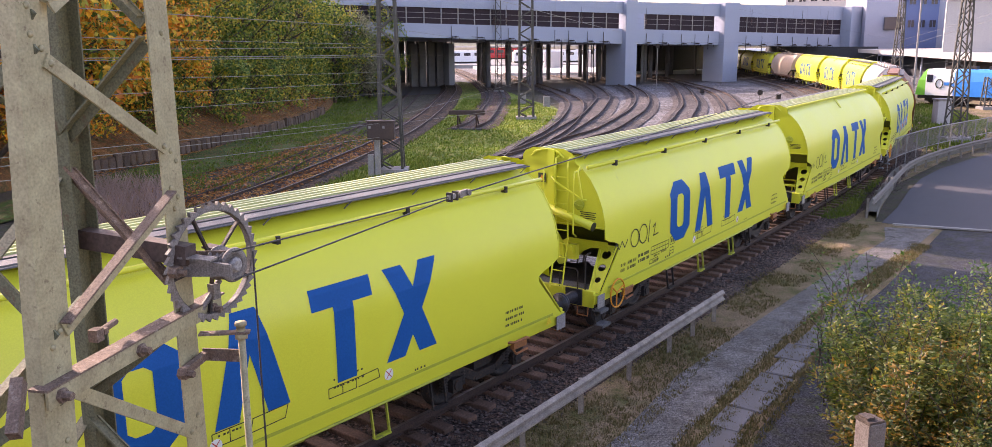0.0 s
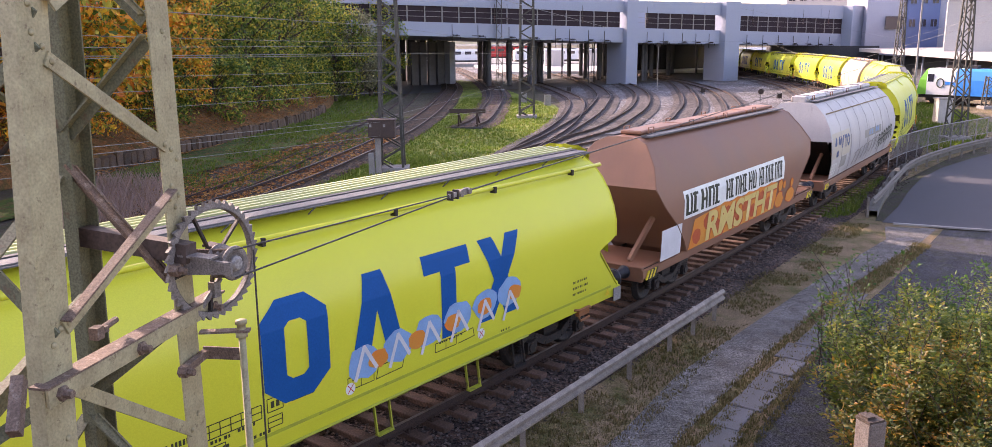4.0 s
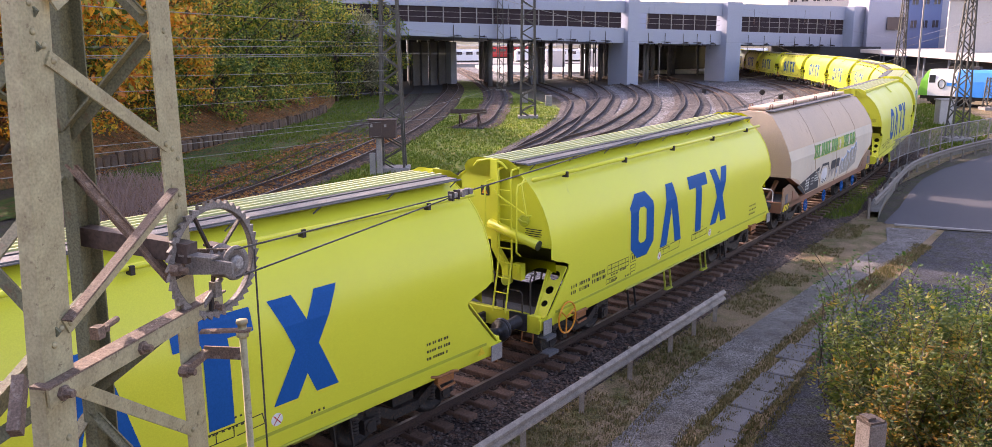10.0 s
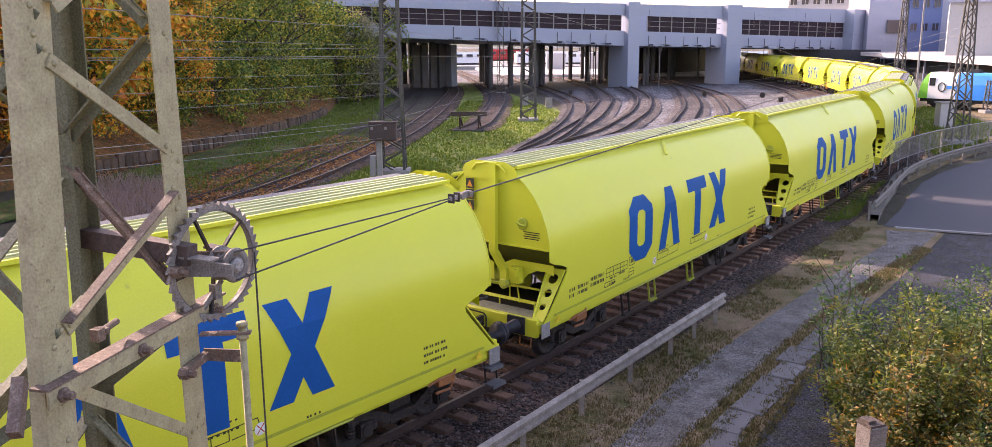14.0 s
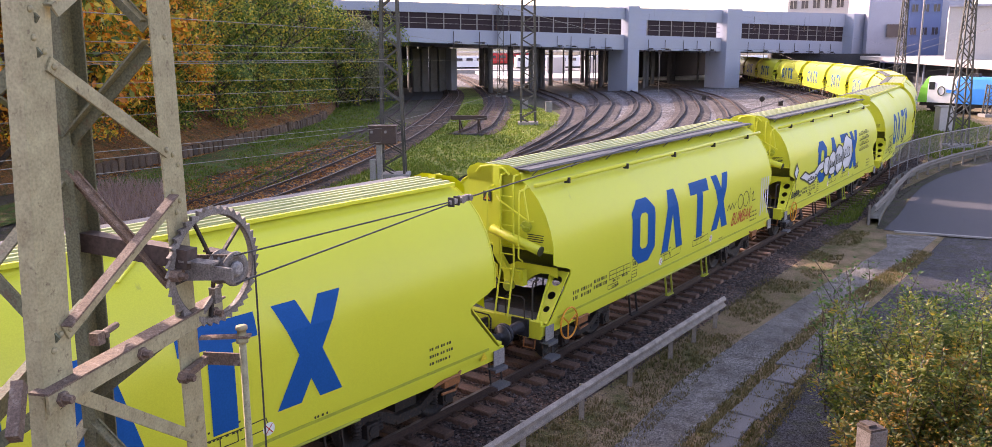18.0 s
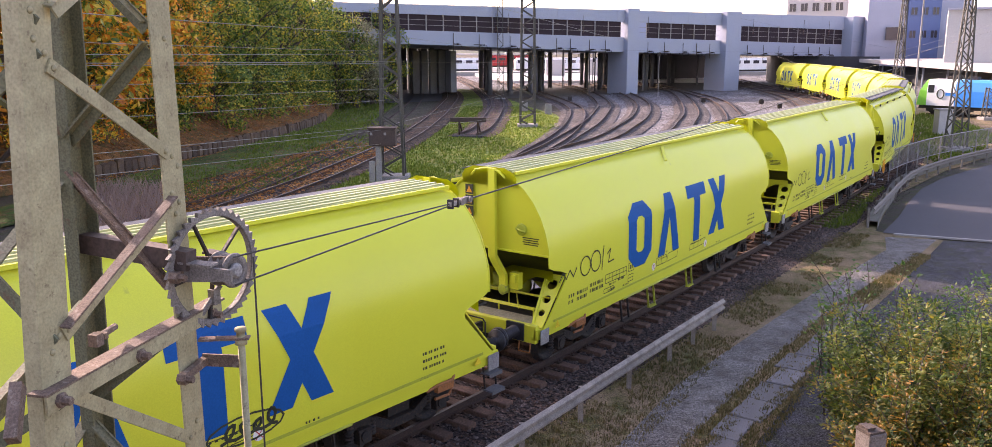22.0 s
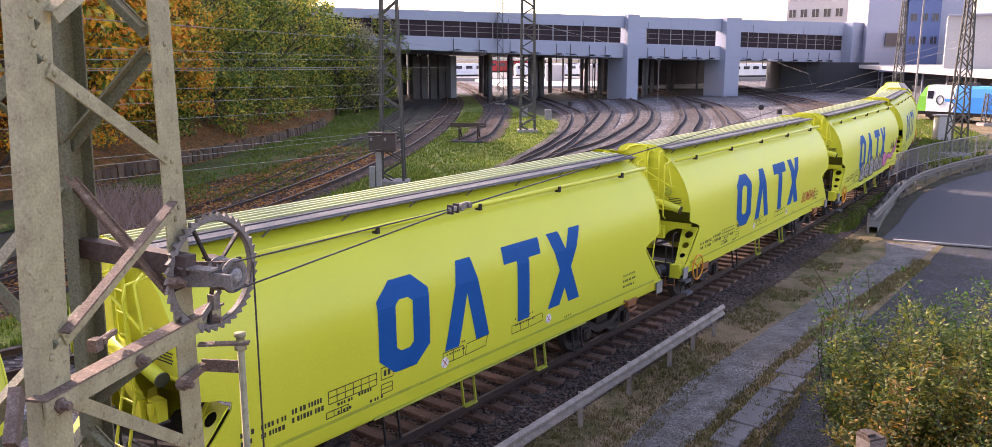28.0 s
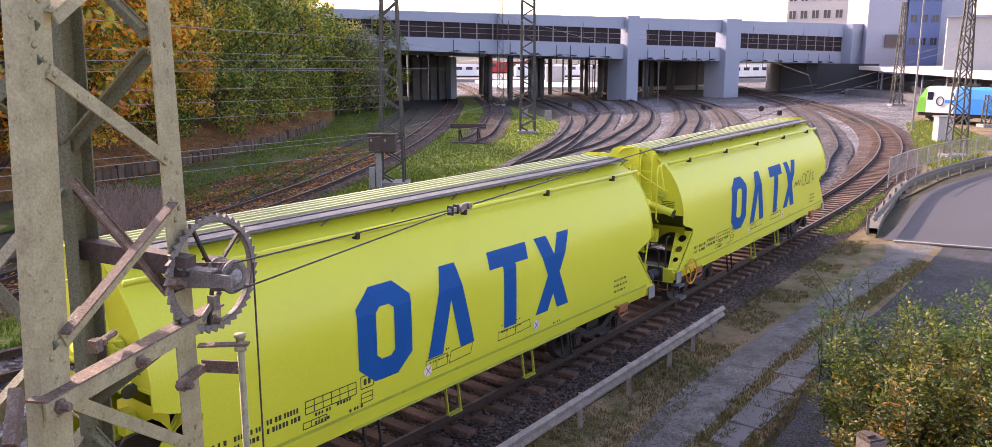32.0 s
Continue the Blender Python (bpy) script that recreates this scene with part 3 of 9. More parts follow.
near_line = line_between(-60, 250, 1.0)
bed = ballast_bed("ballast_bed", near_line, 1.75, BALLAST, "brown rust-stained ballast under the main track")
main_track = thing("railway_track", "rusty rails on dark wooden sleepers in brown ballast", "railway track", "", "structure")
rails(near_line, main_track, head=RAIL_WORN)
SLEEPER_STEP = 0.60
sl = sleeper_mesh("sleeper", 2.6, 0.26, 0.16)
sl.materials.append(SLEEPER)
far_sl = bmesh.new()
s = -40.0
count = 0
while s < 240:
    p, h = on_line(s), (on_line(s + 0.5) - on_line(s - 0.5)).normalized()
    m = heading_pose(p, h, -0.165 + random.uniform(-0.008, 0.004)) @ pose(0, random.uniform(-0.04, 0.04), 0, 0, 0, random.uniform(-1.2, 1.2))
    if -14 < s < 80:
        share("sleeper", sl, main_track, m)
        count += 1
    else:
        box(far_sl, m.translation - Vector((0, 0, 0.08)), (0.26, 2.6, 0.16), m.to_3x3())
    s += SLEEPER_STEP
tagged(part("sleeper_row", far_sl, SLEEPER_FAR, main_track), kind="stuff")

for which, line in enumerate(YARD_LINES):
    left = which >= 7            # the two old tracks below the slope, the outer one overgrown
    track = thing("yard_track", "old rusty track half overgrown with grass and leaves" if left else "rusty curved yard track on grey ballast", "railway track", "yard tracks", "structure")
    if which == 8:
        rails([p + Vector((0, 0, -0.25)) for p in line[::2]], track, head=RAIL_SIDE)
        continue
    lat = (-1.85, -1.35, 0.0, 1.35, 1.85)
    lat = (-1.55, -1.25, 0.0, 1.25, 1.55) if left else lat
    hts = (GROUND_Z + 0.12, -0.21, -0.175, -0.21, GROUND_Z + 0.12) if not left else (GROUND_Z + 0.12, -0.19, -0.14, -0.19, GROUND_Z + 0.12)
    b = strip("ballast", line, lat, hts, BALLAST_LEFT if left else (BALLAST if which == 6 else BALLAST_YARD), 60)
    b.parent = track
    rails(line[::2], track, head=RAIL_WORN if left else YARD_RAIL)
    if left:
        continue
    bm = bmesh.new()
    for p, h in zip(line, headings(line)):
        m = heading_pose(p, h)
        box(bm, p + Vector((0, 0, -0.264)), (0.24, 2.5, 0.16), m.to_3x3())
    tagged(part("sleeper_row", bm, SLEEPER_FAR, track), kind="stuff")

# ---- the wide road bridge across the yard ----
BR = pose(19.4, 131.3, 0, 0, 0, 33.2)


def band_top(u):
    return 10.41 - 0.013 * u


def band_foot(u):
    return 8.15 - 0.020 * u


def beam_foot(u):
    return 5.95 - (0.033 if u < 0 else 0.019) * u


def prism(bm, corners_front, v0, v1):
    """A slab with that outline (u, z) between the depths v0 and v1."""
    n = len(corners_front)
    vs = [bm.verts.new((u, v, z)) for v in (v0, v1) for u, z in corners_front]
    bm.faces.new(vs[:n])
    bm.faces.new(vs[n:][::-1])
    for i in range(n):
        bm.faces.new((vs[i], vs[n + i], vs[n + (i + 1) % n], vs[(i + 1) % n]))
    bmesh.ops.recalc_face_normals(bm, faces=bm.faces[:])


bridge = thing("road_bridge", "pale blue-grey concrete road bridge with dark parapet panels", "bridge", at=BR)
U0, U1, DEEP = -75.0, 53.0, 34.0
cuts = (U0, 0.0, U1)
bm = bmesh.new()
prism(bm, [(u, beam_foot(u)) for u in cuts] + [(u, band_foot(u)) for u in cuts[::-1]], 0.0, DEEP)
part("girder", bm, PALE, bridge)
bm = bmesh.new()
prism(bm, [(U0, band_top(U0)), (U1, band_top(U1)), (U1, 12.1), (U0, 12.1)], -0.1, 0.5)
part("fascia", bm, PALE, bridge)
bm = bmesh.new()
prism(bm, [(U0, band_foot(U0)), (U1, band_foot(U1)), (U1, 12.0), (U0, 12.0)], DEEP - 0.5, DEEP)
part("rear_fascia", bm, PALE, bridge)
u = U0 + 0.4
while u < U1 - 2:
    if not (-1.2 < u < 2.2 or 19.6 < u < 24.6):
        bm = bmesh.new()
        prism(bm, [(u, band_foot(u) + 0.02), (u + 2.47, band_foot(u + 2.47) + 0.02), (u + 2.47, band_top(u + 2.47)), (u, band_top(u))], 0.16, 0.24)
        part("parapet_panel", bm, PARAPET, bridge)
        bm = bmesh.new()
        beam(bm, (u - 0.04, 0.06, band_foot(u)), (u - 0.04, 0.06, band_top(u)), 0.07, 0.14)
        part("parapet_post", bm, GALV, bridge)
    u += 2.55
for k in (0.35, 0.68):
    bm = bmesh.new()
    for a, b in ((U0, -0.6), (2.0, 20.4), (24.4, U1)):
        beam(bm, (a, 0.08, band_foot(a) * (1 - k) + band_top(a) * k), (b, 0.08, band_foot(b) * (1 - k) + band_top(b) * k), 0.05, 0.055)
    part("parapet_rail", bm, GALV, bridge)
for u in np.arange(U0 + 3, U1, 3.7):
    bm = bmesh.new()
    beam(bm, (u, -0.104, band_top(u) + 0.02), (u, -0.104, 12.08), 0.03, 0.012)
    part("fascia_joint", bm, GREY_WALL, bridge)
for u0, u1, top, foot, v in ((-0.2, 2.1, 12.35, GROUND_Z, -0.9), (20.7, 24.2, 12.3, GROUND_Z, -1.2), (52.8, 61.5, 12.1, 4.2, -2.0)):
    bm = bmesh.new()
    prism(bm, [(u0, foot), (u1, foot), (u1, top), (u0, top)], v, v + 4.5)
    bmesh.ops.bevel(bm, geom=bm.edges[:], offset=0.06, segments=1, affect="EDGES")
    part("pier", bm, PALE, bridge)
# columns coloured dark for the shade under the deck
for u, v in ((-44, 8), (-36, 8), (-19, 8), (-14, 10), (-10, 9), (-2, 24), (6, 6), (9, 20), (12, 8), (15, 22), (18, 24), (-41, 14), (-38, 24), (-34, 14), (-31, 24), (-27, 32), (-22, 20), (-16, 28), (-12, 20), (-8, 28), (-5.5, 14), (-3.6, 16), (4, 24), (7, 14), (10, 26), (13, 18), (16, 30), (19, 14), (29, 20), (36, 26), (43, 20)):
    bm = bmesh.new()
    rod(bm, ((u, v, GROUND_Z), (u, v, beam_foot(u) + 0.02)), 0.38, 14)
    part("column", bm, DARK_GREY, bridge, smooth=60)
# slotted panels coloured as the bay's shade, and the pale wall head before them
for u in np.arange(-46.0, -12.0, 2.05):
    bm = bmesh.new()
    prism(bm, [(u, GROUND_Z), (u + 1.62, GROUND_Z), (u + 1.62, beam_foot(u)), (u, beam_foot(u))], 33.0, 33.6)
    part("abutment_wall", bm, SHADE_DARK, bridge)
bm = bmesh.new()
box(bm, (-20.0, 17.6, 2.9), (1.0, 1.6, 6.7))
part("wall_head", bm, PALE, bridge)
for k in range(4):
    bm = bmesh.new()
    box(bm, (-21.2 - 1.25 * k, 18.6 + 0.5 * k, 2.9), (1.15, 0.6, 6.7))
    part("wall_bay", bm, DARK_GREY, bridge)
far_platform = thing("station_platform", "sunlit white concrete platform behind the bridge", "platform", "", "structure")
bm = bmesh.new()
prism(bm, [(3.4, 174.0), (48.0, 174.0), (48.0, 222.0), (-5.4, 222.0), (-4.6, 214.0)], 0.0, 1.0)
for v in bm.verts:
    v.co = Vector((v.co.x, v.co.z, GROUND_Z - 0.1 + 0.7 * v.co.y))
bmesh.ops.recalc_face_normals(bm, faces=bm.faces[:])
part("slab", bm, PLATFORM_WHITE, far_platform)
for x in (14.0, 24.0, 34.0):
    bm = bmesh.new()
    box(bm, (x, 205.0, 2.0), (4.5, 2.0, 3.8))
    bmesh.ops.bevel(bm, geom=bm.edges[:], offset=0.12, segments=1, affect="EDGES")
    part("shelter", bm, WHITE_WALL, far_platform)
bm = bmesh.new()
box(bm, (-28.0, 34 + 2, 3.2), (1.8, 3.5, 7.4))
part("rear_pier", bm, PALE, bridge)
# dark wall in place of the shade in the right bay
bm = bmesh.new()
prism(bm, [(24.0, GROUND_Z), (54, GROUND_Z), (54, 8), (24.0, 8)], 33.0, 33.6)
part("back_wall", bm, SHADE_DARK, bridge)
bm = bmesh.new()
box(bm, (-72, 16, 3.0), (30, 36, 7.0))
part("abutment", bm, PALE, bridge)

# dark sheet on the ground that paints the deck's shade
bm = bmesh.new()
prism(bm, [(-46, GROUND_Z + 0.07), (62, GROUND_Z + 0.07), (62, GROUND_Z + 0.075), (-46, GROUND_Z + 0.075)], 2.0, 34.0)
part("sooty_floor", bm, SHADE_DARK, bridge)

rnd = random.Random(41)
for u0, u1, n in ((-17.5, -0.8, 11), (2.6, 20.2, 10), (25.0, 51.0, 7)):
    for k in range(n):
        u, v = u0 + (u1 - u0) * (k + rnd.random()) / n, rnd.uniform(4, 33)
        bm = bmesh.new()
        rod(bm, ((u, v, GROUND_Z), (u, v, beam_foot(u) + 0.02)), rnd.choice((0.10, 0.14, 0.2)), 8)
        if k % 2:
            rod(bm, ((u - 1.4, v, beam_foot(u) - 1.0), (u + 1.4, v, beam_foot(u) - 0.9)), 0.05, 5)
            box(bm, (u + rnd.uniform(-1, 1), v, beam_foot(u) - 1.3), (0.25, 0.2, 0.6))
        part("service_post", bm, DARK_GREY if k % 3 else SHADE_DARK, bridge)
# white rods imitate the bay's sunlit gaps, catenary brackets on the girder's face
for u in np.arange(-44, -19, 2.1):
    bm = bmesh.new()
    rod(bm, ((u, 22, GROUND_Z), (u, 22, beam_foot(u))), 0.09, 6)
    part("slim_post", bm, WHITE_WALL, bridge)
for k, u in enumerate((-30, -26, -21, -17, -13, -10.5, -7, -4, 4.5, 8, 12, 15, 18, 27, 31, 35, 39, 43, 46, 49)):
    z = beam_foot(u)
    bm = bmesh.new()
    rod(bm, ((u, -0.25, z + 1.6), (u, -0.25, z - 0.7 - 0.3 * (k % 3))), 0.05, 5)
    rod(bm, ((u - 0.9, -0.3, z + 0.3 * (k % 2)), (u + 1.1, -0.3, z + 0.2), (u + 1.3, -0.3, z - 0.25)), 0.04, 5)
    for q in range(4):
        lathe(bm, (u + 0.15 + 0.2 * q, -0.3, z + 0.2), (u + 0.27 + 0.2 * q, -0.3, z + 0.2), ((0, 0.04), (0.04, 0.13), (0.08, 0.04)), 8)
    part("catenary_bracket", bm, STEEL_DARK, bridge)

# ---- the station beyond, in full sun ----
platform = thing("platform", "sunlit pale concrete station platforms beyond the bridge", "platform", "", "structure")
bm = bmesh.new()
box(bm, (10, 262, 0.05), (190, 80, 0.9))
part("slab", bm, CONCRETE, platform)


def carriage(name, label, at, length, paint, n):
    c = thing(name, label, "train", at=at)
    bm = bmesh.new()
    box(bm, (0, 0, 2.3), (length, 2.9, 3.0))
    bmesh.ops.bevel(bm, geom=[e for e in bm.edges if abs(e.verts[0].co.z - e.verts[1].co.z) < 0.01 and e.verts[0].co.z > 3], offset=0.5, segments=3, affect="EDGES")
    part("body", bm, paint, c, smooth=40)
    for k in range(n):
        bm = bmesh.new()
        box(bm, (-length / 2 + (k + 0.5) * length / n, -1.46, 2.75), (length / n * 0.62, 0.04, 0.8))
        part("window", bm, DARK_GLASS, c)
    bm = bmesh.new()
    box(bm, (0, 0, 0.62), (length - 1, 2.5, 0.5))
    part("underframe", bm, STEEL_DARK, c)
    return c


RED_TRAIN = material("traffic_red_paint", (0.52, 0.03, 0.03), 0.4, scale=1, amount=0.3, bump=0.0)
WHITE_TRAIN = material("white_train_paint", (0.72, 0.72, 0.72), 0.4, scale=1, amount=0.3, bump=0.0)
carriage("red_railcar", "red regional railcar standing in the station", pose(6.0, 268, 0.5, 0, 0, 20), 19, RED_TRAIN, 6)
w1 = carriage("white_coach", "white coach standing in the station", pose(34, 214, -0.37, 0, 0, 20), 26, WHITE_TRAIN, 9)
tagged(w1, group="white coaches")
tagged(copy_thing(w1, pose(62, 226, 0.13, 0, 0, 20)))
tagged(copy_thing(w1, pose(18, 240, 0.13, 0, 0, 10)))
tagged(copy_thing(w1, pose(-16, 236, 0.13, 0, 0, 15)))
roofs = thing("platform_canopy", "long white station platform canopy", "canopy")
for x, y in ((0, 245), (20, 262), (52, 250)):
    bm = bmesh.new()
    box(bm, (x, y, 4.9), (34, 5, 0.35))
    part("roof", bm, WHITE_WALL, roofs)
    for k in range(4):
        bm = bmesh.new()
        rod(bm, ((x - 13 + 9 * k, y, 0.4), (x - 13 + 9 * k, y, 4.8)), 0.12, 6)
        part("post", bm, MAST_FAR, roofs)

# ---- buildings on the right bank ----
def facade(parent, a, b, z0, z1, wall, depth, rows, n, wz=1.6, wfrac=0.62, glass=None, name="wall"):
    """A wall from a to b (x, y) with rows of windows: (sill height of each row)."""
    a, b = Vector((*a, 0)), Vector((*b, 0))
    d = (b - a).normalized()
    back = Vector((-d.y, d.x, 0))
    bm = bmesh.new()
    pts = (a, b, b + back * depth, a + back * depth)
    vs = [bm.verts.new(p + Vector((0, 0, z))) for z in (z0, z1) for p in pts]
    for f in ((3, 2, 1, 0), (4, 5, 6, 7), (0, 1, 5, 4), (1, 2, 6, 5), (2, 3, 7, 6), (3, 0, 4, 7)):
        bm.faces.new([vs[i] for i in f])
    part(name, bm, wall, parent)
    ln = (b - a).length
    ang = math.atan2(d.y, d.x)
    for z in rows:
        for k in range(n):
            c = a + d * (ln * (k + 0.5) / n) - back * 0.02
            bm = bmesh.new()
            box(bm, (c.x, c.y, z + wz / 2), (ln / n * wfrac, 0.12, wz), Matrix.Rotation(ang, 3, "Z"))
            win = part("window", bm, glass or DARK_GLASS, parent)
            bm = bmesh.new()
            for q in (-0.5, 0.0, 0.5):
                e = c + d * (ln / n * wfrac * q) - back * 0.07
                box(bm, (e.x, e.y, z + wz / 2), (0.09, 0.08, wz), Matrix.Rotation(ang, 3, "Z"))
            e = c - back * 0.07
            box(bm, (e.x, e.y, z), (ln / n * wfrac, 0.1, 0.1), Matrix.Rotation(ang, 3, "Z"))
            part("window_frame", bm, wall, win)


office = thing("office_building", "white office building with rows of dark windows", "building")
facade(office, (60, 180.9), (78, 166), -0.4, 31, WHITE_WALL, 18, (10.2, 13.7, 17.2, 20.7, 24.2), 10)
# dark strip added over the lower wall as shade seen under the bridge
bm = bmesh.new()
beam(bm, (60, 180.6, 3.0), (78, 165.7, 3.0), 0.4, 6.8)
part("plinth", bm, SHADE_DARK, office)
tower = thing("blue_office_tower", "blue and lavender grey office tower", "building")
facade(tower, (67.0, 158.0), (73.5, 157.0), -0.4, 30, GREY_WALL, 16, (), 1)
facade(tower, (73.6, 156.6), (79.0, 155.8), -0.4, 31, BLUE_WALL, 16, (8.2, 12.2, 16.0, 20.0), 3, 1.3)
facade(tower, (79.1, 156.2), (84.5, 155.6), -0.4, 29, GREY_WALL, 16, (), 1, name="side_wall")
bm = bmesh.new()
box(bm, (71.5, 157.0, 9.0), (3.0, 0.3, 2.2))
part("wide_window", bm, DARK_GLASS, tower)
hall = thing("white_hall", "plain white rendered hall with a flat roof", "building")
facade(hall, (66.5, 129.0), (100, 112.0), -0.4, 12.0, WHITE_WALL, 22, (), 1)
bm = bmesh.new()
beam(bm, (66.3, 128.8, 12.1), (100, 111.8, 12.1), 0.5, 0.3)
part("roof_edge", bm, GREY_WALL, hall)
canopy = thing("station_canopy", "flat white canopy roof along the station tracks", "canopy")
bm = bmesh.new()
quads(bm, ((64, 153, 4.0), (60.5, 103, 3.5), (100, 92, 3.5), (100, 150, 4.2), (64, 153, 4.6), (60.5, 103, 4.1), (100, 92, 4.1), (100, 150, 4.8)),
      ((3, 2, 1, 0), (4, 5, 6, 7), (0, 1, 5, 4), (1, 2, 6, 5), (2, 3, 7, 6), (3, 0, 4, 7)))
part("roof", bm, WHITE_WALL, canopy)
for k in range(6):
    bm = bmesh.new()
    rod(bm, ((66 - 0.7 * k, 148 - 8.5 * k, GROUND_Z), (66 - 0.7 * k, 148 - 8.5 * k, 3.6)), 0.16, 8)
    part("post", bm, PALE, canopy)
# block, edge and walls from here on are dark to paint the canopy's shade
bm = bmesh.new()
box(bm, (82, 126, 1.6), (26, 40, 4.0))
part("inner_wall", bm, SHADE_DARK, canopy)
bm = bmesh.new()
box(bm, (66, 128, 0.1), (5, 50, 1.0), Matrix.Rotation(radians(4), 3, "Z"))
part("platform_edge", bm, DARK_GREY, canopy)
bm = bmesh.new()
beam(bm, (67.6, 152.6, 1.5), (64.6, 104.0, 1.5), 0.3, 3.8)
part("track_wall", bm, SHADE_DARK, canopy)
# added dark planes in place of shade beside the bridge's end
for a, b, z in (((52.6, 160.0), (67.5, 152.9), 2.3), ((52.6, 160.3), (56.6, 181.0), 2.4)):
    bm = bmesh.new()
    beam(bm, (*a, z), (*b, z), 0.3, 5.4)
    part("track_wall", bm, SHADE_DARK, canopy)

# wooded hill far behind
far_hill = bmesh.new()
for k in range(24):
    a = radians(-60 + 5.5 * k)
    b = radians(-60 + 5.5 * (k + 1))
    h0, h1 = 22 + 5 * math.sin(k * 1.7) + 8 * math.sin(k * 0.6), 22 + 5 * math.sin((k + 1) * 1.7) + 8 * math.sin((k + 1) * 0.6)
    R0 = 900
    q = [(R0 * math.sin(a), R0 * math.cos(a), -2), (R0 * math.sin(b), R0 * math.cos(b), -2), (R0 * 1.3 * math.sin(b), R0 * 1.3 * math.cos(b), h1), (R0 * 1.3 * math.sin(a), R0 * 1.3 * math.cos(a), h0)]
    quads(far_hill, q, ((0, 1, 2, 3),))
tagged(mesh_object("backdrop", far_hill, LEAF_OLIVE), "hazy wooded hills on the horizon", "hill", "", "structure")

# ---- catenary masts, wires, small line-side things ----
def lattice_mast(name, x, y, foot, w0, w1, d0, d1, high, panels, label, leg=0.09, lace=0.05, ang=0.0, mat=None):
    """A lattice mast of four legs that taper from w0 x d0 at the foot to w1 x d1 at the top."""
    mat = mat or MAST_FAR
    m = thing(name, label, "catenary mast", "lattice masts", at=pose(x, y, foot, 0, 0, ang))
    for sx in (-1, 1):
        for sy in (-1, 1):
            bm = bmesh.new()
            beam(bm, (sx * w0 / 2, sy * d0 / 2, 0), (sx * w1 / 2, sy * d1 / 2, high), leg, leg)
            part("leg", bm, mat, m)

    def wd(z):
        return w0 + (w1 - w0) * z / high, d0 + (d1 - d0) * z / high
    for k in range(panels):
        za, zb = high * k / panels, high * (k + 1) / panels
        (wa, da), (wb, db) = wd(za), wd(zb)
        s = 1 if k % 2 else -1
        for sy in (-1, 1):
            bm = bmesh.new()
            beam(bm, (-s * wa / 2, sy * da / 2, za), (s * wb / 2, sy * db / 2, zb), lace, lace)
            part("lacing_bar", bm, mat, m)
        for sx in (-1, 1):
            bm = bmesh.new()
            beam(bm, (sx * wa / 2, -s * da / 2, za), (sx * wb / 2, s * db / 2, zb), lace, lace)
            part("lacing_bar", bm, mat, m)
    bm = bmesh.new()
    box(bm, (0, 0, 0.1), (w0 + 0.5, d0 + 0.5, 0.5))
    part("footing", bm, CONCRETE, m)
    return m


mast_box = lattice_mast("lattice_mast", -5.6, 46.1, GROUND_Z, 1.25, 0.62, 0.9, 0.5, 14.0, 20, "grey-green riveted lattice mast beside a brown cabinet", 0.13, 0.075)
mast_mid = lattice_mast("lattice_mast", 2.85, 77.4, GROUND_Z, 1.30, 0.95, 1.0, 0.7, 18.0, 26, "tall grey lattice mast on the turf", 0.18, 0.11)
mast_right = lattice_mast("lattice_mast", 31.6, 58.6, GROUND_Z, 1.15, 0.40, 0.9, 0.35, 11.5, 15, "slim tapering dark lattice mast by the fence", 0.09, 0.06)
mast_far = lattice_mast("lattice_mast", 55.3, 119.0, GROUND_Z, 1.3, 0.45, 1.0, 0.4, 14.0, 12, "pale far lattice mast with insulators", 0.12, 0.07)
mast_far2 = lattice_mast("lattice_mast", 48.2, 84.0, 4.2, 1.0, 0.7, 0.8, 0.5, 3.2, 5, "short dark lattice mast over the canopy", 0.1, 0.06)
mast_far2.location.z = GROUND_Z
lattice_mast("lattice_mast", 0.6, 118.0, GROUND_Z, 0.9, 0.6, 0.7, 0.5, 15.0, 16, "thin far lattice mast under the bridge", 0.09, 0.06)

cab = thing("equipment_cabinet", "brown metal equipment cabinet on a pale post beside the mast", "cabinet", at=pose(-5.95, 44.9, 0))
bm = bmesh.new()
box(bm, (0, 0, 2.10), (1.40, 0.7, 0.92))
bmesh.ops.bevel(bm, geom=bm.edges[:], offset=0.03, segments=1, affect="EDGES")
part("case", bm, BOX_BROWN, cab)
for x in (-0.36, 0.36):
    bm = bmesh.new()
    box(bm, (x, -0.36, 2.1), (0.64, 0.03, 0.8))
    door = part("door", bm, BOX_BROWN, cab)
    bm = bmesh.new()
    box(bm, (x - 0.2, -0.385, 2.3), (0.12, 0.03, 0.14))
    part("plate", bm, GALV, door, "small pale plate")
bm = bmesh.new()
box(bm, (0, 0, 2.59), (1.5, 0.8, 0.06))
part("lid", bm, BOX_BROWN, cab)
bm = bmesh.new()
box(bm, (-0.25, 0, 0.62), (0.28, 0.28, 2.1))
bmesh.ops.bevel(bm, geom=bm.edges[:], offset=0.03, segments=1, affect="EDGES")
part("post", bm, CONCRETE, cab)
bm = bmesh.new()
box(bm, (-0.6, 0, 0.2), (0.3, 0.3, 1.25))
part("short_post", bm, CONCRETE, cab)

lamp_pole = thing("lamp_pole", "tall thin grey steel pole", "pole", at=pose(38.45, 79.1, GROUND_Z))
bm = bmesh.new()
rod(bm, ((0, 0, 0), (0, 0, 14)), [0.11, 0.07], 8)
part("shaft", bm, GALV, lamp_pole)
bm = bmesh.new()
lathe(bm, (0, 0, 0), (0, 0, 0.3), ((0, 0.2), (0.25, 0.18)), 10)
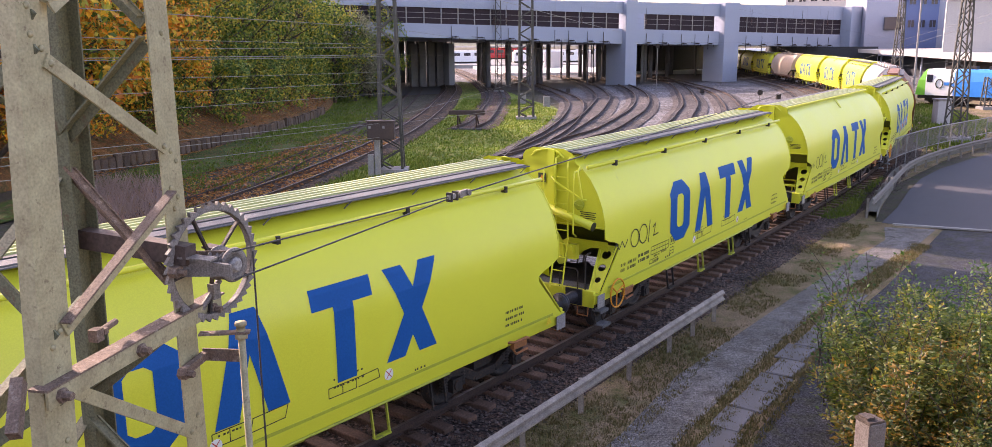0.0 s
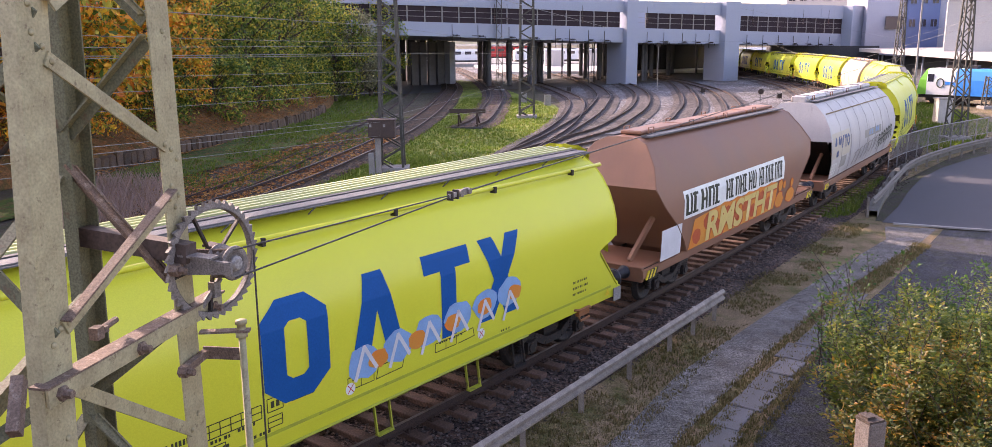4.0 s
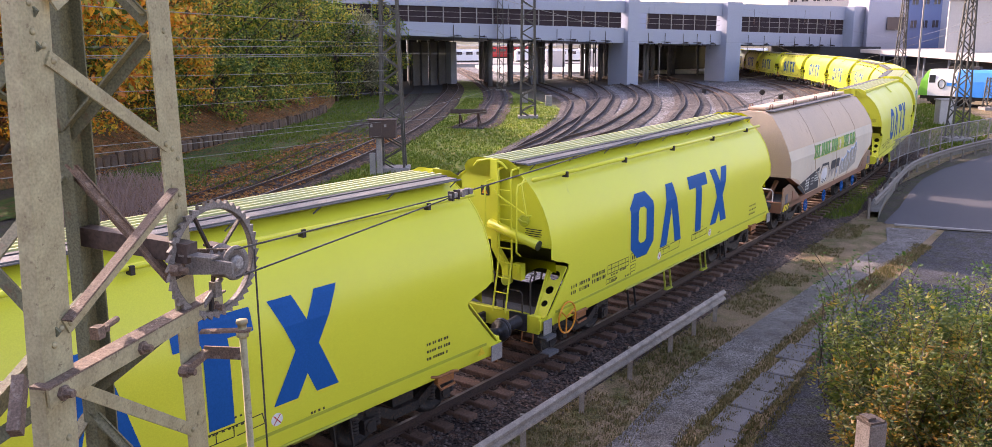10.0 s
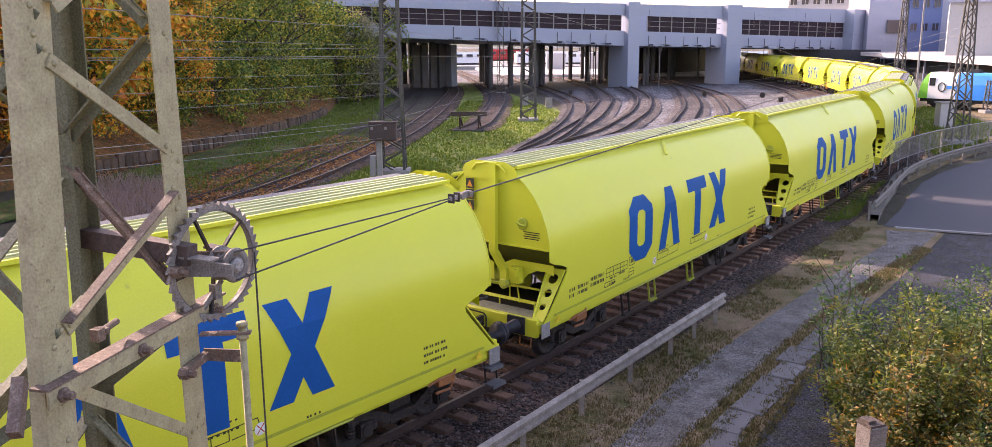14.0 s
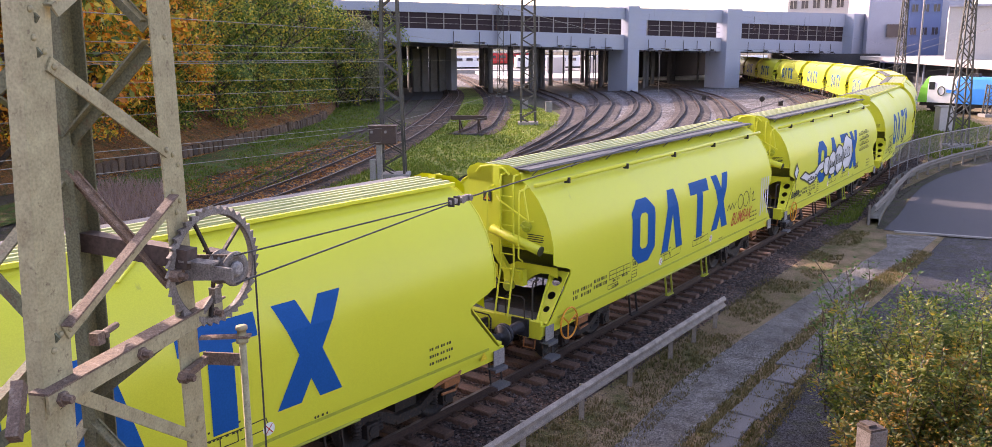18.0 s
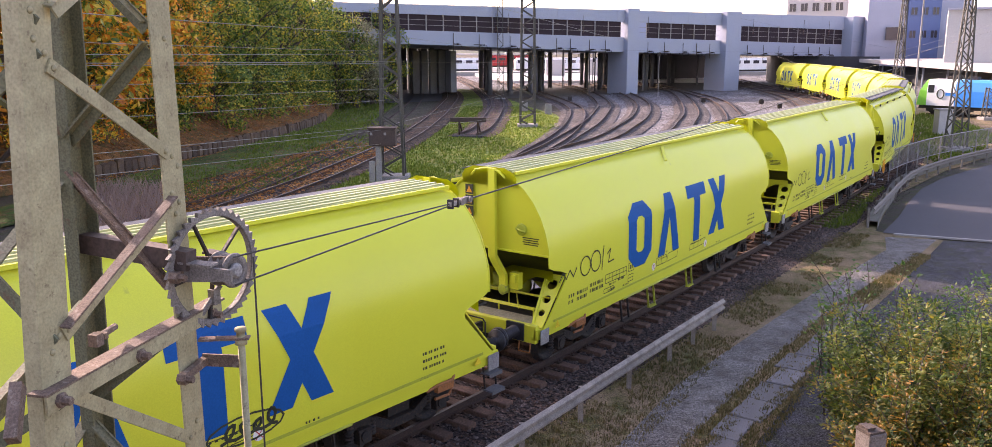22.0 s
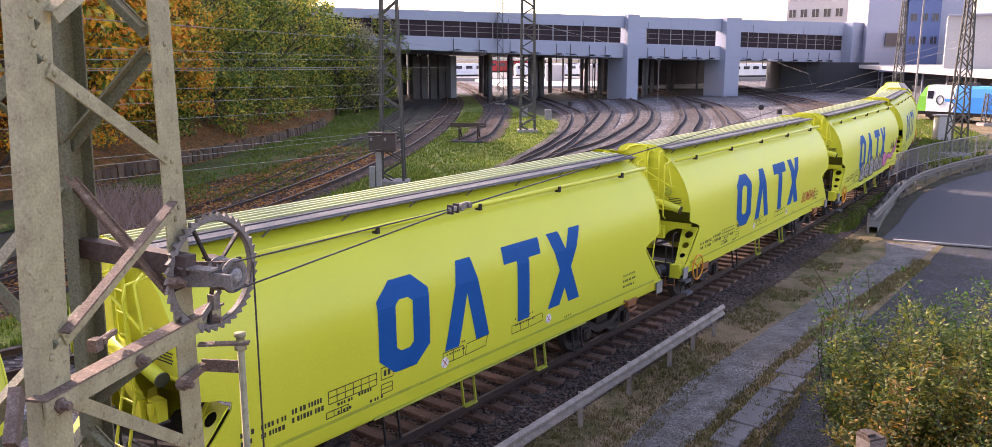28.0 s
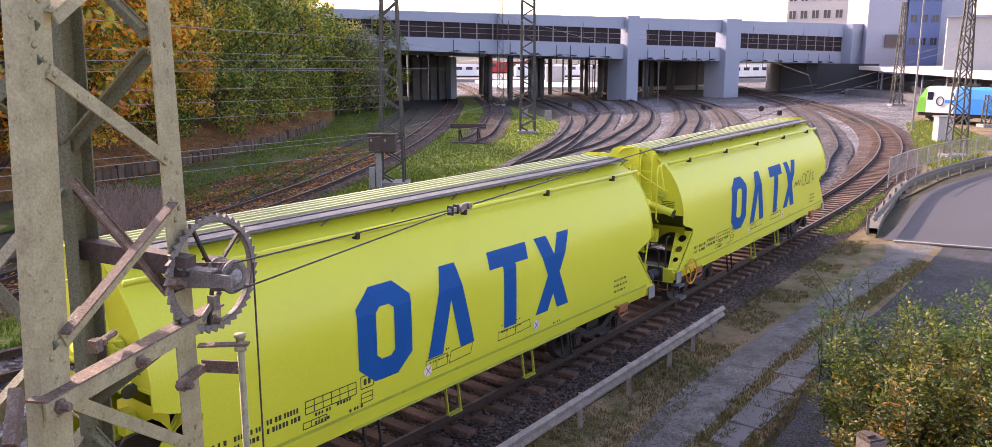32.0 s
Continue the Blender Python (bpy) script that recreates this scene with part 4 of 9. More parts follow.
part("base", bm, CONCRETE, lamp_pole)

stop = thing("buffer_stop", "rusty steel buffer stop with a timber beam", "buffer stop", at=pose(-2.2, 68.6, 0, 0, 0, 84))
for side in (-0.75, 0.75):
    bm = bmesh.new()
    beam(bm, (0, side, -0.3), (0, side, 1.1), 0.12, 0.14)
    part("upright", bm, RAIL_SIDE, stop)
    bm = bmesh.new()
    beam(bm, (0, side, 1.0), (1.6, side, -0.1), 0.1, 0.12)
    part("brace", bm, RAIL_SIDE, stop)
bm = bmesh.new()
box(bm, (-0.1, 0, 1.05), (0.2, 2.9, 0.34))
part("beam", bm, BOX_BROWN, stop)


def shunt_signal(x, y, high, label, disc=True):
    s = thing("shunting_signal", label, "signal", "low signals", at=pose(x, y, GROUND_Z))
    bm = bmesh.new()
    rod(bm, ((0, 0, 0), (0, 0, high)), 0.05, 8)
    part("post", bm, GALV, s)
    bm = bmesh.new()
    if disc:
        lathe(bm, (0, 0.0, high), (0, -0.3, high), ((0, 0.30), (0.06, 0.32), (0.12, 0.30), (0.12, 0.1)), 18)
    else:
        box(bm, (0, 0, high + 0.1), (0.5, 0.35, 0.55))
    part("head", bm, STEEL_DARK, s, "dark round signal head" if disc else "dark signal box")
    return s


shunt_signal(30.3, 98.3, 1.0, "low post with a dark round disc between the tracks")
shunt_signal(23.3, 124.0, 6.0, "tall thin signal post with a small head", False)
shunt_signal(32.0, 97.0, 0.5, "small dark box beside the curve", False)
shunt_signal(26.5, 110.0, 0.4, "small dark box between the yard tracks", False)
shunt_signal(9.6, 112.0, 0.5, "small dark box between the yard tracks", False)
relay = thing("relay_cabinet", "small pale grey cabinet on the turf", "cabinet", at=pose(5.6, 92.0, GROUND_Z))
bm = bmesh.new()
box(bm, (0, 0, 0.6), (0.7, 0.5, 1.2))
bmesh.ops.bevel(bm, geom=bm.edges[:], offset=0.03, segments=1, affect="EDGES")
part("case", bm, GALV, relay)
relay2 = copy_thing(relay, pose(3.2, 96.5, GROUND_Z))
tagged(relay, group="relay cabinets"), tagged(relay2, group="relay cabinets")
hut = thing("white_cabinet", "white line-side cabinet by the slim mast", "cabinet", at=pose(36.5, 70.0, GROUND_Z))
bm = bmesh.new()
box(bm, (0, 0, 1.0), (1.1, 0.9, 2.1))
bmesh.ops.bevel(bm, geom=bm.edges[:], offset=0.03, segments=1, affect="EDGES")
part("case", bm, WHITE_WALL, hut)
bm = bmesh.new()
box(bm, (0, 0, 2.1), (1.25, 1.05, 0.1))
part("lid", bm, GALV, hut)


def wire(a, b, sag, r=0.012, mat=None, n=14, name="wire", label="thin grey overhead line wire", parent=None):
    a, b = Vector(a), Vector(b)
    pts = [a.lerp(b, i / n) - Vector((0, 0, sag * 4 * (i / n) * (1 - i / n))) for i in range(n + 1)]
    ob = tube_curve(name, pts, r, mat or WIRE, parent)
    if parent is None:
        tagged(ob, label, "wire", "overhead wires")
    return ob

# ---- wooded slope on the left ----
BANK = spline(((-30.0, 22.0), (-24.5, 40.0), (-20.3, 55.8), (-18.3, 66.0), (-16.9, 79.6), (-17.6, 92.0), (-20.5, 110.0), (-27.0, 135.0), (-40, 175)), 2.0)
lat = (0.0, -0.25, -4.0, -9.0, -16.0, -40.0, -120.0)
hts = (GROUND_Z + 0.02, 0.35, 2.4, 4.6, 6.2, 8.5, 12.0)
bank = tagged(strip("embankment", BANK, lat, hts, SOIL, 60), "leaf-strewn brown slope under the trees", "slope", "", "structure")
wall = thing("retaining_wall", "low wall of rough upright grey stones at the foot of the slope", "retaining wall", "", "structure")
rnd = random.Random(3)
stone_meshes = []
for k in range(6):
    bm = bmesh.new()
    box(bm, (0, 0, 0.35), (0.56, 0.32, 0.95))
    bmesh.ops.bevel(bm, geom=bm.edges[:], offset=0.07, segments=1, affect="EDGES")
    for v in bm.verts:
        v.co += Vector((rnd.uniform(-0.04, 0.04), rnd.uniform(-0.05, 0.05), rnd.uniform(-0.06, 0.06)))
    me = bpy.data.meshes.new("stone")
    bm.to_mesh(me)
    bm.free()
    me.materials.append(DARK_STONE)
    stone_meshes.append(me)
seg = [p for p in resample(BANK, 0.62) if 46 < p.y < 86]
for p, h in zip(seg, headings(seg)):
    m = heading_pose(p, h, GROUND_Z + rnd.uniform(-0.15, 0.05)) @ pose(0, 0, 0, rnd.uniform(-4, 4), rnd.uniform(-3, 3), rnd.uniform(-6, 6))
    share("stone", rnd.choice(stone_meshes), wall, m)


def leaf_cloud(bm, centre, radius, count, size, rnd, flat=0.8, mi=0):
    """Small bent leaves in a loose ball."""
    for _ in range(count):
        d = Vector((rnd.gauss(0, 1), rnd.gauss(0, 1), rnd.gauss(0, 1))).normalized()
        p = Vector(centre) + Vector((d.x, d.y, d.z * flat)) * radius * rnd.uniform(0.45, 1.05)
        n = (d + Vector((rnd.uniform(-1, 1), rnd.uniform(-1, 1), rnd.uniform(-0.3, 1.2)))).normalized()
        a = n.orthogonal().normalized()
        a = Matrix.Rotation(rnd.uniform(0, 6.28), 3, n) @ a
        b = n.cross(a)
        s = size * rnd.uniform(0.6, 1.4)
        vs = [bm.verts.new(p + q) for q in (-a * s, -b * s * 0.5 + n * s * 0.1, a * s, b * s * 0.5 + n * s * 0.1)]
        bm.faces.new(vs).material_index = mi


def tree(name, label, leaf, seed, high, spread, clumps, leaves, size, low=0.12, at=None):
    """A broadleaf tree: tapered trunk, forking limbs, a crown of leaf clumps with gaps."""
    rnd = random.Random(seed)
    t = thing(name, label, "tree", "trees on the slope")
    bm = bmesh.new()
    lean = Vector((rnd.uniform(-0.05, 0.05), rnd.uniform(-0.05, 0.05), 0))
    trunk = [Vector((0, 0, -0.6)) + (lean + Vector((0, 0, 1))) * (high * 0.8 * k / 7) + Vector((rnd.uniform(-0.1, 0.1), rnd.uniform(-0.1, 0.1), 0)) for k in range(8)]
    rod(bm, trunk, [high * 0.022 * (1 - 0.85 * k / 7) for k in range(8)], 8)
    ends = []
    for k in range(clumps):
        f = low + (0.95 - low) * ((k + rnd.random()) / clumps)
        base = trunk[min(7, int(f * 8))]
        a = k * 2.4 + rnd.uniform(-0.4, 0.4)
        r = spread * (0.35 + 0.65 * math.sin(math.pi * min(0.97, 0.15 + 0.8 * f))) * rnd.uniform(0.55, 1.05)
        end = Vector((math.cos(a) * r, math.sin(a) * r, f * high + rnd.uniform(-0.3, 0.8)))
        mid = base.lerp(end, 0.5) + Vector((0, 0, rnd.uniform(-0.2, 0.6)))
        rod(bm, (base, mid, end), (high * 0.007, high * 0.005, high * 0.002), 5)
        ends.append((end, r))
    part("trunk", bm, BARK, t, smooth=60)
    bm = bmesh.new()
    for end, r in ends:
        leaf_cloud(bm, end, rnd.uniform(0.8, 1.5) * spread / 3.6, leaves, size, rnd)
    ob = part("crown", bm, leaf, t)
    ob["kind"] = "stuff"
    if at is not None:
        t.matrix_basis = at
    return t


KINDS = {
    "g": tree("broadleaf_tree", "dark green broadleaf tree on the slope", LEAF_GREEN, 11, 12.0, 4.2, 52, 170, 0.15),
    "o": tree("broadleaf_tree", "olive green thin-leaved tree on the slope", LEAF_OLIVE, 12, 11.0, 3.6, 46, 170, 0.13),
    "a": tree("broadleaf_tree", "orange and yellow autumn tree on the slope", LEAF_AUTUMN, 13, 13.0, 4.4, 54, 170, 0.15),
    "s": tree("shrub", "dense dark green shrub at the foot of the trees", LEAF_GREEN, 14, 4.5, 2.8, 30, 140, 0.11, 0.05),
}
# The nearest trees are scaled up, tops unseen, to shade the near track.
PLACES = (
    ("a", -25.5, 42, 1.6, 1.65), ("a", -29, 47, 2.6, 1.8), ("a", -24.0, 50, 1.6, 1.35), ("a", -27, 55, 3.4, 1.6), ("g", -24.5, 60, 2.2, 1.0), ("a", -28, 64, 4.0, 1.15),
    ("g", -23.0, 67, 2.0, 1.0), ("a", -27, 72, 4.0, 1.1), ("g", -21.5, 75, 2.0, 0.95), ("g", -24.5, 80, 3.2, 1.15), ("a", -29, 85, 4.8, 1.2), ("g", -21.0, 86, 1.8, 1.0),
    ("o", -24, 92, 2.6, 1.15), ("g", -21.5, 98, 1.6, 1.05), ("o", -25, 104, 2.2, 1.2), ("g", -23.0, 108, 1.0, 1.0), ("o", -27.5, 112, 2.0, 1.0), ("g", -25.0, 117, 0.8, 0.85),
    ("o", -16.6, 103, -0.3, 0.95), ("g", -15.8, 110, -0.3, 1.0), ("g", -18.5, 100, 0.0, 0.9), ("o", -19.5, 112, -0.2, 1.1), ("a", -23.0, 46, 1.0, 0.75), ("a", -22.2, 58, 1.6, 0.8), ("s", -22.5, 57, 1.2, 1.0), ("s", -21.0, 64, 1.2, 1.1), ("s", -20.0, 71, 1.2, 1.1), ("s", -19.4, 78, 1.1, 1.0), ("s", -19.6, 88, 0.9, 1.0), ("s", -20.6, 95, 0.8, 1.1),
    ("s", -22.3, 103, 0.6, 1.2), ("s", -30, 36, 2.0, 1.3), ("a", -32, 34, 2.4, 1.6), ("g", -34, 58, 5.5, 1.3), ("g", -34, 72, 5.8, 1.3), ("g", -33, 92, 5.5, 1.25), ("a", -36, 46, 5, 1.7), ("g", -33, 106, 4.5, 1.1),
)
used = set()
for k, (kind, x, y, z, s) in enumerate(PLACES):
    m = pose(x, y, z - 0.3, 0, 0, 67 * k)
    if kind in used:
        ob = copy_thing(KINDS[kind], m)
    else:
        ob = KINDS[kind]
        ob.matrix_basis = m
        used.add(kind)
    ob.scale = (s, s, s)

# ---- right foreground: guard rail, path, road, fence, bush ----
def w_beam(bm, pts, mi=0, k=1.0):
    """A pressed guard-rail beam along points."""
    outline = ((0.0, 0.155), (0.02, 0.15), (0.075, 0.10), (0.075, 0.06), (0.015, 0.02), (0.015, -0.02), (0.075, -0.06), (0.075, -0.10), (0.02, -0.15), (0.0, -0.155),
               (-0.006, -0.15), (0.066, -0.095), (0.066, -0.062), (0.006, -0.02), (0.006, 0.02), (0.066, 0.062), (0.066, 0.095), (-0.006, 0.15))
    outline = [(x * k, z * k) for x, z in outline]
    pts = [Vector(p) for p in pts]
    rows = []
    for i, p in enumerate(pts):
        h = (pts[min(i + 1, len(pts) - 1)] - pts[max(i - 1, 0)]).normalized()
        r = Vector((h.y, -h.x, 0)).normalized()
        rows.append([bm.verts.new(p + r * x + Vector((0, 0, z))) for x, z in outline])
    n = len(outline)
    for a, b in zip(rows, rows[1:]):
        for i in range(n):
            bm.faces.new((a[i], a[(i + 1) % n], b[(i + 1) % n], b[i])).material_index = mi
    bm.faces.new(rows[0])
    bm.faces.new(rows[-1][::-1])


guard = thing("guard_rail", "galvanised steel guard rail on posts beside the track", "guard rail")
g0, g1 = Vector((-6.6, 3.9, 0.24)), Vector((5.78, 20.95, 0.26))
ln = (g1 - g0).length
gd = (g1 - g0).normalized()
k = 0.0
while k < ln - 0.1:
    bm = bmesh.new()
    e = min(ln, k + 4.02)
    w_beam(bm, [g0 + gd * k + Vector((0.0, 0.0, 0.002 * (int(k) % 2))), g0 + gd * e])
    part("beam", bm, GUARD, guard)
    k += 4.0
side = Vector((gd.y, -gd.x, 0))
k = 0.35
while k < ln:
    p = g0 + gd * (ln - k) - side * 0.06
    bm = bmesh.new()
    beam(bm, (p.x, p.y, GROUND_Z - 0.1), (p.x, p.y, p.z + 0.12), 0.055, 0.10)
    part("post", bm, GUARD, guard)
    k += 1.33 if k < 3 else 2.0

# two gravel wheel tracks, a row of slabs, the asphalt road
ASPHALT_OLD = TARMAC_OLD
sheet("gravel_path", ((-7.0, -1.0), (0.6, 12.0), (2.32, 14.5), (3.83, 17.1), (5.47, 19.2), (7.52, 21.8), (9.74, 24.6), (11.6, 26.8), (13.8, 29.4), (14.7, 31.5), (16.4, 31.0), (14.4, 28.4), (12.3, 26.1), (10.2, 23.7), (8.2, 21.1),
                      (6.6, 19.0), (5.0, 16.7), (3.7, 14.8), (1.9, 12.0), (-5.0, -1.0)),
      GROUND_Z + 0.080, GRAVEL, "pale grey gravel path beside the line", "path")
sheet("tarmac_strip", ((3.6, 12.0), (4.8, 14.5), (6.5, 17.1), (8.6, 20.3), (11.2, 23.6), (14.2, 27.6), (16.6, 30.9), (19.4, 29.9), (15.6, 24.6), (11.2, 18.6), (8.2, 13.4), (7.2, 11.0)),
      GROUND_Z + 0.074, ASPHALT_OLD, "cracked old tarmac strip under the bush", "path")
paving = thing("slab_row", "row of old worn concrete slabs sunk in the grass", "paving", "", "structure")
rnd = random.Random(8)
p0, p1 = Vector((2.45, 12.0, 0)), Vector((10.1, 23.0, 0))
n = 13
for i in range(n):
    p = p0.lerp(p1, (i + 0.5) / n)
    bm = bmesh.new()
    box(bm, (0, 0, 0), ((p1 - p0).length / n - rnd.uniform(0.012, 0.05), 0.62 + rnd.uniform(-0.10, 0.08), 0.12))
    bmesh.ops.bevel(bm, geom=bm.edges[:], offset=0.02, segments=1, affect="EDGES")
    d = (p1 - p0).normalized()
    part("slab", bm, SLAB, paving, at=heading_pose(p, d, GROUND_Z + 0.045) @ pose(0, rnd.uniform(-0.08, 0.08), rnd.uniform(-0.012, 0.01), rnd.uniform(-1.4, 1.4), rnd.uniform(-0.8, 0.8), rnd.uniform(-2.5, 2.5)))
road = sheet("road", ((14.9, 32.2), (16.9, 35.2), (19.1, 38.9), (21.5, 42.6), (24.2, 45.9), (27.9, 49.6), (32.2, 53.4), (47, 64.0), (60, 74), (75, 62), (40, 36), (27, 28.5), (18.6, 30.6)),
             GROUND_Z + 0.085, ASPHALT, "dark grey asphalt road running into a curve", "road")
bm = bmesh.new()
for a, b in (((15.2, 31.9), (18.9, 30.3)), ((18.9, 30.3), (27.2, 28.1))):
    a, b = Vector((*a, GROUND_Z + 0.1)), Vector((*b, GROUND_Z + 0.1))
    beam(bm, a, b, 0.16, 0.06)
tagged(mesh_object("drain_kerb", bm, CONCRETE), "narrow concrete drain kerb across the road's end", "kerb", "", "structure")
fence = thing("road_fence", "pale steel railing on a low concrete kerb along the road", "fence")
FENCE = spline(((20.6, 44.4), (23.0, 47.5), (26.6, 51.4), (31.0, 55.4), (36.0, 59.4), (46.0, 66.0)), 0.14)
for z, r in ((1.35, 0.03), (0.32, 0.02)):
    bm = bmesh.new()
    rod(bm, [p + Vector((0, 0, z)) for p in FENCE[::3]], r, 6)
    part("rail", bm, GALV, fence)
bm = bmesh.new()
for p in FENCE:
    rod(bm, (p + Vector((0, 0, 0.32)), p + Vector((0, 0, 1.35))), 0.011, 4, cap=False)
tagged(part("bar_infill", bm, GALV, fence), kind="stuff")
for p in FENCE[::14]:
    bm = bmesh.new()
    rod(bm, (p + Vector((0, 0, GROUND_Z)), p + Vector((0, 0, 1.38))), 0.03, 6)
    part("post", bm, GALV, fence)
kerb_line = spline(((15.0, 33.4), (16.6, 36.4), (18.8, 40.2), (20.9, 43.9), (23.2, 47.0), (26.8, 50.9), (31.2, 54.9), (36.2, 58.9), (46.2, 65.4)), 0.8)
kerb = tagged(strip("road_kerb", kerb_line, (-0.22, -0.22, 0.22, 0.22), (GROUND_Z, -0.12, -0.12, GROUND_Z), KERB_STONE), "low weathered concrete kerb wall", "kerb", "", "structure")
guard2 = thing("road_guard_rail", "curved galvanised guard rail along the road", "guard rail")
bend = spline(((14.75, 33.2), (16.5, 36.0), (18.7, 39.6), (21.0, 43.2), (23.6, 46.4), (27.4, 50.3), (31.8, 54.2), (37.0, 58.4), (47, 64.8)), 1.0)
bm = bmesh.new()
w_beam(bm, [p + Vector((0.12, -0.1, 0.30)) for p in bend], k=1.0)
part("beam", bm, GUARD_OLD, guard2)
for p in bend[::2]:
    bm = bmesh.new()
    beam(bm, (p.x, p.y, GROUND_Z), (p.x, p.y, 0.46), 0.055, 0.10)
    part("post", bm, GUARD_OLD, guard2)

POST_GREY = material("stained_post_concrete", (0.21, 0.19, 0.175), 0.9, dark=(0.10, 0.07, 0.055), scale=4, amount=0.8, grain=50, bump=0.3)
post = thing("concrete_post", "weathered concrete post with a rusty top beside the bush", "post", at=pose(4.72, 10.0, GROUND_Z, 0, 0, 20))
bm = bmesh.new()
box(bm, (0, 0, 1.20), (0.27, 0.27, 2.40))
bmesh.ops.bevel(bm, geom=bm.edges[:], offset=0.02, segments=1, affect="EDGES")
part("shaft", bm, POST_GREY, post)
bm = bmesh.new()
box(bm, (-0.02, 0, 2.40), (0.24, 0.25, 0.04))
box(bm, (-0.06, 0.02, 2.43), (0.12, 0.16, 0.05))
part("cap", bm, BARK, post, "crumbling brown top")


def bush(name, label, leaf, seed, centre, spread, high, stems, leaves, size):
    rnd = random.Random(seed)
    b = thing(name, label, "bush", "bushes by the path", at=pose(*centre))
    for k in range(stems):
        bm = bmesh.new()
        a, r = rnd.uniform(0, 6.28), spread * math.sqrt(rnd.random())
        top = Vector((math.cos(a) * r, math.sin(a) * r, high * rnd.uniform(0.55, 1.0) * (1 - 0.35 * r / spread)))
        base = Vector((top.x * 0.55, top.y * 0.55, 0))
        pts = [base.lerp(top, q / 5) + Vector((rnd.uniform(-0.06, 0.06), rnd.uniform(-0.06, 0.06), 0)) * q for q in range(6)]
        rod(bm, pts, [0.018 * (1 - 0.14 * q) for q in range(6)], 5, mi=0)
        for q in range(leaves):
            f = rnd.uniform(0.25, 1.02)
            i = min(4, int(f * 5))
            p = pts[i].lerp(pts[i + 1], min(1.0, f * 5 - i))
            d = Vector((rnd.gauss(0, 1), rnd.gauss(0, 1), rnd.uniform(-0.2, 0.8))).normalized()
            tip = p + d * size * rnd.uniform(1.0, 3.0)
            s = size * rnd.uniform(0.6, 1.3)
            side = d.cross(Vector((rnd.uniform(-1, 1), rnd.uniform(-1, 1), 1))).normalized() * s * 0.28
            up = d.cross(side).normalized() * s * 0.08
            st = tip - d * s
            vs = [bm.verts.new(v) for v in (st, st.lerp(tip, 0.45) + side + up, tip, st.lerp(tip, 0.45) - side + up)]
            bm.faces.new(vs).material_index = 1
        part("leafy_stem", bm, (BARK, leaf), b)
    return b


bush("willow_bush", "tall bush with narrow green and yellowing leaves", LEAF_BUSH, 4, (7.7, 13.4, GROUND_Z), 2.2, 3.7, 130, 300, 0.085)
bush("willow_bush", "fresh green leafy bush beside the tarmac", LEAF_BRIGHT, 5, (9.9, 14.4, GROUND_Z), 2.1, 3.7, 100, 280, 0.085)
bush("willow_bush", "autumn-coloured bush with orange leaves", LEAF_RUST, 6, (6.7, 12.0, GROUND_Z), 1.6, 2.9, 80, 320, 0.085)
bush("willow_bush", "thin tall shoots with pale green leaves", LEAF_BRIGHT, 7, (7.0, 15.6, GROUND_Z), 1.3, 4.2, 26, 80, 0.09)

# ---- the near mast with its tensioning wheel ----
# local frame: x along the face that is seen, y into the mast, z up from the ground
MAST = pose(-1.976, 3.75, 0.0, 0, 0, 77.5)
mast = thing("tension_mast", "faded green riveted lattice mast with a toothed tensioning wheel", "catenary mast", at=MAST)
TOP_Z, FOOT_Z = 9.6, GROUND_Z
FACE, DEPTH = 0.92, 0.63


def leg_x(near, z):
    return (-0.065 * (6.66 - z)) if near else FACE + 0.012 * (6.66 - z)


def leg_y(back, z):
    return DEPTH + 0.03 * (6.66 - z) if back else 0.0


def channel(bm, near, back):
    """A riveted channel leg: web in the face, flanges into the mast."""
    prof = ((-0.095, 0.0), (0.095, 0.0), (0.095, 0.085), (0.083, 0.085), (0.083, 0.012), (-0.083, 0.012), (-0.083, 0.085), (-0.095, 0.085))
    if not near and not back:    # an angle: its flange turns in on the outer edge only
        prof = ((-0.095, 0.0), (0.095, 0.0), (0.095, 0.085), (0.083, 0.085), (0.083, 0.012), (-0.095, 0.012))
    rows = []
    for z in (FOOT_Z, TOP_Z):
        cx, cy = leg_x(near, z), leg_y(back, z)
        rows.append([bm.verts.new((cx + x, cy + (-y if back else y), z)) for x, y in prof])
    n = len(prof)
    for i in range(n):
        bm.faces.new((rows[0][i], rows[0][(i + 1) % n], rows[1][(i + 1) % n], rows[1][i]))
    bm.faces.new(rows[0])
    bm.faces.new(rows[1][::-1])
    bmesh.ops.recalc_face_normals(bm, faces=bm.faces[:])
    bmesh.ops.bevel(bm, geom=[e for e in bm.edges if abs(e.verts[0].co.z - e.verts[1].co.z) > 1], offset=0.002, segments=1, affect="EDGES")


def rivet(x, y, z, r=0.018, axis="y", mat=None, parent=None):
    bm = bmesh.new()
    s = Vector((0, -1, 0)) if axis == "y" else Vector((-1, 0, 0))
    a = Vector((x, y, z))
    lathe(bm, a, a + s, ((0, r), (0.006, r * 0.92), (0.012, r * 0.6), (0.014, 0.001)), 10)
    return part("rivet", bm, mat or MAST_PAINT, parent or mast, smooth=60)


# the back legs take the paint with shade in its colour
legs = {}
for near in (True, False):
    for back in (False, True):
        bm = bmesh.new()
        channel(bm, near, back)
        legs[near, back] = part("leg", bm, MAST_SHADED if back else MAST_PAINT, mast)
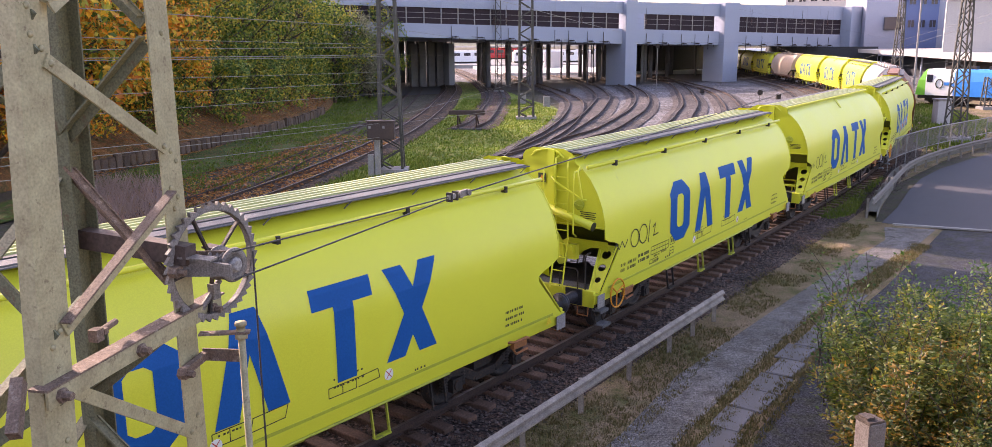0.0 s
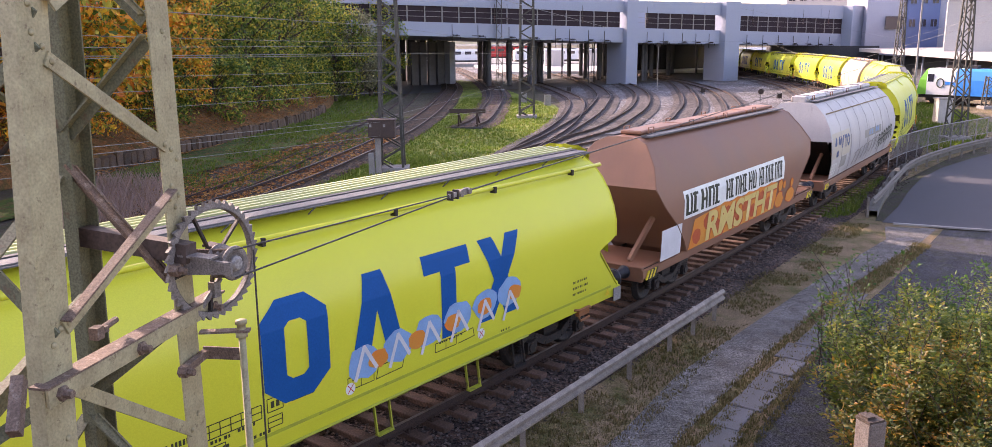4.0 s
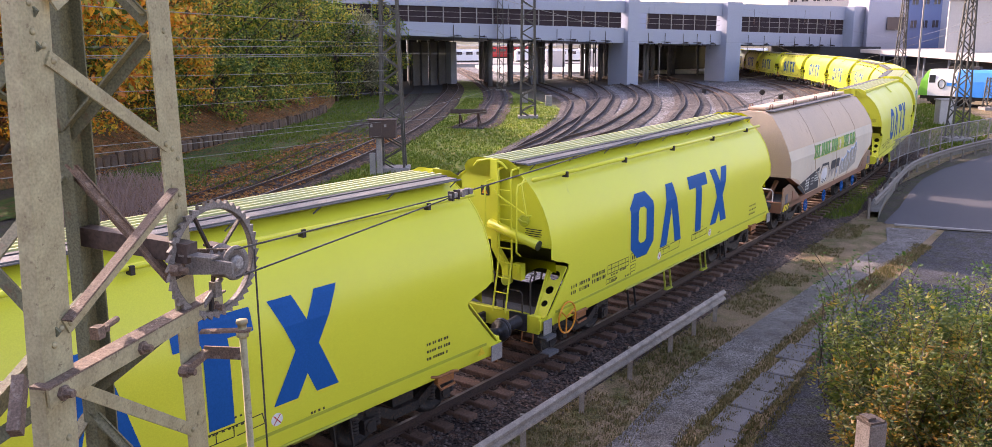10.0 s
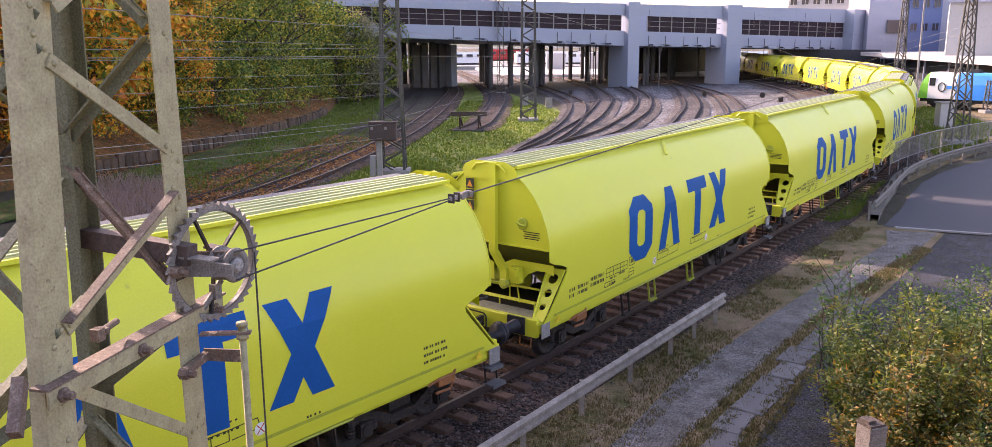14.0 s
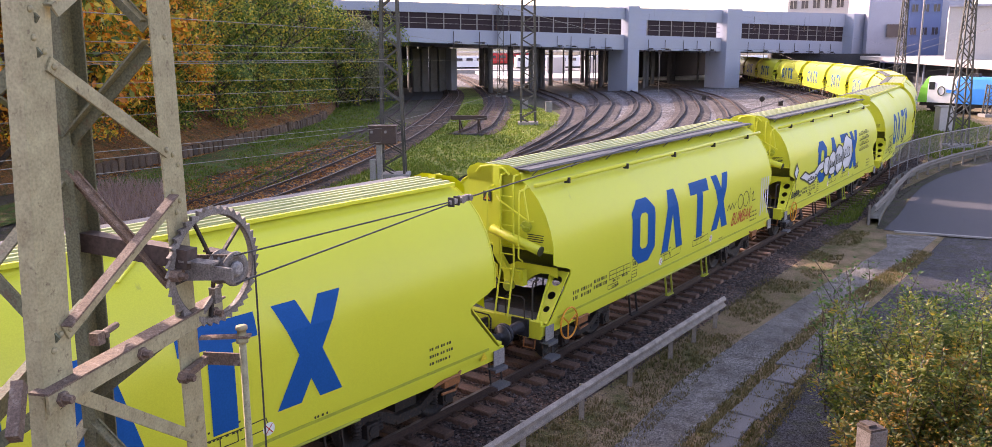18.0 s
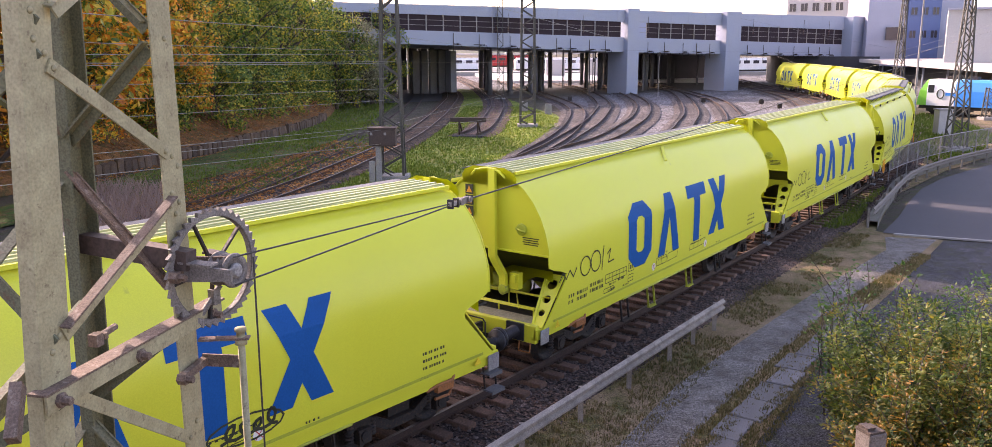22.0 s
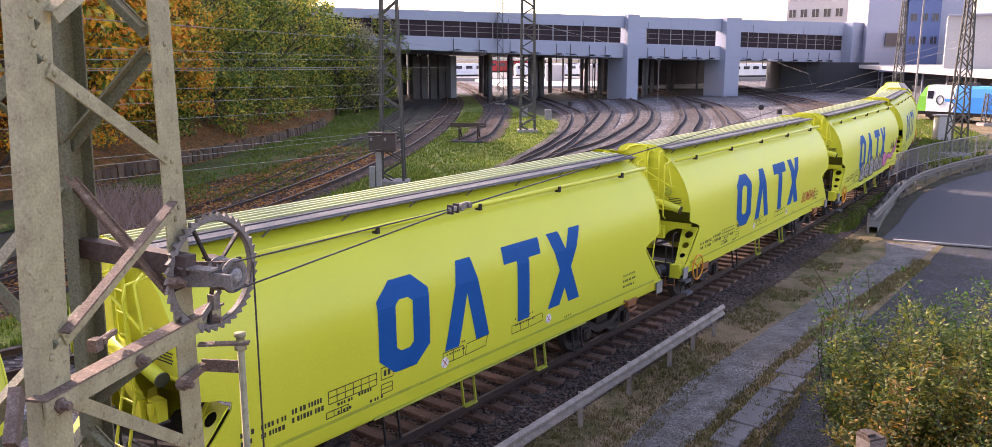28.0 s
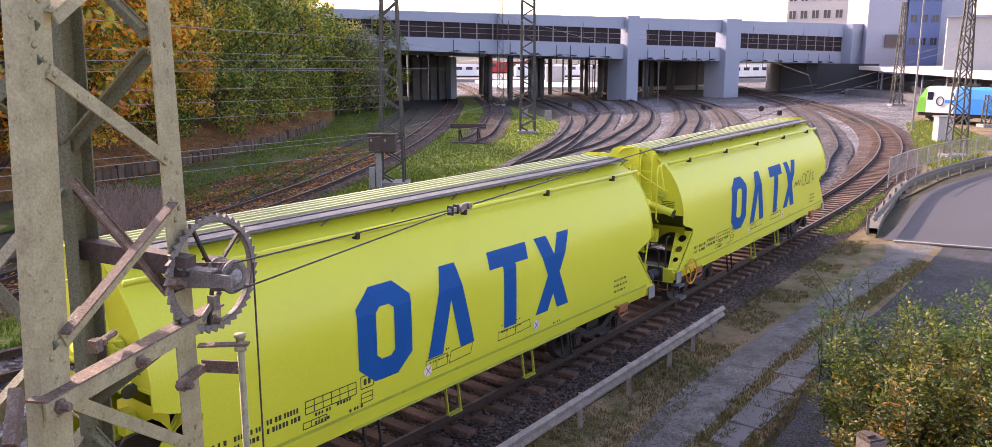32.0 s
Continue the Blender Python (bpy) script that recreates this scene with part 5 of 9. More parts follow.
# lacing on the seen face, alternating, riveted at its ends
zig = ((9.2, 8.75), (8.55, 8.1), (7.95, 7.5), (7.35, 6.88), (6.63, 6.14), (5.87, 5.42), (5.14, 4.47), (4.3, 3.7), (3.5, 2.9), (2.7, 2.0), (1.8, 1.0), (0.9, 0.1))
for k, (za, zb) in enumerate(zig):
    down = k % 2 == 0            # from the near leg down to the far one
    a = Vector((leg_x(down, za) + (0.05 if down else -0.05), -0.008, za))
    b = Vector((leg_x(not down, zb) + (-0.05 if down else 0.05), -0.008, zb))
    bm = bmesh.new()
    d = (b - a).normalized()
    u = d.cross(Vector((0, 1, 0))).normalized()
    if k in (4, 5, 6, 8, 10, 0, 2):
        hw = 0.040 if k == 5 else 0.034
        vs = [p + u * s * hw + Vector((0, t, 0)) for p in (a, b) for s, t in ((-1, -0.006), (1, -0.006), (1, 0.006), (-1, 0.006))]
        quads(bm, vs, ((3, 2, 1, 0), (4, 5, 6, 7), (0, 1, 5, 4), (1, 2, 6, 5), (2, 3, 7, 6), (3, 0, 4, 7)))
    else:
        beam(bm, a, b, 0.012, 0.072, up=(0, 1, 0.2))
        beam(bm, a + u * 0.03 + Vector((0, -0.03, 0)), b + u * 0.03 + Vector((0, -0.03, 0)), 0.012, 0.06, up=(0, 0.2, 1))
    part("lacing_bar", bm, MAST_PAINT, mast)
    if k == 5:
        bm = bmesh.new()
        up = u if u.z > 0 else -u
        beam(bm, a + up * 0.044 + Vector((0, -0.026, 0)), b + up * 0.044 + Vector((0, -0.026, 0)), 0.055, 0.010, up=up)
        part("lacing_flange", bm, MAST_RUST, mast, "rust-brown upper flange of the brace")
    for p in (a + d * 0.03, b - d * 0.03):
        rivet(p.x, p.y - 0.006, p.z, 0.016)
# angle lacing on the far face and the hidden faces
REAR = ((9.4, 8.85, 1), (8.65, 8.05, 0), (7.95, 7.45, 1), (7.30, 6.80, 0), (6.70, 6.19, 1), (6.00, 5.39, 0), (5.12, 4.66, 1), (4.5, 3.9, 0), (3.7, 3.1, 1), (2.9, 2.3, 0), (2.1, 1.4, 1), (1.2, 0.5, 0))
for k, (za, zb, s) in enumerate(REAR):
    bm = bmesh.new()
    a = Vector((leg_x(False, za) - 0.05, leg_y(not s, za) + (0.05 if s else -0.05), za))
    b = Vector((leg_x(False, zb) - 0.05, leg_y(s, zb) + (-0.05 if s else 0.05), zb))
    beam(bm, a, b, 0.075, 0.012, up=(1, 0, 0))
    beam(bm, a + Vector((-0.03, 0, 0.032)), b + Vector((-0.03, 0, 0.032)), 0.012, 0.06, up=(1, 0, 0))
    part("rear_lacing", bm, MAST_SHADED if k != 5 else MAST_RUST, mast)
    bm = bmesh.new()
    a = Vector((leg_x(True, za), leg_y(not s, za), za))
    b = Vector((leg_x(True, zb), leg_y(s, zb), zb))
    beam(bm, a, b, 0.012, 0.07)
    part("near_lacing", bm, MAST_SHADED, mast)
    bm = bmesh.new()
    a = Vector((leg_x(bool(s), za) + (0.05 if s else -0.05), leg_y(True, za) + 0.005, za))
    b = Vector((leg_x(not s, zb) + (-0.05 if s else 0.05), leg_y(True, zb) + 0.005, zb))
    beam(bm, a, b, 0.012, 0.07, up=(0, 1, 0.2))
    part("far_lacing", bm, MAST_SHADED, mast)
for z, dx in ((6.93, 0.02), (6.86, -0.03), (6.74, -0.02), (6.68, 0.04), (5.42, 0.03), (5.36, -0.02), (7.5, 0.0), (4.9, 0.03)):
    rivet(leg_x(True, z) + dx, 0.0, z, 0.016)
for z, dx in ((6.12, 0.0), (6.06, 0.045), (5.92, -0.03), (5.86, 0.03), (5.80, -0.01), (7.3, 0.0), (4.55, 0.02), (6.75, 0.02)):
    rivet(leg_x(False, z) + dx, 0.0, z, 0.016)

# cross bar of angle iron
bm = bmesh.new()
za = 5.16
beam(bm, (-0.24, -0.055, za), (1.22, -0.055, za + 0.01), 0.014, 0.085, up=(0, 0, 1))
part("cross_bar_front", bm, MAST_PAINT, mast)
bm = bmesh.new()
beam(bm, (-0.24, -0.012, za + 0.046), (1.26, -0.012, za + 0.056), 0.10, 0.012)
part("cross_bar_top", bm, MAST_RUST, mast, "rusty upper flange with lighter patches")
for x in (-0.16, 0.42, 1.12):
    bm = bmesh.new()
    lathe(bm, (x, -0.06, za), (x, -0.14, za), ((0, 0.036), (0.02, 0.036), (0.02, 0.022), (0.06, 0.020), (0.06, 0.012)), 6)
    part("bolt", bm, MAST_RUST, mast)
bm = bmesh.new()
beam(bm, (-0.30, 0.02, 5.28), (-0.45, -0.06, 5.10), 0.05, 0.08)
part("bar_end_clamp", bm, MAST_RUST, mast)
bm = bmesh.new()
beam(bm, (-0.2, 0.35, 5.0), (0.75, 0.5, 5.28), 0.05, 0.09)
part("rear_tie", bm, MAST_SHADED, mast)
bm = bmesh.new()
rod(bm, ((0.14, -0.02, 5.33), (0.46, 0.1, 5.29)), 0.018, 8)
box(bm, (0.16, -0.02, 5.33), (0.05, 0.05, 0.06))
box(bm, (0.23, 0.005, 5.325), (0.03, 0.06, 0.03))
part("shackle", bm, MAST_RUST, mast)

# axle arm from the far leg to the wheel
HUB = Vector((0.86, -0.375, 5.485))
bm = bmesh.new()
beam(bm, (FACE + 0.04, DEPTH, 5.60), (HUB.x + 0.02, -0.10, 5.55), 0.09, 0.11)
part("axle_arm", bm, BOX_BROWN, mast)
for dx, mt, y1 in ((0.02, CAST, -0.34), (0.27, BOX_BROWN, -0.22)):
    bm = bmesh.new()
    x, y0, z = HUB.x + dx, -0.04, 5.475
    quads(bm, [(x + sx, y, z + sz) for y, hh in ((y0, 0.052), (y1, 0.032)) for sx, sz in ((-0.012, -hh), (0.012, -hh), (0.012, hh), (-0.012, hh))],
          ((3, 2, 1, 0), (4, 5, 6, 7), (0, 1, 5, 4), (1, 2, 6, 5), (2, 3, 7, 6), (3, 0, 4, 7)))
    beam(bm, (x, y0, z + 0.066), (x, y1 + 0.10, z + 0.054), 0.085, 0.012)
    part("fork_plate", bm, mt, mast)
    bm = bmesh.new()
    e = -0.022 if dx < 0 else 0.022
    lathe(bm, (x, y1 + 0.045, z), (x + e * 1.6, y1 + 0.045, z), ((0, 0.036), (0.012, 0.034), (0.012, 0.022), (0.034, 0.018)), 6)
    part("fork_bolt", bm, MAST_RUST, mast)
for z, ln in ((5.47, 0.20), (4.88, 0.26)):
    bm = bmesh.new()
    beam(bm, (FACE - 0.13, -0.035, z), (FACE + 0.14, -0.035, z + 0.02), 0.04, 0.045)
    beam(bm, (FACE + 0.13, -0.02, z + 0.02), (FACE + 0.13, -0.02 - ln, z + 0.03), 0.014, 0.075)
    part("clamp", bm, MAST_RUST, mast)
    bm = bmesh.new()
    lathe(bm, (FACE - 0.12, -0.02, z), (FACE - 0.12, -0.11, z), ((0, 0.035), (0.05, 0.035), (0.05, 0.02), (0.09, 0.02)), 6)
    part("clamp_bolt", bm, MAST_RUST, mast)

# toothed wheel: its turn, place and size are fitted to the camera's view
wheel = new("tension_wheel")
wheel.parent = mast
wheel.matrix_basis = Matrix.Translation(HUB + Vector((0.255, 0.284, -0.035))) @ pose(0, 0, 0, 0, 0, -15)
wheel["label"] = "weathered grey cast wheel with a saw-toothed rim"
R_OUT, R_IN = 0.328, 0.305
bm = bmesh.new()
teeth = 40
for y in (0.0,):
    prof = []
    for k in range(teeth):
        a0, a1 = 2 * math.pi * k / teeth, 2 * math.pi * (k + 0.82) / teeth
        prof += [(R_OUT, a0), (R_OUT + 0.026, a1)]
    outer = [[bm.verts.new((r * math.cos(a), yy, r * math.sin(a))) for r, a in prof] for yy in (-0.012, 0.012)]
    inner = [[bm.verts.new((R_IN * math.cos(a), yy, R_IN * math.sin(a))) for r, a in prof] for yy in (-0.012, 0.012)]
    n = len(prof)
    for i in range(n):
        j = (i + 1) % n
        bm.faces.new((outer[0][i], outer[0][j], inner[0][j], inner[0][i]))
        bm.faces.new((outer[1][j], outer[1][i], inner[1][i], inner[1][j]))
        bm.faces.new((outer[0][j], outer[0][i], outer[1][i], outer[1][j]))
        bm.faces.new((inner[0][i], inner[0][j], inner[1][j], inner[1][i]))
part("toothed_rim", bm, CAST, wheel)
bm = bmesh.new()
lathe(bm, (0, -0.010, 0), (0, 0.03, 0), ((0.0, R_IN - 0.002), (0.0, R_IN + 0.008), (0.012, R_IN + 0.004), (0.026, R_IN + 0.004), (0.038, R_IN + 0.008), (0.038, R_IN - 0.003), (0.036, R_IN - 0.005), (0.002, R_IN - 0.005)), 40)
bmesh.ops.delete(bm, geom=[f for f in bm.faces if len(f.verts) > 4], context="FACES")
part("rope_groove", bm, CAST, wheel, smooth=40)
for k in range(5):
    a = 2 * math.pi * k / 5 + 0.75
    bm = bmesh.new()
    beam(bm, (0.06 * math.cos(a), 0, 0.06 * math.sin(a)), (R_IN * math.cos(a), 0, R_IN * math.sin(a)), 0.014, 0.022, up=(0, 1, 0))
    part("spoke", bm, STEEL_DARK, wheel)
bm = bmesh.new()
lathe(bm, (0, -0.17, 0), (0, 0.03, 0), ((0.012, 0.04), (0.012, 0.062), (0.0, 0.066), (0.0, 0.098), (0.012, 0.102), (0.018, 0.082), (0.034, 0.082), (0.042, 0.094), (0.05, 0.082), (0.07, 0.082), (0.078, 0.094), (0.086, 0.082), (0.11, 0.082), (0.118, 0.102), (0.13, 0.10), (0.13, 0.05), (0.18, 0.04)), 28)
part("rope_drum", bm, CAST, wheel, "ribbed rope drum", 40)
bm = bmesh.new()
lathe(bm, (0, -0.195, 0), (0, -0.165, 0), ((0, 0.03), (0.015, 0.045), (0.03, 0.045)), 12)
part("axle_cap", bm, GALV, wheel)
bm = bmesh.new()
rod(bm, ((0.02, -0.02, -0.11), (-0.05, 0.0, -0.20), (-0.11, 0.02, -0.27)), 0.018, 6)
box(bm, (-0.02, -0.01, -0.17), (0.05, 0.05, 0.09))
part("stop_pawl", bm, CAST, wheel)

# guide pipe for the weights
bm = bmesh.new()
rod(bm, ((FACE + 0.12, -0.28, FOOT_Z), (FACE + 0.12, -0.28, 5.07)), 0.021, 10)
lathe(bm, (FACE + 0.12, -0.28, 5.02), (FACE + 0.12, -0.28, 5.2), ((0, 0.036), (0.03, 0.036), (0.03, 0.026), (0.08, 0.026), (0.08, 0.036), (0.10, 0.034)), 8)
part("guide_pipe", bm, MAST_PAINT, mast, smooth=50)
bm = bmesh.new()
beam(bm, (FACE + 0.04, -0.06, 5.06), (FACE + 0.13, -0.33, 5.06), 0.06, 0.012)
part("pipe_bracket", bm, MAST_RUST, mast)

# ropes
start = MAST @ Vector((0.88, -0.42, 5.60))
hold = MAST @ (HUB + Vector((0.06, 0.04, 0.085)))
along = Vector((math.sin(radians(29.4)), math.cos(radians(29.4)), 0.0))
rope_a = tube_curve("stay_rope", [hold, start + along * 2.25 + Vector((0, 0, -0.06))], 0.0055, WIRE_DARK)
tagged(rope_a, "stranded steel rope from the wheel to the wire", "rope", "stay ropes")
rope_b = tube_curve("stay_rope", [hold + Vector((0.0, 0.0, -0.16)), start + along * 2.2 + Vector((0, 0, -0.065))], 0.0055, WIRE_DARK)
tagged(rope_b, "stranded steel rope from the wheel to the wire", "rope", "stay ropes")
q = start + along * 2.15 + Vector((0, 0, -0.06))
turn = thing("rope_clamp", "galvanised rope clamp and wedge joint in the stay rope", "rope clamp", at=Matrix.Translation(q) @ pose(0, 0, 0, 0, 0, 60.6))
bm = bmesh.new()
box(bm, (0.0, 0, 0), (0.12, 0.03, 0.035))
part("wedge_body", bm, GALV, turn)
for x in (-0.05, 0.03):
    bm = bmesh.new()
    box(bm, (x, 0, 0.0), (0.018, 0.05, 0.07))
    part("clip", bm, STEEL_DARK, turn)
bm = bmesh.new()
lathe(bm, (0.09, -0.025, 0.0), (0.09, 0.025, 0.0), ((0, 0.03), (0.05, 0.03)), 12)
box(bm, (0.15, 0, 0), (0.12, 0.022, 0.05))
lathe(bm, (0.2, -0.03, 0.0), (0.2, 0.03, 0.0), ((0, 0.025), (0.06, 0.025)), 12)
part("eye_joint", bm, CAST, turn)
far_end = start + along * 62 + Vector((0, 0, 0.3))
tagged(tube_curve("contact_wire", [q + along * 0.2, far_end], 0.0065, WIRE_DARK), "dark anchored contact wire running above the train", "wire", "overhead wires")
hang = MAST @ Vector((1.202, -0.30, 5.50))
tagged(tube_curve("weight_rope", [hang, Vector((hang.x, hang.y, 0.4))], 0.006, WIRE_DARK), "dark rope hanging from the wheel to the weights", "rope", "stay ropes")
weights = thing("tension_weights", "stack of round concrete tensioning weights at the mast's foot", "weight", at=pose(hang.x, hang.y, 0))
for k in range(5):
    bm = bmesh.new()
    lathe(bm, (0, 0, -0.4 + 0.17 * k), (0, 0, -0.24 + 0.17 * k), ((0, 0.16), (0.02, 0.18), (0.14, 0.18), (0.16, 0.16)), 16)
    part("disc", bm, CONCRETE, weights)

# overhead wires across the yard
SPANS = (
    ((-9.42, 20.00, 7.53), (-5.72, 46.00, 7.39)), ((-9.48, 20.00, 6.88), (-5.75, 46.00, 6.51)), ((-9.51, 20.00, 6.61), (-5.75, 46.00, 6.38)),
    ((-10.48, 22.00, 6.38), (-5.76, 46.00, 5.98)), ((-10.49, 22.00, 6.32), (-5.76, 46.00, 5.89)), ((-10.26, 24.00, 5.76), (-5.78, 46.00, 5.09)),
    ((-8.88, 24.00, 5.41), (-5.80, 46.00, 4.56)), ((-9.65, 20.00, 5.12), (-5.81, 46.00, 3.96)), ((-8.76, 18.00, 4.54), (-5.85, 46.00, 2.60)),
    ((-8.77, 18.00, 4.38), (-5.85, 46.00, 2.40)), ((-8.80, 18.00, 4.07), (-5.87, 46.00, 1.65)), ((-5.72, 46.00, 7.39), (4.33, 78.00, 5.87)),
    ((-5.76, 46.00, 5.98), (2.59, 77.00, 5.44)), ((-5.85, 46.00, 2.60), (2.49, 77.00, 3.11)), ((-4.90, 46.00, 2.40), (15.10, 95.00, 0.87)),
    ((-3.09, 30.00, 8.92), (13.87, 95.00, 7.38)), ((3.28, 60.00, 10.50), (15.94, 110.00, 11.75)), ((26.86, 100.00, 1.87), (38.88, 105.00, 3.06)),
    ((38.92, 105.00, 2.53), (35.21, 62.00, 7.78)), ((27.89, 100.00, 9.88), (55.05, 119.00, 6.25)), ((22.06, 95.00, 1.42), (45.33, 80.00, 4.78)),
    ((30.84, 92.00, 1.38), (36.80, 100.00, 2.37)), ((36.80, 100.00, 2.37), (36.08, 100.00, 4.32)), ((36.08, 100.00, 4.32), (34.10, 110.00, 6.14)),
    ((18.29, 125.00, 6.25), (55.09, 119.00, 5.82)), ((55.07, 119.00, 6.08), (39.69, 70.00, 8.41)),
)
for k, (a, b) in enumerate(SPANS):
    back = Vector(a) + (Vector(a) - Vector(b)) * (0.9 if k < 11 else 0.0)
    wire(back, b, 0.05, 0.013 if k in (0, 3, 4, 15) else 0.009, mat=WIRE, n=10)

# insulator strings and arms under the bridge
def insulator(p, n, r=0.14, step=0.22):
    ins = thing("insulator", "brown ribbed insulator string on an overhead arm", "insulator", "insulators", at=Matrix.Translation(p))
    for k in range(n):
        bm = bmesh.new()
        lathe(bm, (0, 0, -k * step), (0, 0, -k * step - 0.16), ((0, 0.04), (0.03, r), (0.08, r * 0.9), (0.16, 0.04)), 10)
        part("shed", bm, CERAMIC, ins)
    bm = bmesh.new()
    rod(bm, ((0, 0, 1.6), (0, 0, -n * step)), 0.03, 6)
    part("hanger", bm, MAST_FAR, ins)
    return ins


u_dir = Vector((0.8367, 0.5476, 0))
base = Vector((19.4, 131.3, 0))
for u in (-24, -22, -9, 3.5, 27, 40, 47):
    insulator(base + u_dir * u + Vector((0.7, -1.0, 9.6)), 4)

# ---- the electric locomotive on the right ----
loco = thing("electric_locomotive", "green, white and blue electric locomotive standing on a siding", "locomotive", at=pose(50.7, 83.9, -0.15, 0, 0, -52))
GREEN_PAINT = material("bright_green_paint", (0.16, 0.52, 0.06), 0.4, scale=1, amount=0.3, bump=0.0)
SKY_BLUE = material("azure_paint", (0.02, 0.25, 0.72), 0.4, scale=1, amount=0.3, bump=0.0)
for x0, x1, mat, lab in ((-9.0, -8.0, GREEN_PAINT, "green cab end"), (-8.0, -5.2, WHITE_TRAIN, "white side section"), (-5.2, 9.0, SKY_BLUE, "blue side section")):
    bm = bmesh.new()
    prof = ((-1.45, 0.9), (1.45, 0.9), (1.48, 2.4), (1.3, 3.3), (0.95, 3.55), (-0.95, 3.55), (-1.3, 3.3), (-1.48, 2.4))
    va = [bm.verts.new((x0 + (0.9 * max(0, z - 1.9) / 1.7 if x0 == -9.0 else 0), y, z)) for y, z in prof]
    vb = [bm.verts.new((x1 - (0.9 * max(0, z - 1.9) / 1.7 if x1 == 9.0 else 0), y, z)) for y, z in prof]
    for i in range(8):
        bm.faces.new((va[i], va[(i + 1) % 8], vb[(i + 1) % 8], vb[i]))
    bm.faces.new(va[::-1])
    bm.faces.new(vb)
    bmesh.ops.recalc_face_normals(bm, faces=bm.faces[:])
    part("body_section", bm, mat, loco, lab)
for x in (-7.6, 0.4, 7.6):
    bm = bmesh.new()
    box(bm, (x, -1.45, 2.6), (0.6, 0.1, 0.8))
    part("cab_window", bm, DARK_GLASS, loco)
bm = bmesh.new()
rod(bm, [(-6.6 + 0.35 * math.cos(2 * math.pi * k / 14), -1.5, 2.1 + 0.45 * math.sin(2 * math.pi * k / 14)) for k in range(15)], 0.05, 6)
part("emblem", bm, BLACK_INK, loco, "dark looped emblem")
bm = bmesh.new()
box(bm, (-5.6, -1.5, 2.1), (1.0, 0.03, 0.3))
part("mark_bar", bm, SKY_BLUE, loco)
bm = bmesh.new()
box(bm, (0, 0, 0.75), (17.6, 2.6, 0.4))
part("frame", bm, STEEL_DARK, loco)
for x in (-6.2, 6.2):
    bm = bmesh.new()
    box(bm, (x, 0, 0.55), (3.8, 2.3, 0.5))
    for dx in (-1.3, 1.3):
        for sy in (-1, 1):
            lathe(bm, (x + dx, sy * 0.7, 0.58), (x + dx, sy * 0.85, 0.58), ((0, 0.58), (0.12, 0.56)), 18)
    part("bogie", bm, STEEL_DARK, loco)
for x in (-5.5, 5.5):
    bm = bmesh.new()
    rod(bm, ((x - 1.2, 0, 3.6), (x + 0.6, 0, 3.95), (x - 0.8, 0, 4.2)), 0.04, 5)
    beam(bm, (x - 0.8, -0.9, 4.2), (x - 0.8, 0.9, 4.2), 0.3, 0.05)
    part("pantograph", bm, STEEL_DARK, loco)
bm = bmesh.new()
for k in range(7):
    box(bm, (-6 + 2.0 * k, -0.3 + 0.2 * (k % 3), 3.7), (0.9, 0.7, 0.35))
part("roof_gear", bm, STEEL_DARK, loco)
siding = spline(((46.0, 91.0), (52.5, 82.4), (60.0, 72.0)), 0.7)
strack = thing("yard_track", "siding under the standing locomotive", "railway track", "yard tracks", "structure")
rails([p + Vector((0, 0, -0.15)) for p in siding], strack)

# ---- unseen deck assumed under the viewer, its dark top cutting bounce light ----
deck = thing("road_overbridge", "concrete bridge deck over the line on which the viewer stands", "bridge", "", "structure")
bm = bmesh.new()
box(bm, (-4, -6.2, 4.75), (60, 11.4, 0.7))
part("deck", bm, ASPHALT, deck, "dark asphalt carriageway")
bm = bmesh.new()
box(bm, (-4, -0.75, 5.3), (60, 0.3, 0.7))
part("parapet", bm, CONCRETE, deck)
for x in (-26.0, 6.5):
    bm = bmesh.new()
    box(bm, (x, -6.2, 2.0), (1.2, 9.0, 4.9))
    part("abutment", bm, CONCRETE, deck)

# ---- unseen house-like row, added behind the viewer to hold back sky light ----
BLOCKER_WALL = material("blocker_brown", (0.17, 0.12, 0.095), 0.9, dark=(0.11, 0.08, 0.065), scale=0.4, amount=0.7, grain=12, bump=0.2)
rear = thing("brick_house_row", "unseen brown house-like row added to hold back sky light", "building")
facade(rear, (4, -20), (-85, -20), -0.4, 7.0, BLOCKER_WALL, 12, (1.2, 4.2), 16)
bm = bmesh.new()
quads(bm, ((4.5, -19.6, 7), (4.5, -26, 10), (4.5, -32.4, 7), (-85.5, -19.6, 7), (-85.5, -26, 10), (-85.5, -32.4, 7)), ((0, 1, 4, 3), (1, 2, 5, 4), (0, 2, 1), (3, 4, 5), (0, 3, 5, 2)))
part("roof", bm, DARK_STONE, rear)

# ---- the grain train ----
LEN = 14.85          # over the buffers
HALF = LEN / 2
BEAM_X = HALF - 0.62  # the headstock's face
# half cross-section of the body: (sideways, up)
SECTION = ((0.0, 4.21), (0.21, 4.19), (0.54, 4.10), (0.83, 3.915), (1.066, 3.66), (1.246, 3.37), (1.373, 3.05), (1.45, 2.72), (1.458, 2.42),
           (1.462, 1.90), (1.458, 1.50), (1.445, 1.12))


def side_at(z, section=SECTION):
    zs = [p[1] for p in section][::-1]
    ys = [p[0] for p in section][::-1]
    return float(np.interp(z, zs, ys))


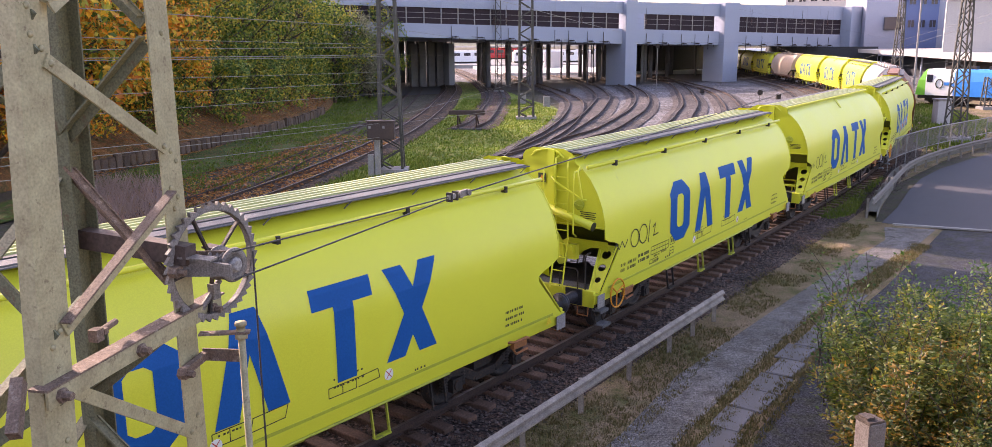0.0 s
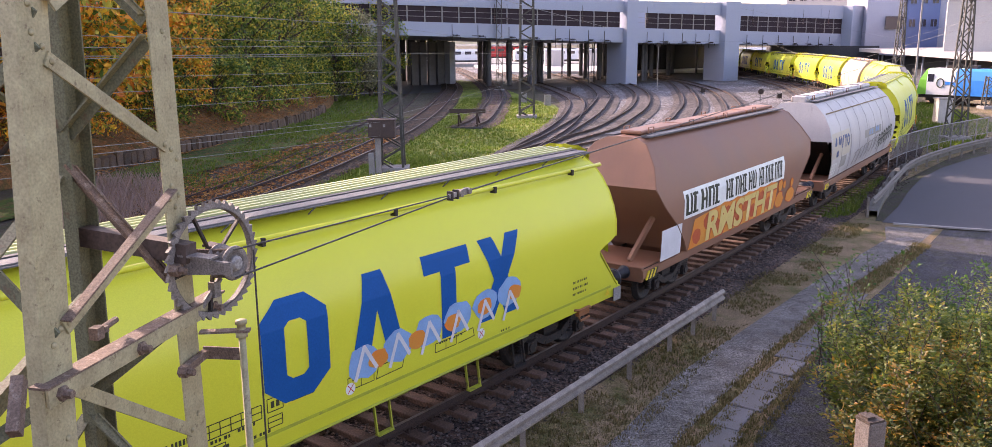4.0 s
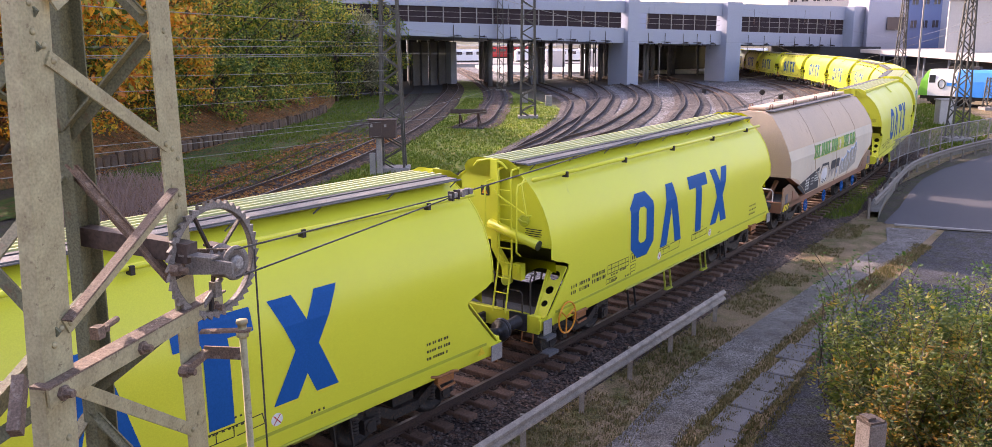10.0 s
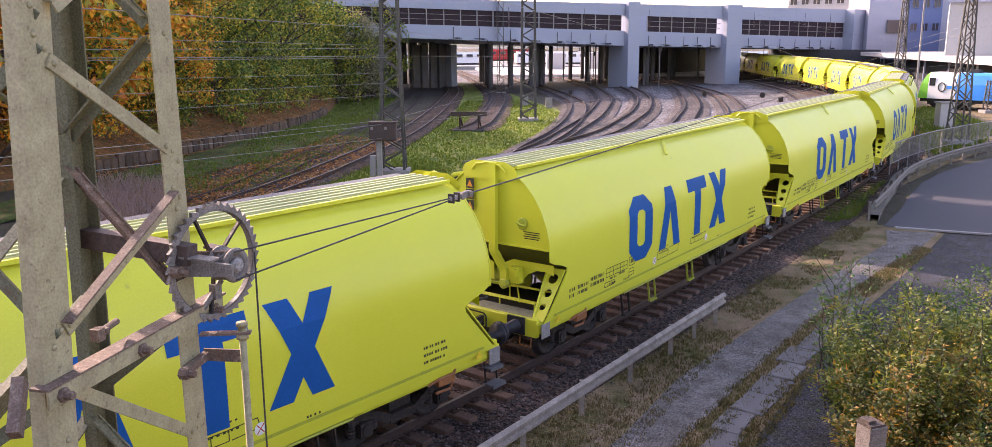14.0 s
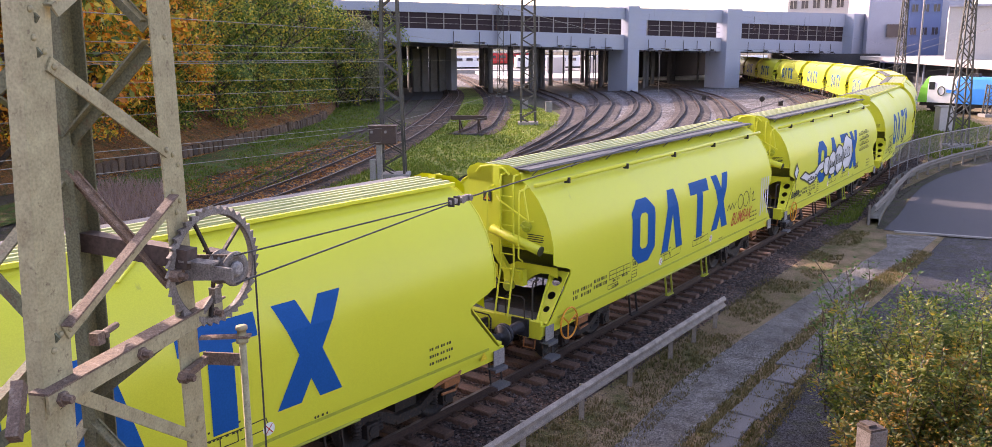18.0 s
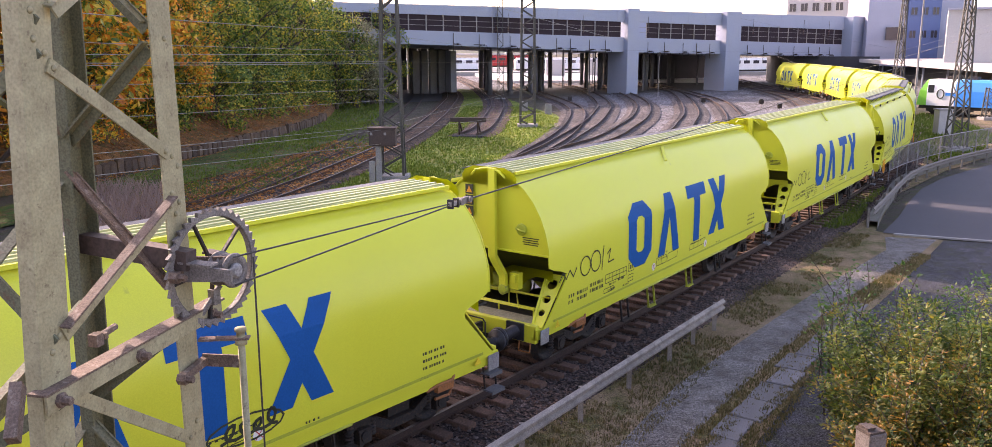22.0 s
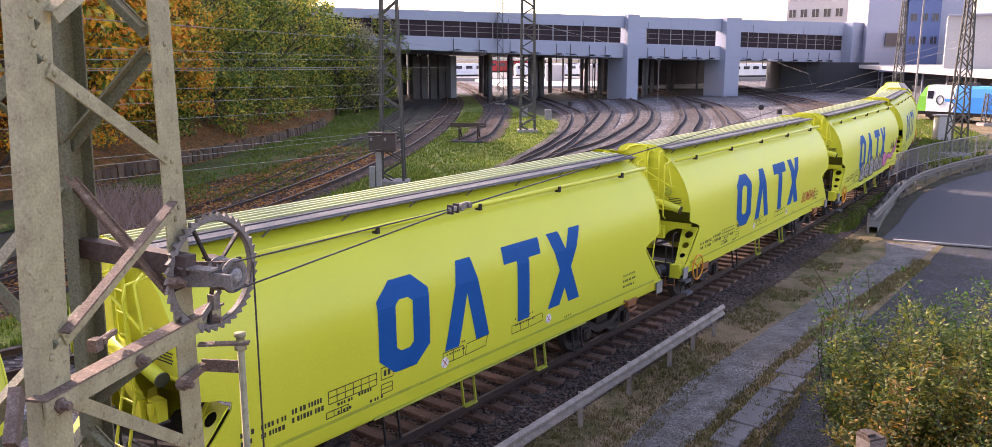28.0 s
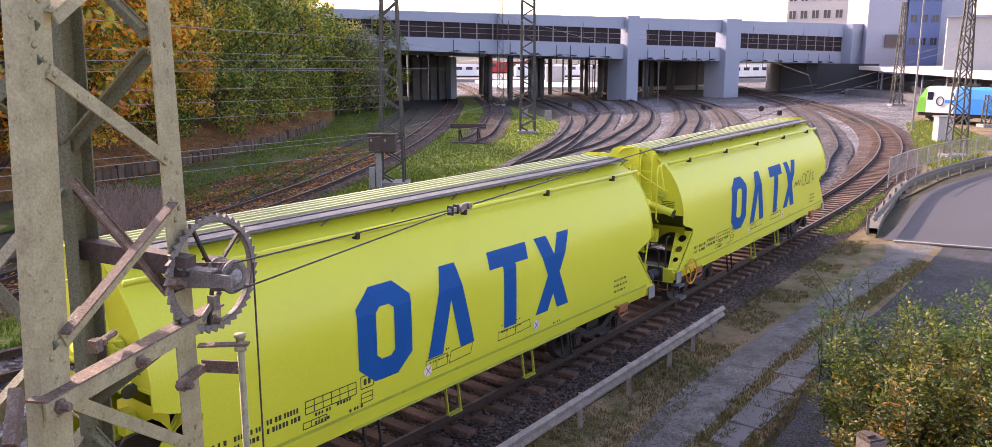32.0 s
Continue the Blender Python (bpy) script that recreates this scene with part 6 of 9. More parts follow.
def decal(bm, outline, off=0.006, section=SECTION, side=-1, step=0.16):
    """A patch (x, z) laid on the bowed side of a wagon."""
    f = bm.faces.new([bm.verts.new((x, 0, z)) for x, z in outline])
    geom = [f, *f.verts, *f.edges]
    zs = [p[1] for p in outline]
    fs = [f]
    z = math.floor(min(zs) / step) * step + step
    while z < max(zs):
        g = [*{v for q in fs for v in q.verts}, *{e for q in fs for e in q.edges}, *fs]
        r = bmesh.ops.bisect_plane(bm, geom=g, plane_co=(0, 0, z), plane_no=(0, 0, 1))
        fs = [q for q in r["geom"] if isinstance(q, bmesh.types.BMFace)]
        z += step
    done = set()
    for q in fs:
        for v in q.verts:
            if v not in done:
                v.co.y = side * (side_at(v.co.z, section) + off)
                done.add(v)
    for q in fs:
        q.normal_update()
        if q.normal.y * side < 0:
            q.normal_flip()


def bar_of(x0, x1, z0, z1, lean=0.0):
    return ((x0, z0), (x1, z0), (x1 + lean, z1), (x0 + lean, z1))


def four_marks(bm, sx, which):
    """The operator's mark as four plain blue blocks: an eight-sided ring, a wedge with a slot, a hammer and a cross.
    sx: +1 or -1, the way in which it reads along the wagon."""
    z0, z1 = 1.60, 3.13
    h = z1 - z0

    def put(pts):
        decal(bm, [(sx * x, z0 + z * h) for x, z in pts], 0.006)
    if which == 0:
        a, b, c, d = -3.08, -2.74, -2.22, -1.88
        outer = ((a, 0.18), (b, 0.0), (c, 0.0), (d, 0.18), (d, 0.82), (c, 1.0), (b, 1.0), (a, 0.82))
        inner = ((-2.68, 0.27), (-2.58, 0.22), (-2.38, 0.22), (-2.28, 0.27), (-2.28, 0.73), (-2.38, 0.78), (-2.58, 0.78), (-2.68, 0.73))
        for i in range(8):
            j = (i + 1) % 8
            put((outer[i], outer[j], inner[j], inner[i]))
    if which == 1:
        put(((-1.50, 0.0), (-1.12, 0.0), (-0.88, 0.60), (-0.88, 1.0), (-1.08, 1.0)))
        put(((-0.26, 0.0), (-0.64, 0.0), (-0.88, 0.60), (-0.88, 1.0), (-0.68, 1.0)))
    if which == 2:
        put(((0.23, 0.79), (1.43, 0.79), (1.43, 1.0), (0.23, 1.0)))
        put(((0.63, 0.0), (1.02, 0.0), (1.02, 0.79), (0.63, 0.79)))
    if which == 3:
        put(((1.66, 0.0), (2.08, 0.0), (2.96, 1.0), (2.54, 1.0)))
        put(((1.72, 1.0), (2.14, 1.0), (2.317, 0.747), (2.083, 0.481)))
        put(((2.503, 0.481), (2.269, 0.215), (2.42, 0.0), (2.84, 0.0)))


def shell(bm, section, x0, x1, nx=8):
    """The bowed skin of a wagon from x0 to x1, both sides."""
    full = [(-y, z) for y, z in section[::-1]] + [(y, z) for y, z in section[1:]]
    rows = [[bm.verts.new((x0 + (x1 - x0) * i / nx, y, z)) for y, z in full] for i in range(nx + 1)]
    for a, b in zip(rows, rows[1:]):
        for j in range(len(full) - 1):
            bm.faces.new((a[j], a[j + 1], b[j + 1], b[j]))
    return rows


def wheelset(parent, x):
    """Two wheels on one axle, about the axle's centre."""
    bm = bmesh.new()
    for side in (-1, 1):
        lathe(bm, (0, side * 0.67, 0), (0, side * 0.80, 0), ((0, 0.10), (0, 0.49), (0.03, 0.49), (0.035, 0.46), (0.13, 0.455), (0.13, 0.38), (0.08, 0.36), (0.08, 0.16), (0.13, 0.13), (0.13, 0.05)), 20)
    rod(bm, ((0, -1.0, 0), (0, 1.0, 0)), 0.08, 8)
    return part("wheelset", bm, STEEL_DARK, parent, smooth=40, at=pose(x, 0, 0.46))


def bogie(parent, x):
    b = thing("bogie", "", "")
    b.parent = parent
    b.matrix_basis = pose(x, 0, 0)
    for side in (-1, 1):
        bm = bmesh.new()
        y = side * 1.02
        pts = ((-1.2, 0.62), (-0.95, 0.72), (-0.55, 0.56), (-0.3, 0.42), (0.3, 0.42), (0.55, 0.56), (0.95, 0.72), (1.2, 0.62))
        for p, q in zip(pts, pts[1:]):
            beam(bm, (p[0], y, p[1]), (q[0], y, q[1]), 0.12, 0.16)
        part("side_frame", bm, STEEL_DARK, b)
        for ax in (-0.9, 0.9):
            bm = bmesh.new()
            box(bm, (ax, side * 1.06, 0.47), (0.26, 0.2, 0.26))
            lathe(bm, (ax, side * 1.15, 0.47), (ax, side * 1.2, 0.47), ((0, 0.11), (0.04, 0.1)), 12)
            part("axle_box", bm, STEEL_DARK, b)
            for sx in (-0.24, 0.24):
                bm = bmesh.new()
                for k in range(5):
                    lathe(bm, (ax + sx, y, 0.38 + 0.06 * k), (ax + sx, y, 0.5 + 0.06 * k), ((0, 0.07), (0.025, 0.09), (0.05, 0.07)), 10)
                part("coil_spring", bm, STEEL_DARK, b, smooth=50)
    for ax in (-0.9, 0.9):
        wheelset(b, ax)
    bm = bmesh.new()
    box(bm, (0, 0, 0.62), (0.5, 2.0, 0.2))
    part("bolster", bm, STEEL_DARK, b)
    return b


def running_gear(w, beam_x, mat, pivots):
    """Sole bars, headstocks, buffers and couplings under a wagon."""
    for side in (-1, 1):
        bm = bmesh.new()
        box(bm, (0, side * 1.36, 1.04), (2 * beam_x, 0.08, 0.2))
        box(bm, (0, side * 1.32, 0.94), (2 * beam_x, 0.16, 0.03))
        part("sole_bar", bm, mat, w)
    for e in (-1, 1):
        bm = bmesh.new()
        box(bm, (e * (beam_x - 0.06), 0, 1.03), (0.12, 2.72, 0.38))
        bmesh.ops.bevel(bm, geom=bm.edges[:], offset=0.015, segments=1, affect="EDGES")
        part("headstock", bm, mat, w)
        for side in (-1, 1):
            bm = bmesh.new()
            x = e * beam_x
            lathe(bm, (x, side * 0.875, 1.05), (x + e * 1.0, side * 0.875, 1.05),
                  ((0, 0.17), (0.03, 0.17), (0.03, 0.13), (0.36, 0.115), (0.36, 0.09), (0.56, 0.09), (0.56, 0.22), (0.6, 0.225), (0.62, 0.19)), 16)
            part("buffer", bm, BUFFER_STEEL, w, "black greased buffer", 35)
        bm = bmesh.new()
        box(bm, (e * (beam_x + 0.12), 0, 1.02), (0.24, 0.07, 0.14))
        lathe(bm, (e * (beam_x + 0.2), -0.16, 0.98), (e * (beam_x + 0.2), 0.16, 0.98), ((0, 0.05), (0.32, 0.05)), 10)
        rod(bm, ((e * (beam_x + 0.22), 0.05, 0.98), (e * (beam_x + 0.4), 0.05, 0.86), (e * (beam_x + 0.6), 0.04, 0.92)), 0.03)
        rod(bm, ((e * (beam_x + 0.22), -0.05, 0.98), (e * (beam_x + 0.4), -0.05, 0.86), (e * (beam_x + 0.6), -0.04, 0.92)), 0.03)
        part("coupling", bm, STEEL_DARK, w, "oily screw coupling")
        bm = bmesh.new()
        rod(bm, ((e * beam_x, 0.5, 1.0), (e * (beam_x + 0.3), 0.45, 0.65), (e * (beam_x + 0.55), 0.4, 0.75)), 0.022)
        part("air_hose", bm, STEEL_DARK, w)
    for x in pivots:
        bogie(w, x)


def lime_wagon(name="grain_wagon"):
    """A lime grain hopper. Its end at -x carries ladder, platform and hand brake; its side at -y the roof walk."""
    w = thing(name, "lime-green grain hopper wagon with large blue marks, rolling", "freight wagon", "lime grain wagons")
    IN = 0.32            # how far the end plates stand back from the headstocks
    PLATE_Z = 2.60       # the end plate's lower edge
    top_x = BEAM_X - IN
    upper = [p for p in SECTION if p[1] > 2.4] + [(side_at(2.36), 2.36)]
    # upper body with its end plates
    bm = bmesh.new()
    rows = shell(bm, upper, -top_x, top_x, 6)
    for ring, flip in ((rows[0], True), (rows[-1], False)):
        x = ring[0].co.x
        e = 1 if x > 0 else -1
        inner = [bm.verts.new((x - e * 0.03, v.co.y * 0.985, max(PLATE_Z, 2.36 + (v.co.z - 2.36) * 0.985))) for v in ring]
        for i in range(len(ring) - 1):
            f = (ring[i], inner[i], inner[i + 1], ring[i + 1])
            bm.faces.new(f if flip else f[::-1])
        bm.faces.new(inner if not flip else inner[::-1])
    bmesh.ops.recalc_face_normals(bm, faces=bm.faces[:])
    part("body", bm, LIME, w, smooth=38)
    # lower side sheets: drawn in below the end plate, then sloping out to the headstock
    for side in (-1, 1):
        bm = bmesh.new()
        zs = (2.36, 2.28, 2.20, 2.12, 2.02, 1.9, 1.7, 1.5, 1.3, 1.12)
        ins = (IN + 0.03, IN + 0.20, IN + 0.50, IN + 0.68, IN + 0.66, 0.88, 0.70, 0.52, 0.34, 0.16)
        layers = []
        for off in (0.0, 0.03):
            rows = []
            for z, i in zip(zs, ins):
                y = side * (side_at(z) - off)
                xe = BEAM_X - i
                rows.append([bm.verts.new((x, y, z)) for x in (-xe, -xe * 0.5, 0, xe * 0.5, xe)])
            layers.append(rows)
            for ra, rb in zip(rows, rows[1:]):
                for j in range(4):
                    bm.faces.new((ra[j], ra[j + 1], rb[j + 1], rb[j]))
        for j in (0, 4):
            for ra, rb, rc, rd in zip(layers[0], layers[0][1:], layers[1], layers[1][1:]):
                bm.faces.new((ra[j], rb[j], rd[j], rc[j]))
        for j in range(4):
            bm.faces.new((layers[0][-1][j], layers[0][-1][j + 1], layers[1][-1][j + 1], layers[1][-1][j]))
            bm.faces.new((layers[0][0][j], layers[0][0][j + 1], layers[1][0][j + 1], layers[1][0][j]))
        bmesh.ops.recalc_face_normals(bm, faces=bm.faces[:])
        part("side_sheet", bm, LIME, w, smooth=38)
        # rolled lip that runs along the bottom of the side
        bm = bmesh.new()
        beam(bm, (-BEAM_X + 0.5, side * 1.44, 1.22), (BEAM_X - 0.5, side * 1.44, 1.22), 0.04, 0.05)
        part("bottom_lip", bm, LIME_DULL, w)
        # leaning end brackets with three round holes
        for e in (-1, 1):
            bm = bmesh.new()
            a = Vector((e * (BEAM_X - IN - 0.62), side * 1.44, 2.08))
            b = Vector((e * (BEAM_X - 0.14), side * 1.42, 1.17))
            inw = Vector((0, -side, 0))
            outer = (a, a + inw * 0.40, b + inw * 0.22, b)
            d = (b - a)
            holes = [(a + d * t + inw * (0.20 - 0.06 * t), r) for t, r in ((0.20, 0.115), (0.48, 0.095), (0.74, 0.075))]
            vo = [bm.verts.new(p) for p in outer]
            eds = [bm.edges.new((vo[i], vo[(i + 1) % 4])) for i in range(4)]
            dn, wn2 = d.normalized(), inw
            for c, r in holes:
                hv = [bm.verts.new(c + dn * math.cos(q) * r + wn2 * math.sin(q) * r) for q in (2 * math.pi * k / 14 for k in range(14))]
                eds += [bm.edges.new((hv[k], hv[(k + 1) % 14])) for k in range(14)]
            bmesh.ops.triangle_fill(bm, use_beauty=True, edges=eds)
            bmesh.ops.solidify(bm, geom=bm.faces[:], thickness=0.025)
            part("end_bracket", bm, LIME, w)
            bm = bmesh.new()
            beam(bm, a + inw * 0.41, b + inw * 0.23, 0.05, 0.06)
            part("bracket_flange", bm, LIME, w)
    # hopper slopes and well floor, coloured dark for the shade under the ends
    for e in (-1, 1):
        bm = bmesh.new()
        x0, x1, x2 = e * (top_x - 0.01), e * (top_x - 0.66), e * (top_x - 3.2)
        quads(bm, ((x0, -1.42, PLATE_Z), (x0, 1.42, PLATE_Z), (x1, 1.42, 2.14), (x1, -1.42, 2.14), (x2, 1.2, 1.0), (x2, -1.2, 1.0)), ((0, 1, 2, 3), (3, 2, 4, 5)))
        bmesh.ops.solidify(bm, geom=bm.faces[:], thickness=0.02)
        part("hopper_slope", bm, LIME_SHADED, w)
        bm = bmesh.new()
        box(bm, (e * (BEAM_X - 1.35), 0, 1.16), (1.5, 2.5, 0.03))
        part("well_floor", bm, STEEL_DARK, w)
        bm = bmesh.new()
        box(bm, (e * (BEAM_X - 0.33), 0, 1.17), (0.56, 2.5, 0.03))
        part("end_deck", bm, GRATING if e < 0 else CONCRETE_DECK, w, "steel grating platform" if e < 0 else "beige end deck")
        # arched gussets below the end plate, crest plate, flat duct with its outlet
        for sd in (-1, 1):
            bm = bmesh.new()
            arc = [(0.10, 2.10), (0.40, 2.24), (1.40, 2.24), (1.41, 2.02), (1.18, 2.08), (0.98, 2.07), (0.78, 1.97), (0.62, 1.80), (0.10, 1.72)]
            bm.faces.new([bm.verts.new((e * (top_x - 0.24), sd * y, z)) for y, z in arc])
            bmesh.ops.solidify(bm, geom=bm.faces[:], thickness=0.03)
            part("end_gusset", bm, LIME, w)
        bm = bmesh.new()
        x = e * (top_x + 0.05)
        crest = [(-0.66, 3.94), (0.66, 3.94), (0.70, 4.10), (0.62, 4.22), (0.40, 4.31), (-0.40, 4.31), (-0.62, 4.22), (-0.70, 4.10)]
        bm.faces.new([bm.verts.new((x, y, z)) for y, z in crest])
        bmesh.ops.solidify(bm, geom=bm.faces[:], thickness=0.035)
        part("crest_plate", bm, LIME, w)
        bm = bmesh.new()
        rod(bm, ((x + e * 0.03, -0.42, 4.12), (x + e * 0.05, -0.30, 4.24), (x + e * 0.05, 0.0, 4.30), (x + e * 0.05, 0.30, 4.24), (x + e * 0.03, 0.42, 4.12)), 0.025, 6)
        part("lifting_bow", bm, LIME, w)
        y = 0.12 * e
        bm = bmesh.new()
        box(bm, (x + e * 0.03, y, 3.36), (0.10, 0.17, 1.86))
        beam(bm, (x + e * 0.03, y, 2.46), (x - e * 0.06, y + e * 0.20, 2.06), 0.16, 0.10, up=(1, 0, 0))
        beam(bm, (x - e * 0.06, y + e * 0.20, 2.10), (x - e * 0.06, y + e * 0.22, 1.78), 0.16, 0.10, up=(1, 0, 0))
        part("end_duct", bm, LIME, w)
        bm = bmesh.new()
        lathe(bm, (x - e * 0.14, y + e * 0.22, 1.76), (x + e * 0.02, y + e * 0.22, 1.76), ((0, 0.11), (0.14, 0.11), (0.15, 0.08)), 14)
        part("duct_outlet", bm, LIME_DULL, w, smooth=40)
        bm = bmesh.new()
        box(bm, (x - e * 0.16, y + e * 0.46, 1.96), (0.16, 0.22, 0.34))
        box(bm, (x - e * 0.06, y + e * 0.46, 2.02), (0.05, 0.10, 0.16))
        part("valve_box", bm, LIME, w)
        bm = bmesh.new()
        xp = e * (top_x - 0.01)
        lathe(bm, (xp - e * 0.01, e * 0.78, 3.08), (xp + e * 0.02, e * 0.78, 3.08), ((0, 0.13), (0.012, 0.13), (0.03, 0.10)), 14)
        rod(bm, ((xp + e * 0.04, e * 0.67, 3.10), (xp + e * 0.07, e * 0.78, 3.07), (xp + e * 0.04, e * 0.89, 3.05)), 0.022, 6)
        part("hatch_lock", bm, LIME_DULL, w)
        bm = bmesh.new()
        for k in range(4):
            box(bm, (e * (top_x - 0.024), e * 1.0, 2.92 - 0.045 * k), (0.006, 0.40 - 0.05 * (k % 2), 0.018))
        tagged(part("small_print", bm, BLACK_INK, w), kind="stuff")
        # rim bar round the end plate
        bm = bmesh.new()
        rim = [(-yy, zz) for yy, zz in upper[::-1]] + [(yy, zz) for yy, zz in upper[1:]]
        rod(bm, [(e * (top_x + 0.004), yy * 1.002, zz) for yy, zz in rim], 0.016, 5)
        part("end_rim", bm, LIME, w, smooth=50)
        bm = bmesh.new()
        beam(bm, (e * (top_x - 0.02), -1.43, PLATE_Z), (e * (top_x - 0.02), 1.43, PLATE_Z), 0.05, 0.035)
        part("plate_fold", bm, LIME, w)
        for sd in (-1, 1):
            bm = bmesh.new()
            box(bm, (e * (BEAM_X - 0.20), sd * 1.45, 0.98), (0.30, 0.02, 0.30))
            part("data_plate", bm, GALV, w, "bare metal plate on the corner")
            bm = bmesh.new()
            rod(bm, ((e * (BEAM_X + 0.02), sd * 1.25, 0.86), (e * (BEAM_X + 0.05), sd * 1.25, 0.66), (e * (BEAM_X + 0.05), sd * 0.98, 0.66), (e * (BEAM_X + 0.02), sd * 0.98, 0.86)), 0.016, 6)
            part("grab_handle", bm, RED_ORANGE, w, "rusty yellow grab handle")
            bm = bmesh.new()
            box(bm, (e * (BEAM_X + 0.015), sd * 0.875, 1.05), (0.05, 0.42, 0.36))
            part("buffer_plate", bm, BUFFER_STEEL, w)
    # roof: hatch strip, folded ribs
    bm = bmesh.new()
    beam(bm, (-top_x + 0.1, 0.06, 4.222), (top_x - 0.1, 0.06, 4.222), 0.84, 0.03)
    part("roof_hatch", bm, ROOF_PALE, w, "ribbed roof hatch paled for sky glare")
    for y, wd, h in ((-0.30, 0.05, 0.05), (-0.12, 0.05, 0.03), (0.06, 0.05, 0.03), (0.24, 0.05, 0.03), (0.42, 0.05, 0.05)):
        bm = bmesh.new()
        beam(bm, (-top_x + 0.1, y, 4.255 - 0.12 * y * y), (top_x - 0.1, y, 4.255 - 0.12 * y * y), wd, h)
        part("hatch_rib", bm, ROOF_PALE, w)
    bm = bmesh.new()
    beam(bm, (-top_x + 0.1, -0.41, 4.225), (top_x - 0.1, -0.41, 4.225), 0.11, 0.04)
    part("hatch_seal", bm, ROOF_STRIP, w)
    bm = bmesh.new()
    beam(bm, (-top_x + 0.15, -0.62, 4.215), (top_x - 0.15, -0.62, 4.215), 0.28, 0.03)
    part("roof_walk", bm, GRATING, w, "galvanised grating roof walk")
    bm = bmesh.new()
    rod(bm, ((-top_x + 0.1, -0.80, 4.20), (top_x - 0.1, -0.80, 4.20)), 0.014, 6)
    for i in range(9):
        x = -top_x + 0.3 + i * (2 * top_x - 0.6) / 8
        rod(bm, ((x, -0.72, 4.08), (x + 0.1, -0.80, 4.20)), 0.012, 5)
    part("walk_rail", bm, GRATING, w)
    bm = bmesh.new()
    rod(bm, ((-top_x, -1.0, 3.93), (top_x, -1.0, 3.93)), 0.045, 8)
    part("roof_pipe", bm, LIME, w, smooth=50)
    for i in range(5):
        x = -top_x + 1.2 + i * (2 * top_x - 2.4) / 4
        bm = bmesh.new()
        box(bm, (x, -1.02, 3.90), (0.06, 0.12, 0.12))
        part("pipe_clamp", bm, STEEL_DARK, w)
    bm = bmesh.new()
    beam(bm, (-0.3, 0.62, 4.12), (0.25, 1.0, 3.84), 0.07, 0.03)
    part("roof_bracket", bm, LIME, w)
    bm = bmesh.new()
    beam(bm, (-top_x + 0.1, 0.56, 4.20), (top_x - 0.1, 0.56, 4.20), 0.06, 0.06)
    part("roof_edge_rib", bm, LIME, w)
    # ladder end: ladder, guard hoops, platform rails, hand brake
    xe = -(top_x + 0.04)
    for y in (-0.62, -0.30):
        bm = bmesh.new()
        rod(bm, ((xe + 0.1, y, 4.15), (xe - 0.16, y, 4.12), (xe - 0.2, y, 3.9), (xe - 0.16, y, 2.3), (xe - 0.40, y, 1.2)), 0.022, 6)
        part("ladder_rail", bm, LIME, w)
    for i in range(9):
        z = 3.7 - i * 0.3
        x = xe - 0.17 if z > 2.3 else xe - 0.16 - 0.29 * (2.3 - z) / 1.1
        bm = bmesh.new()
        rod(bm, ((x, -0.62, z), (x, -0.30, z)), 0.014, 5)
        part("rung", bm, LIME, w)
    for y in (-0.86, -0.08):
        bm = bmesh.new()
        rod(bm, ((xe, y, 3.9), (xe - 0.3, y, 3.86), (xe - 0.34, y, 3.7), (xe - 0.34, y, 2.5), (xe - 0.2, y, 2.4)), 0.02, 6)
        part("guard_hoop", bm, LIME, w)
    bm = bmesh.new()
    lathe(bm, (xe - 0.14, -0.05, 2.98), (xe - 0.14, -1.25, 2.66), ((0, 0.10), (1.24, 0.10)), 14)
    part("hose_tube", bm, LIME, w, smooth=50)
    bm = bmesh.new()
    lathe(bm, (xe - 0.14, -1.25, 2.66), (xe - 0.14, -1.30, 2.647), ((0, 0.105), (0.02, 0.105), (0.025, 0.07)), 14)
    part("tube_cap", bm, BLACK_INK, w, "black tube mouth")
    bm = bmesh.new()
    rod(bm, ((xe - 0.02, -0.05, 3.72), (xe - 0.2, -0.3, 3.6), (xe - 0.2, -1.0, 3.25), (xe - 0.05, -1.02, 3.22)), 0.022, 6)
    rod(bm, ((xe - 0.05, -0.85, 3.95), (xe - 0.2, -0.88, 3.85), (xe - 0.2, -1.0, 3.25)), 0.022, 6)
    part("end_handrail", bm, LIME, w)
    xd = -BEAM_X + 0.06
    bm = bmesh.new()
    rod(bm, ((xe, 1.15, 2.02), (xd - 0.02, 1.15, 2.02), (xd, 1.08, 2.02), (xd, -0.16, 2.02), (xd, -0.24, 1.94), (xd, -0.24, 1.18)), 0.02, 6)
    part("platform_rail", bm, STEEL_DARK, w, "black platform railing")
    bm = bmesh.new()
    rod(bm, ((xd, 0.42, 1.18), (xd, 0.42, 2.02)), 0.018, 6)
    part("rail_post", bm, STEEL_DARK, w, "black railing post")
    bm = bmesh.new()
    rod(bm, ((xe, -1.12, 2.02), (xd + 0.06, -1.12, 2.02), (xd, -1.12, 1.95), (xd, -1.12, 1.18), (xd + 0.04, -1.20, 1.05)), 0.02, 6)
    part("platform_rail", bm, STEEL_DARK, w, "black platform railing")
    for y0, y1 in ((0.62, 1.10), (-0.95, -0.48)):
        bm = bmesh.new()
        rod(bm, ((xd - 0.04, y0, 0.98), (xd - 0.04, y0, 1.62), (xd - 0.04, y0 + 0.06, 1.68), (xd - 0.04, y1 - 0.06, 1.68), (xd - 0.04, y1, 1.62), (xd - 0.04, y1, 0.98)), 0.016, 6)
        part("grab_rail", bm, STEEL_DARK, w, "black grab rail on the headstock")
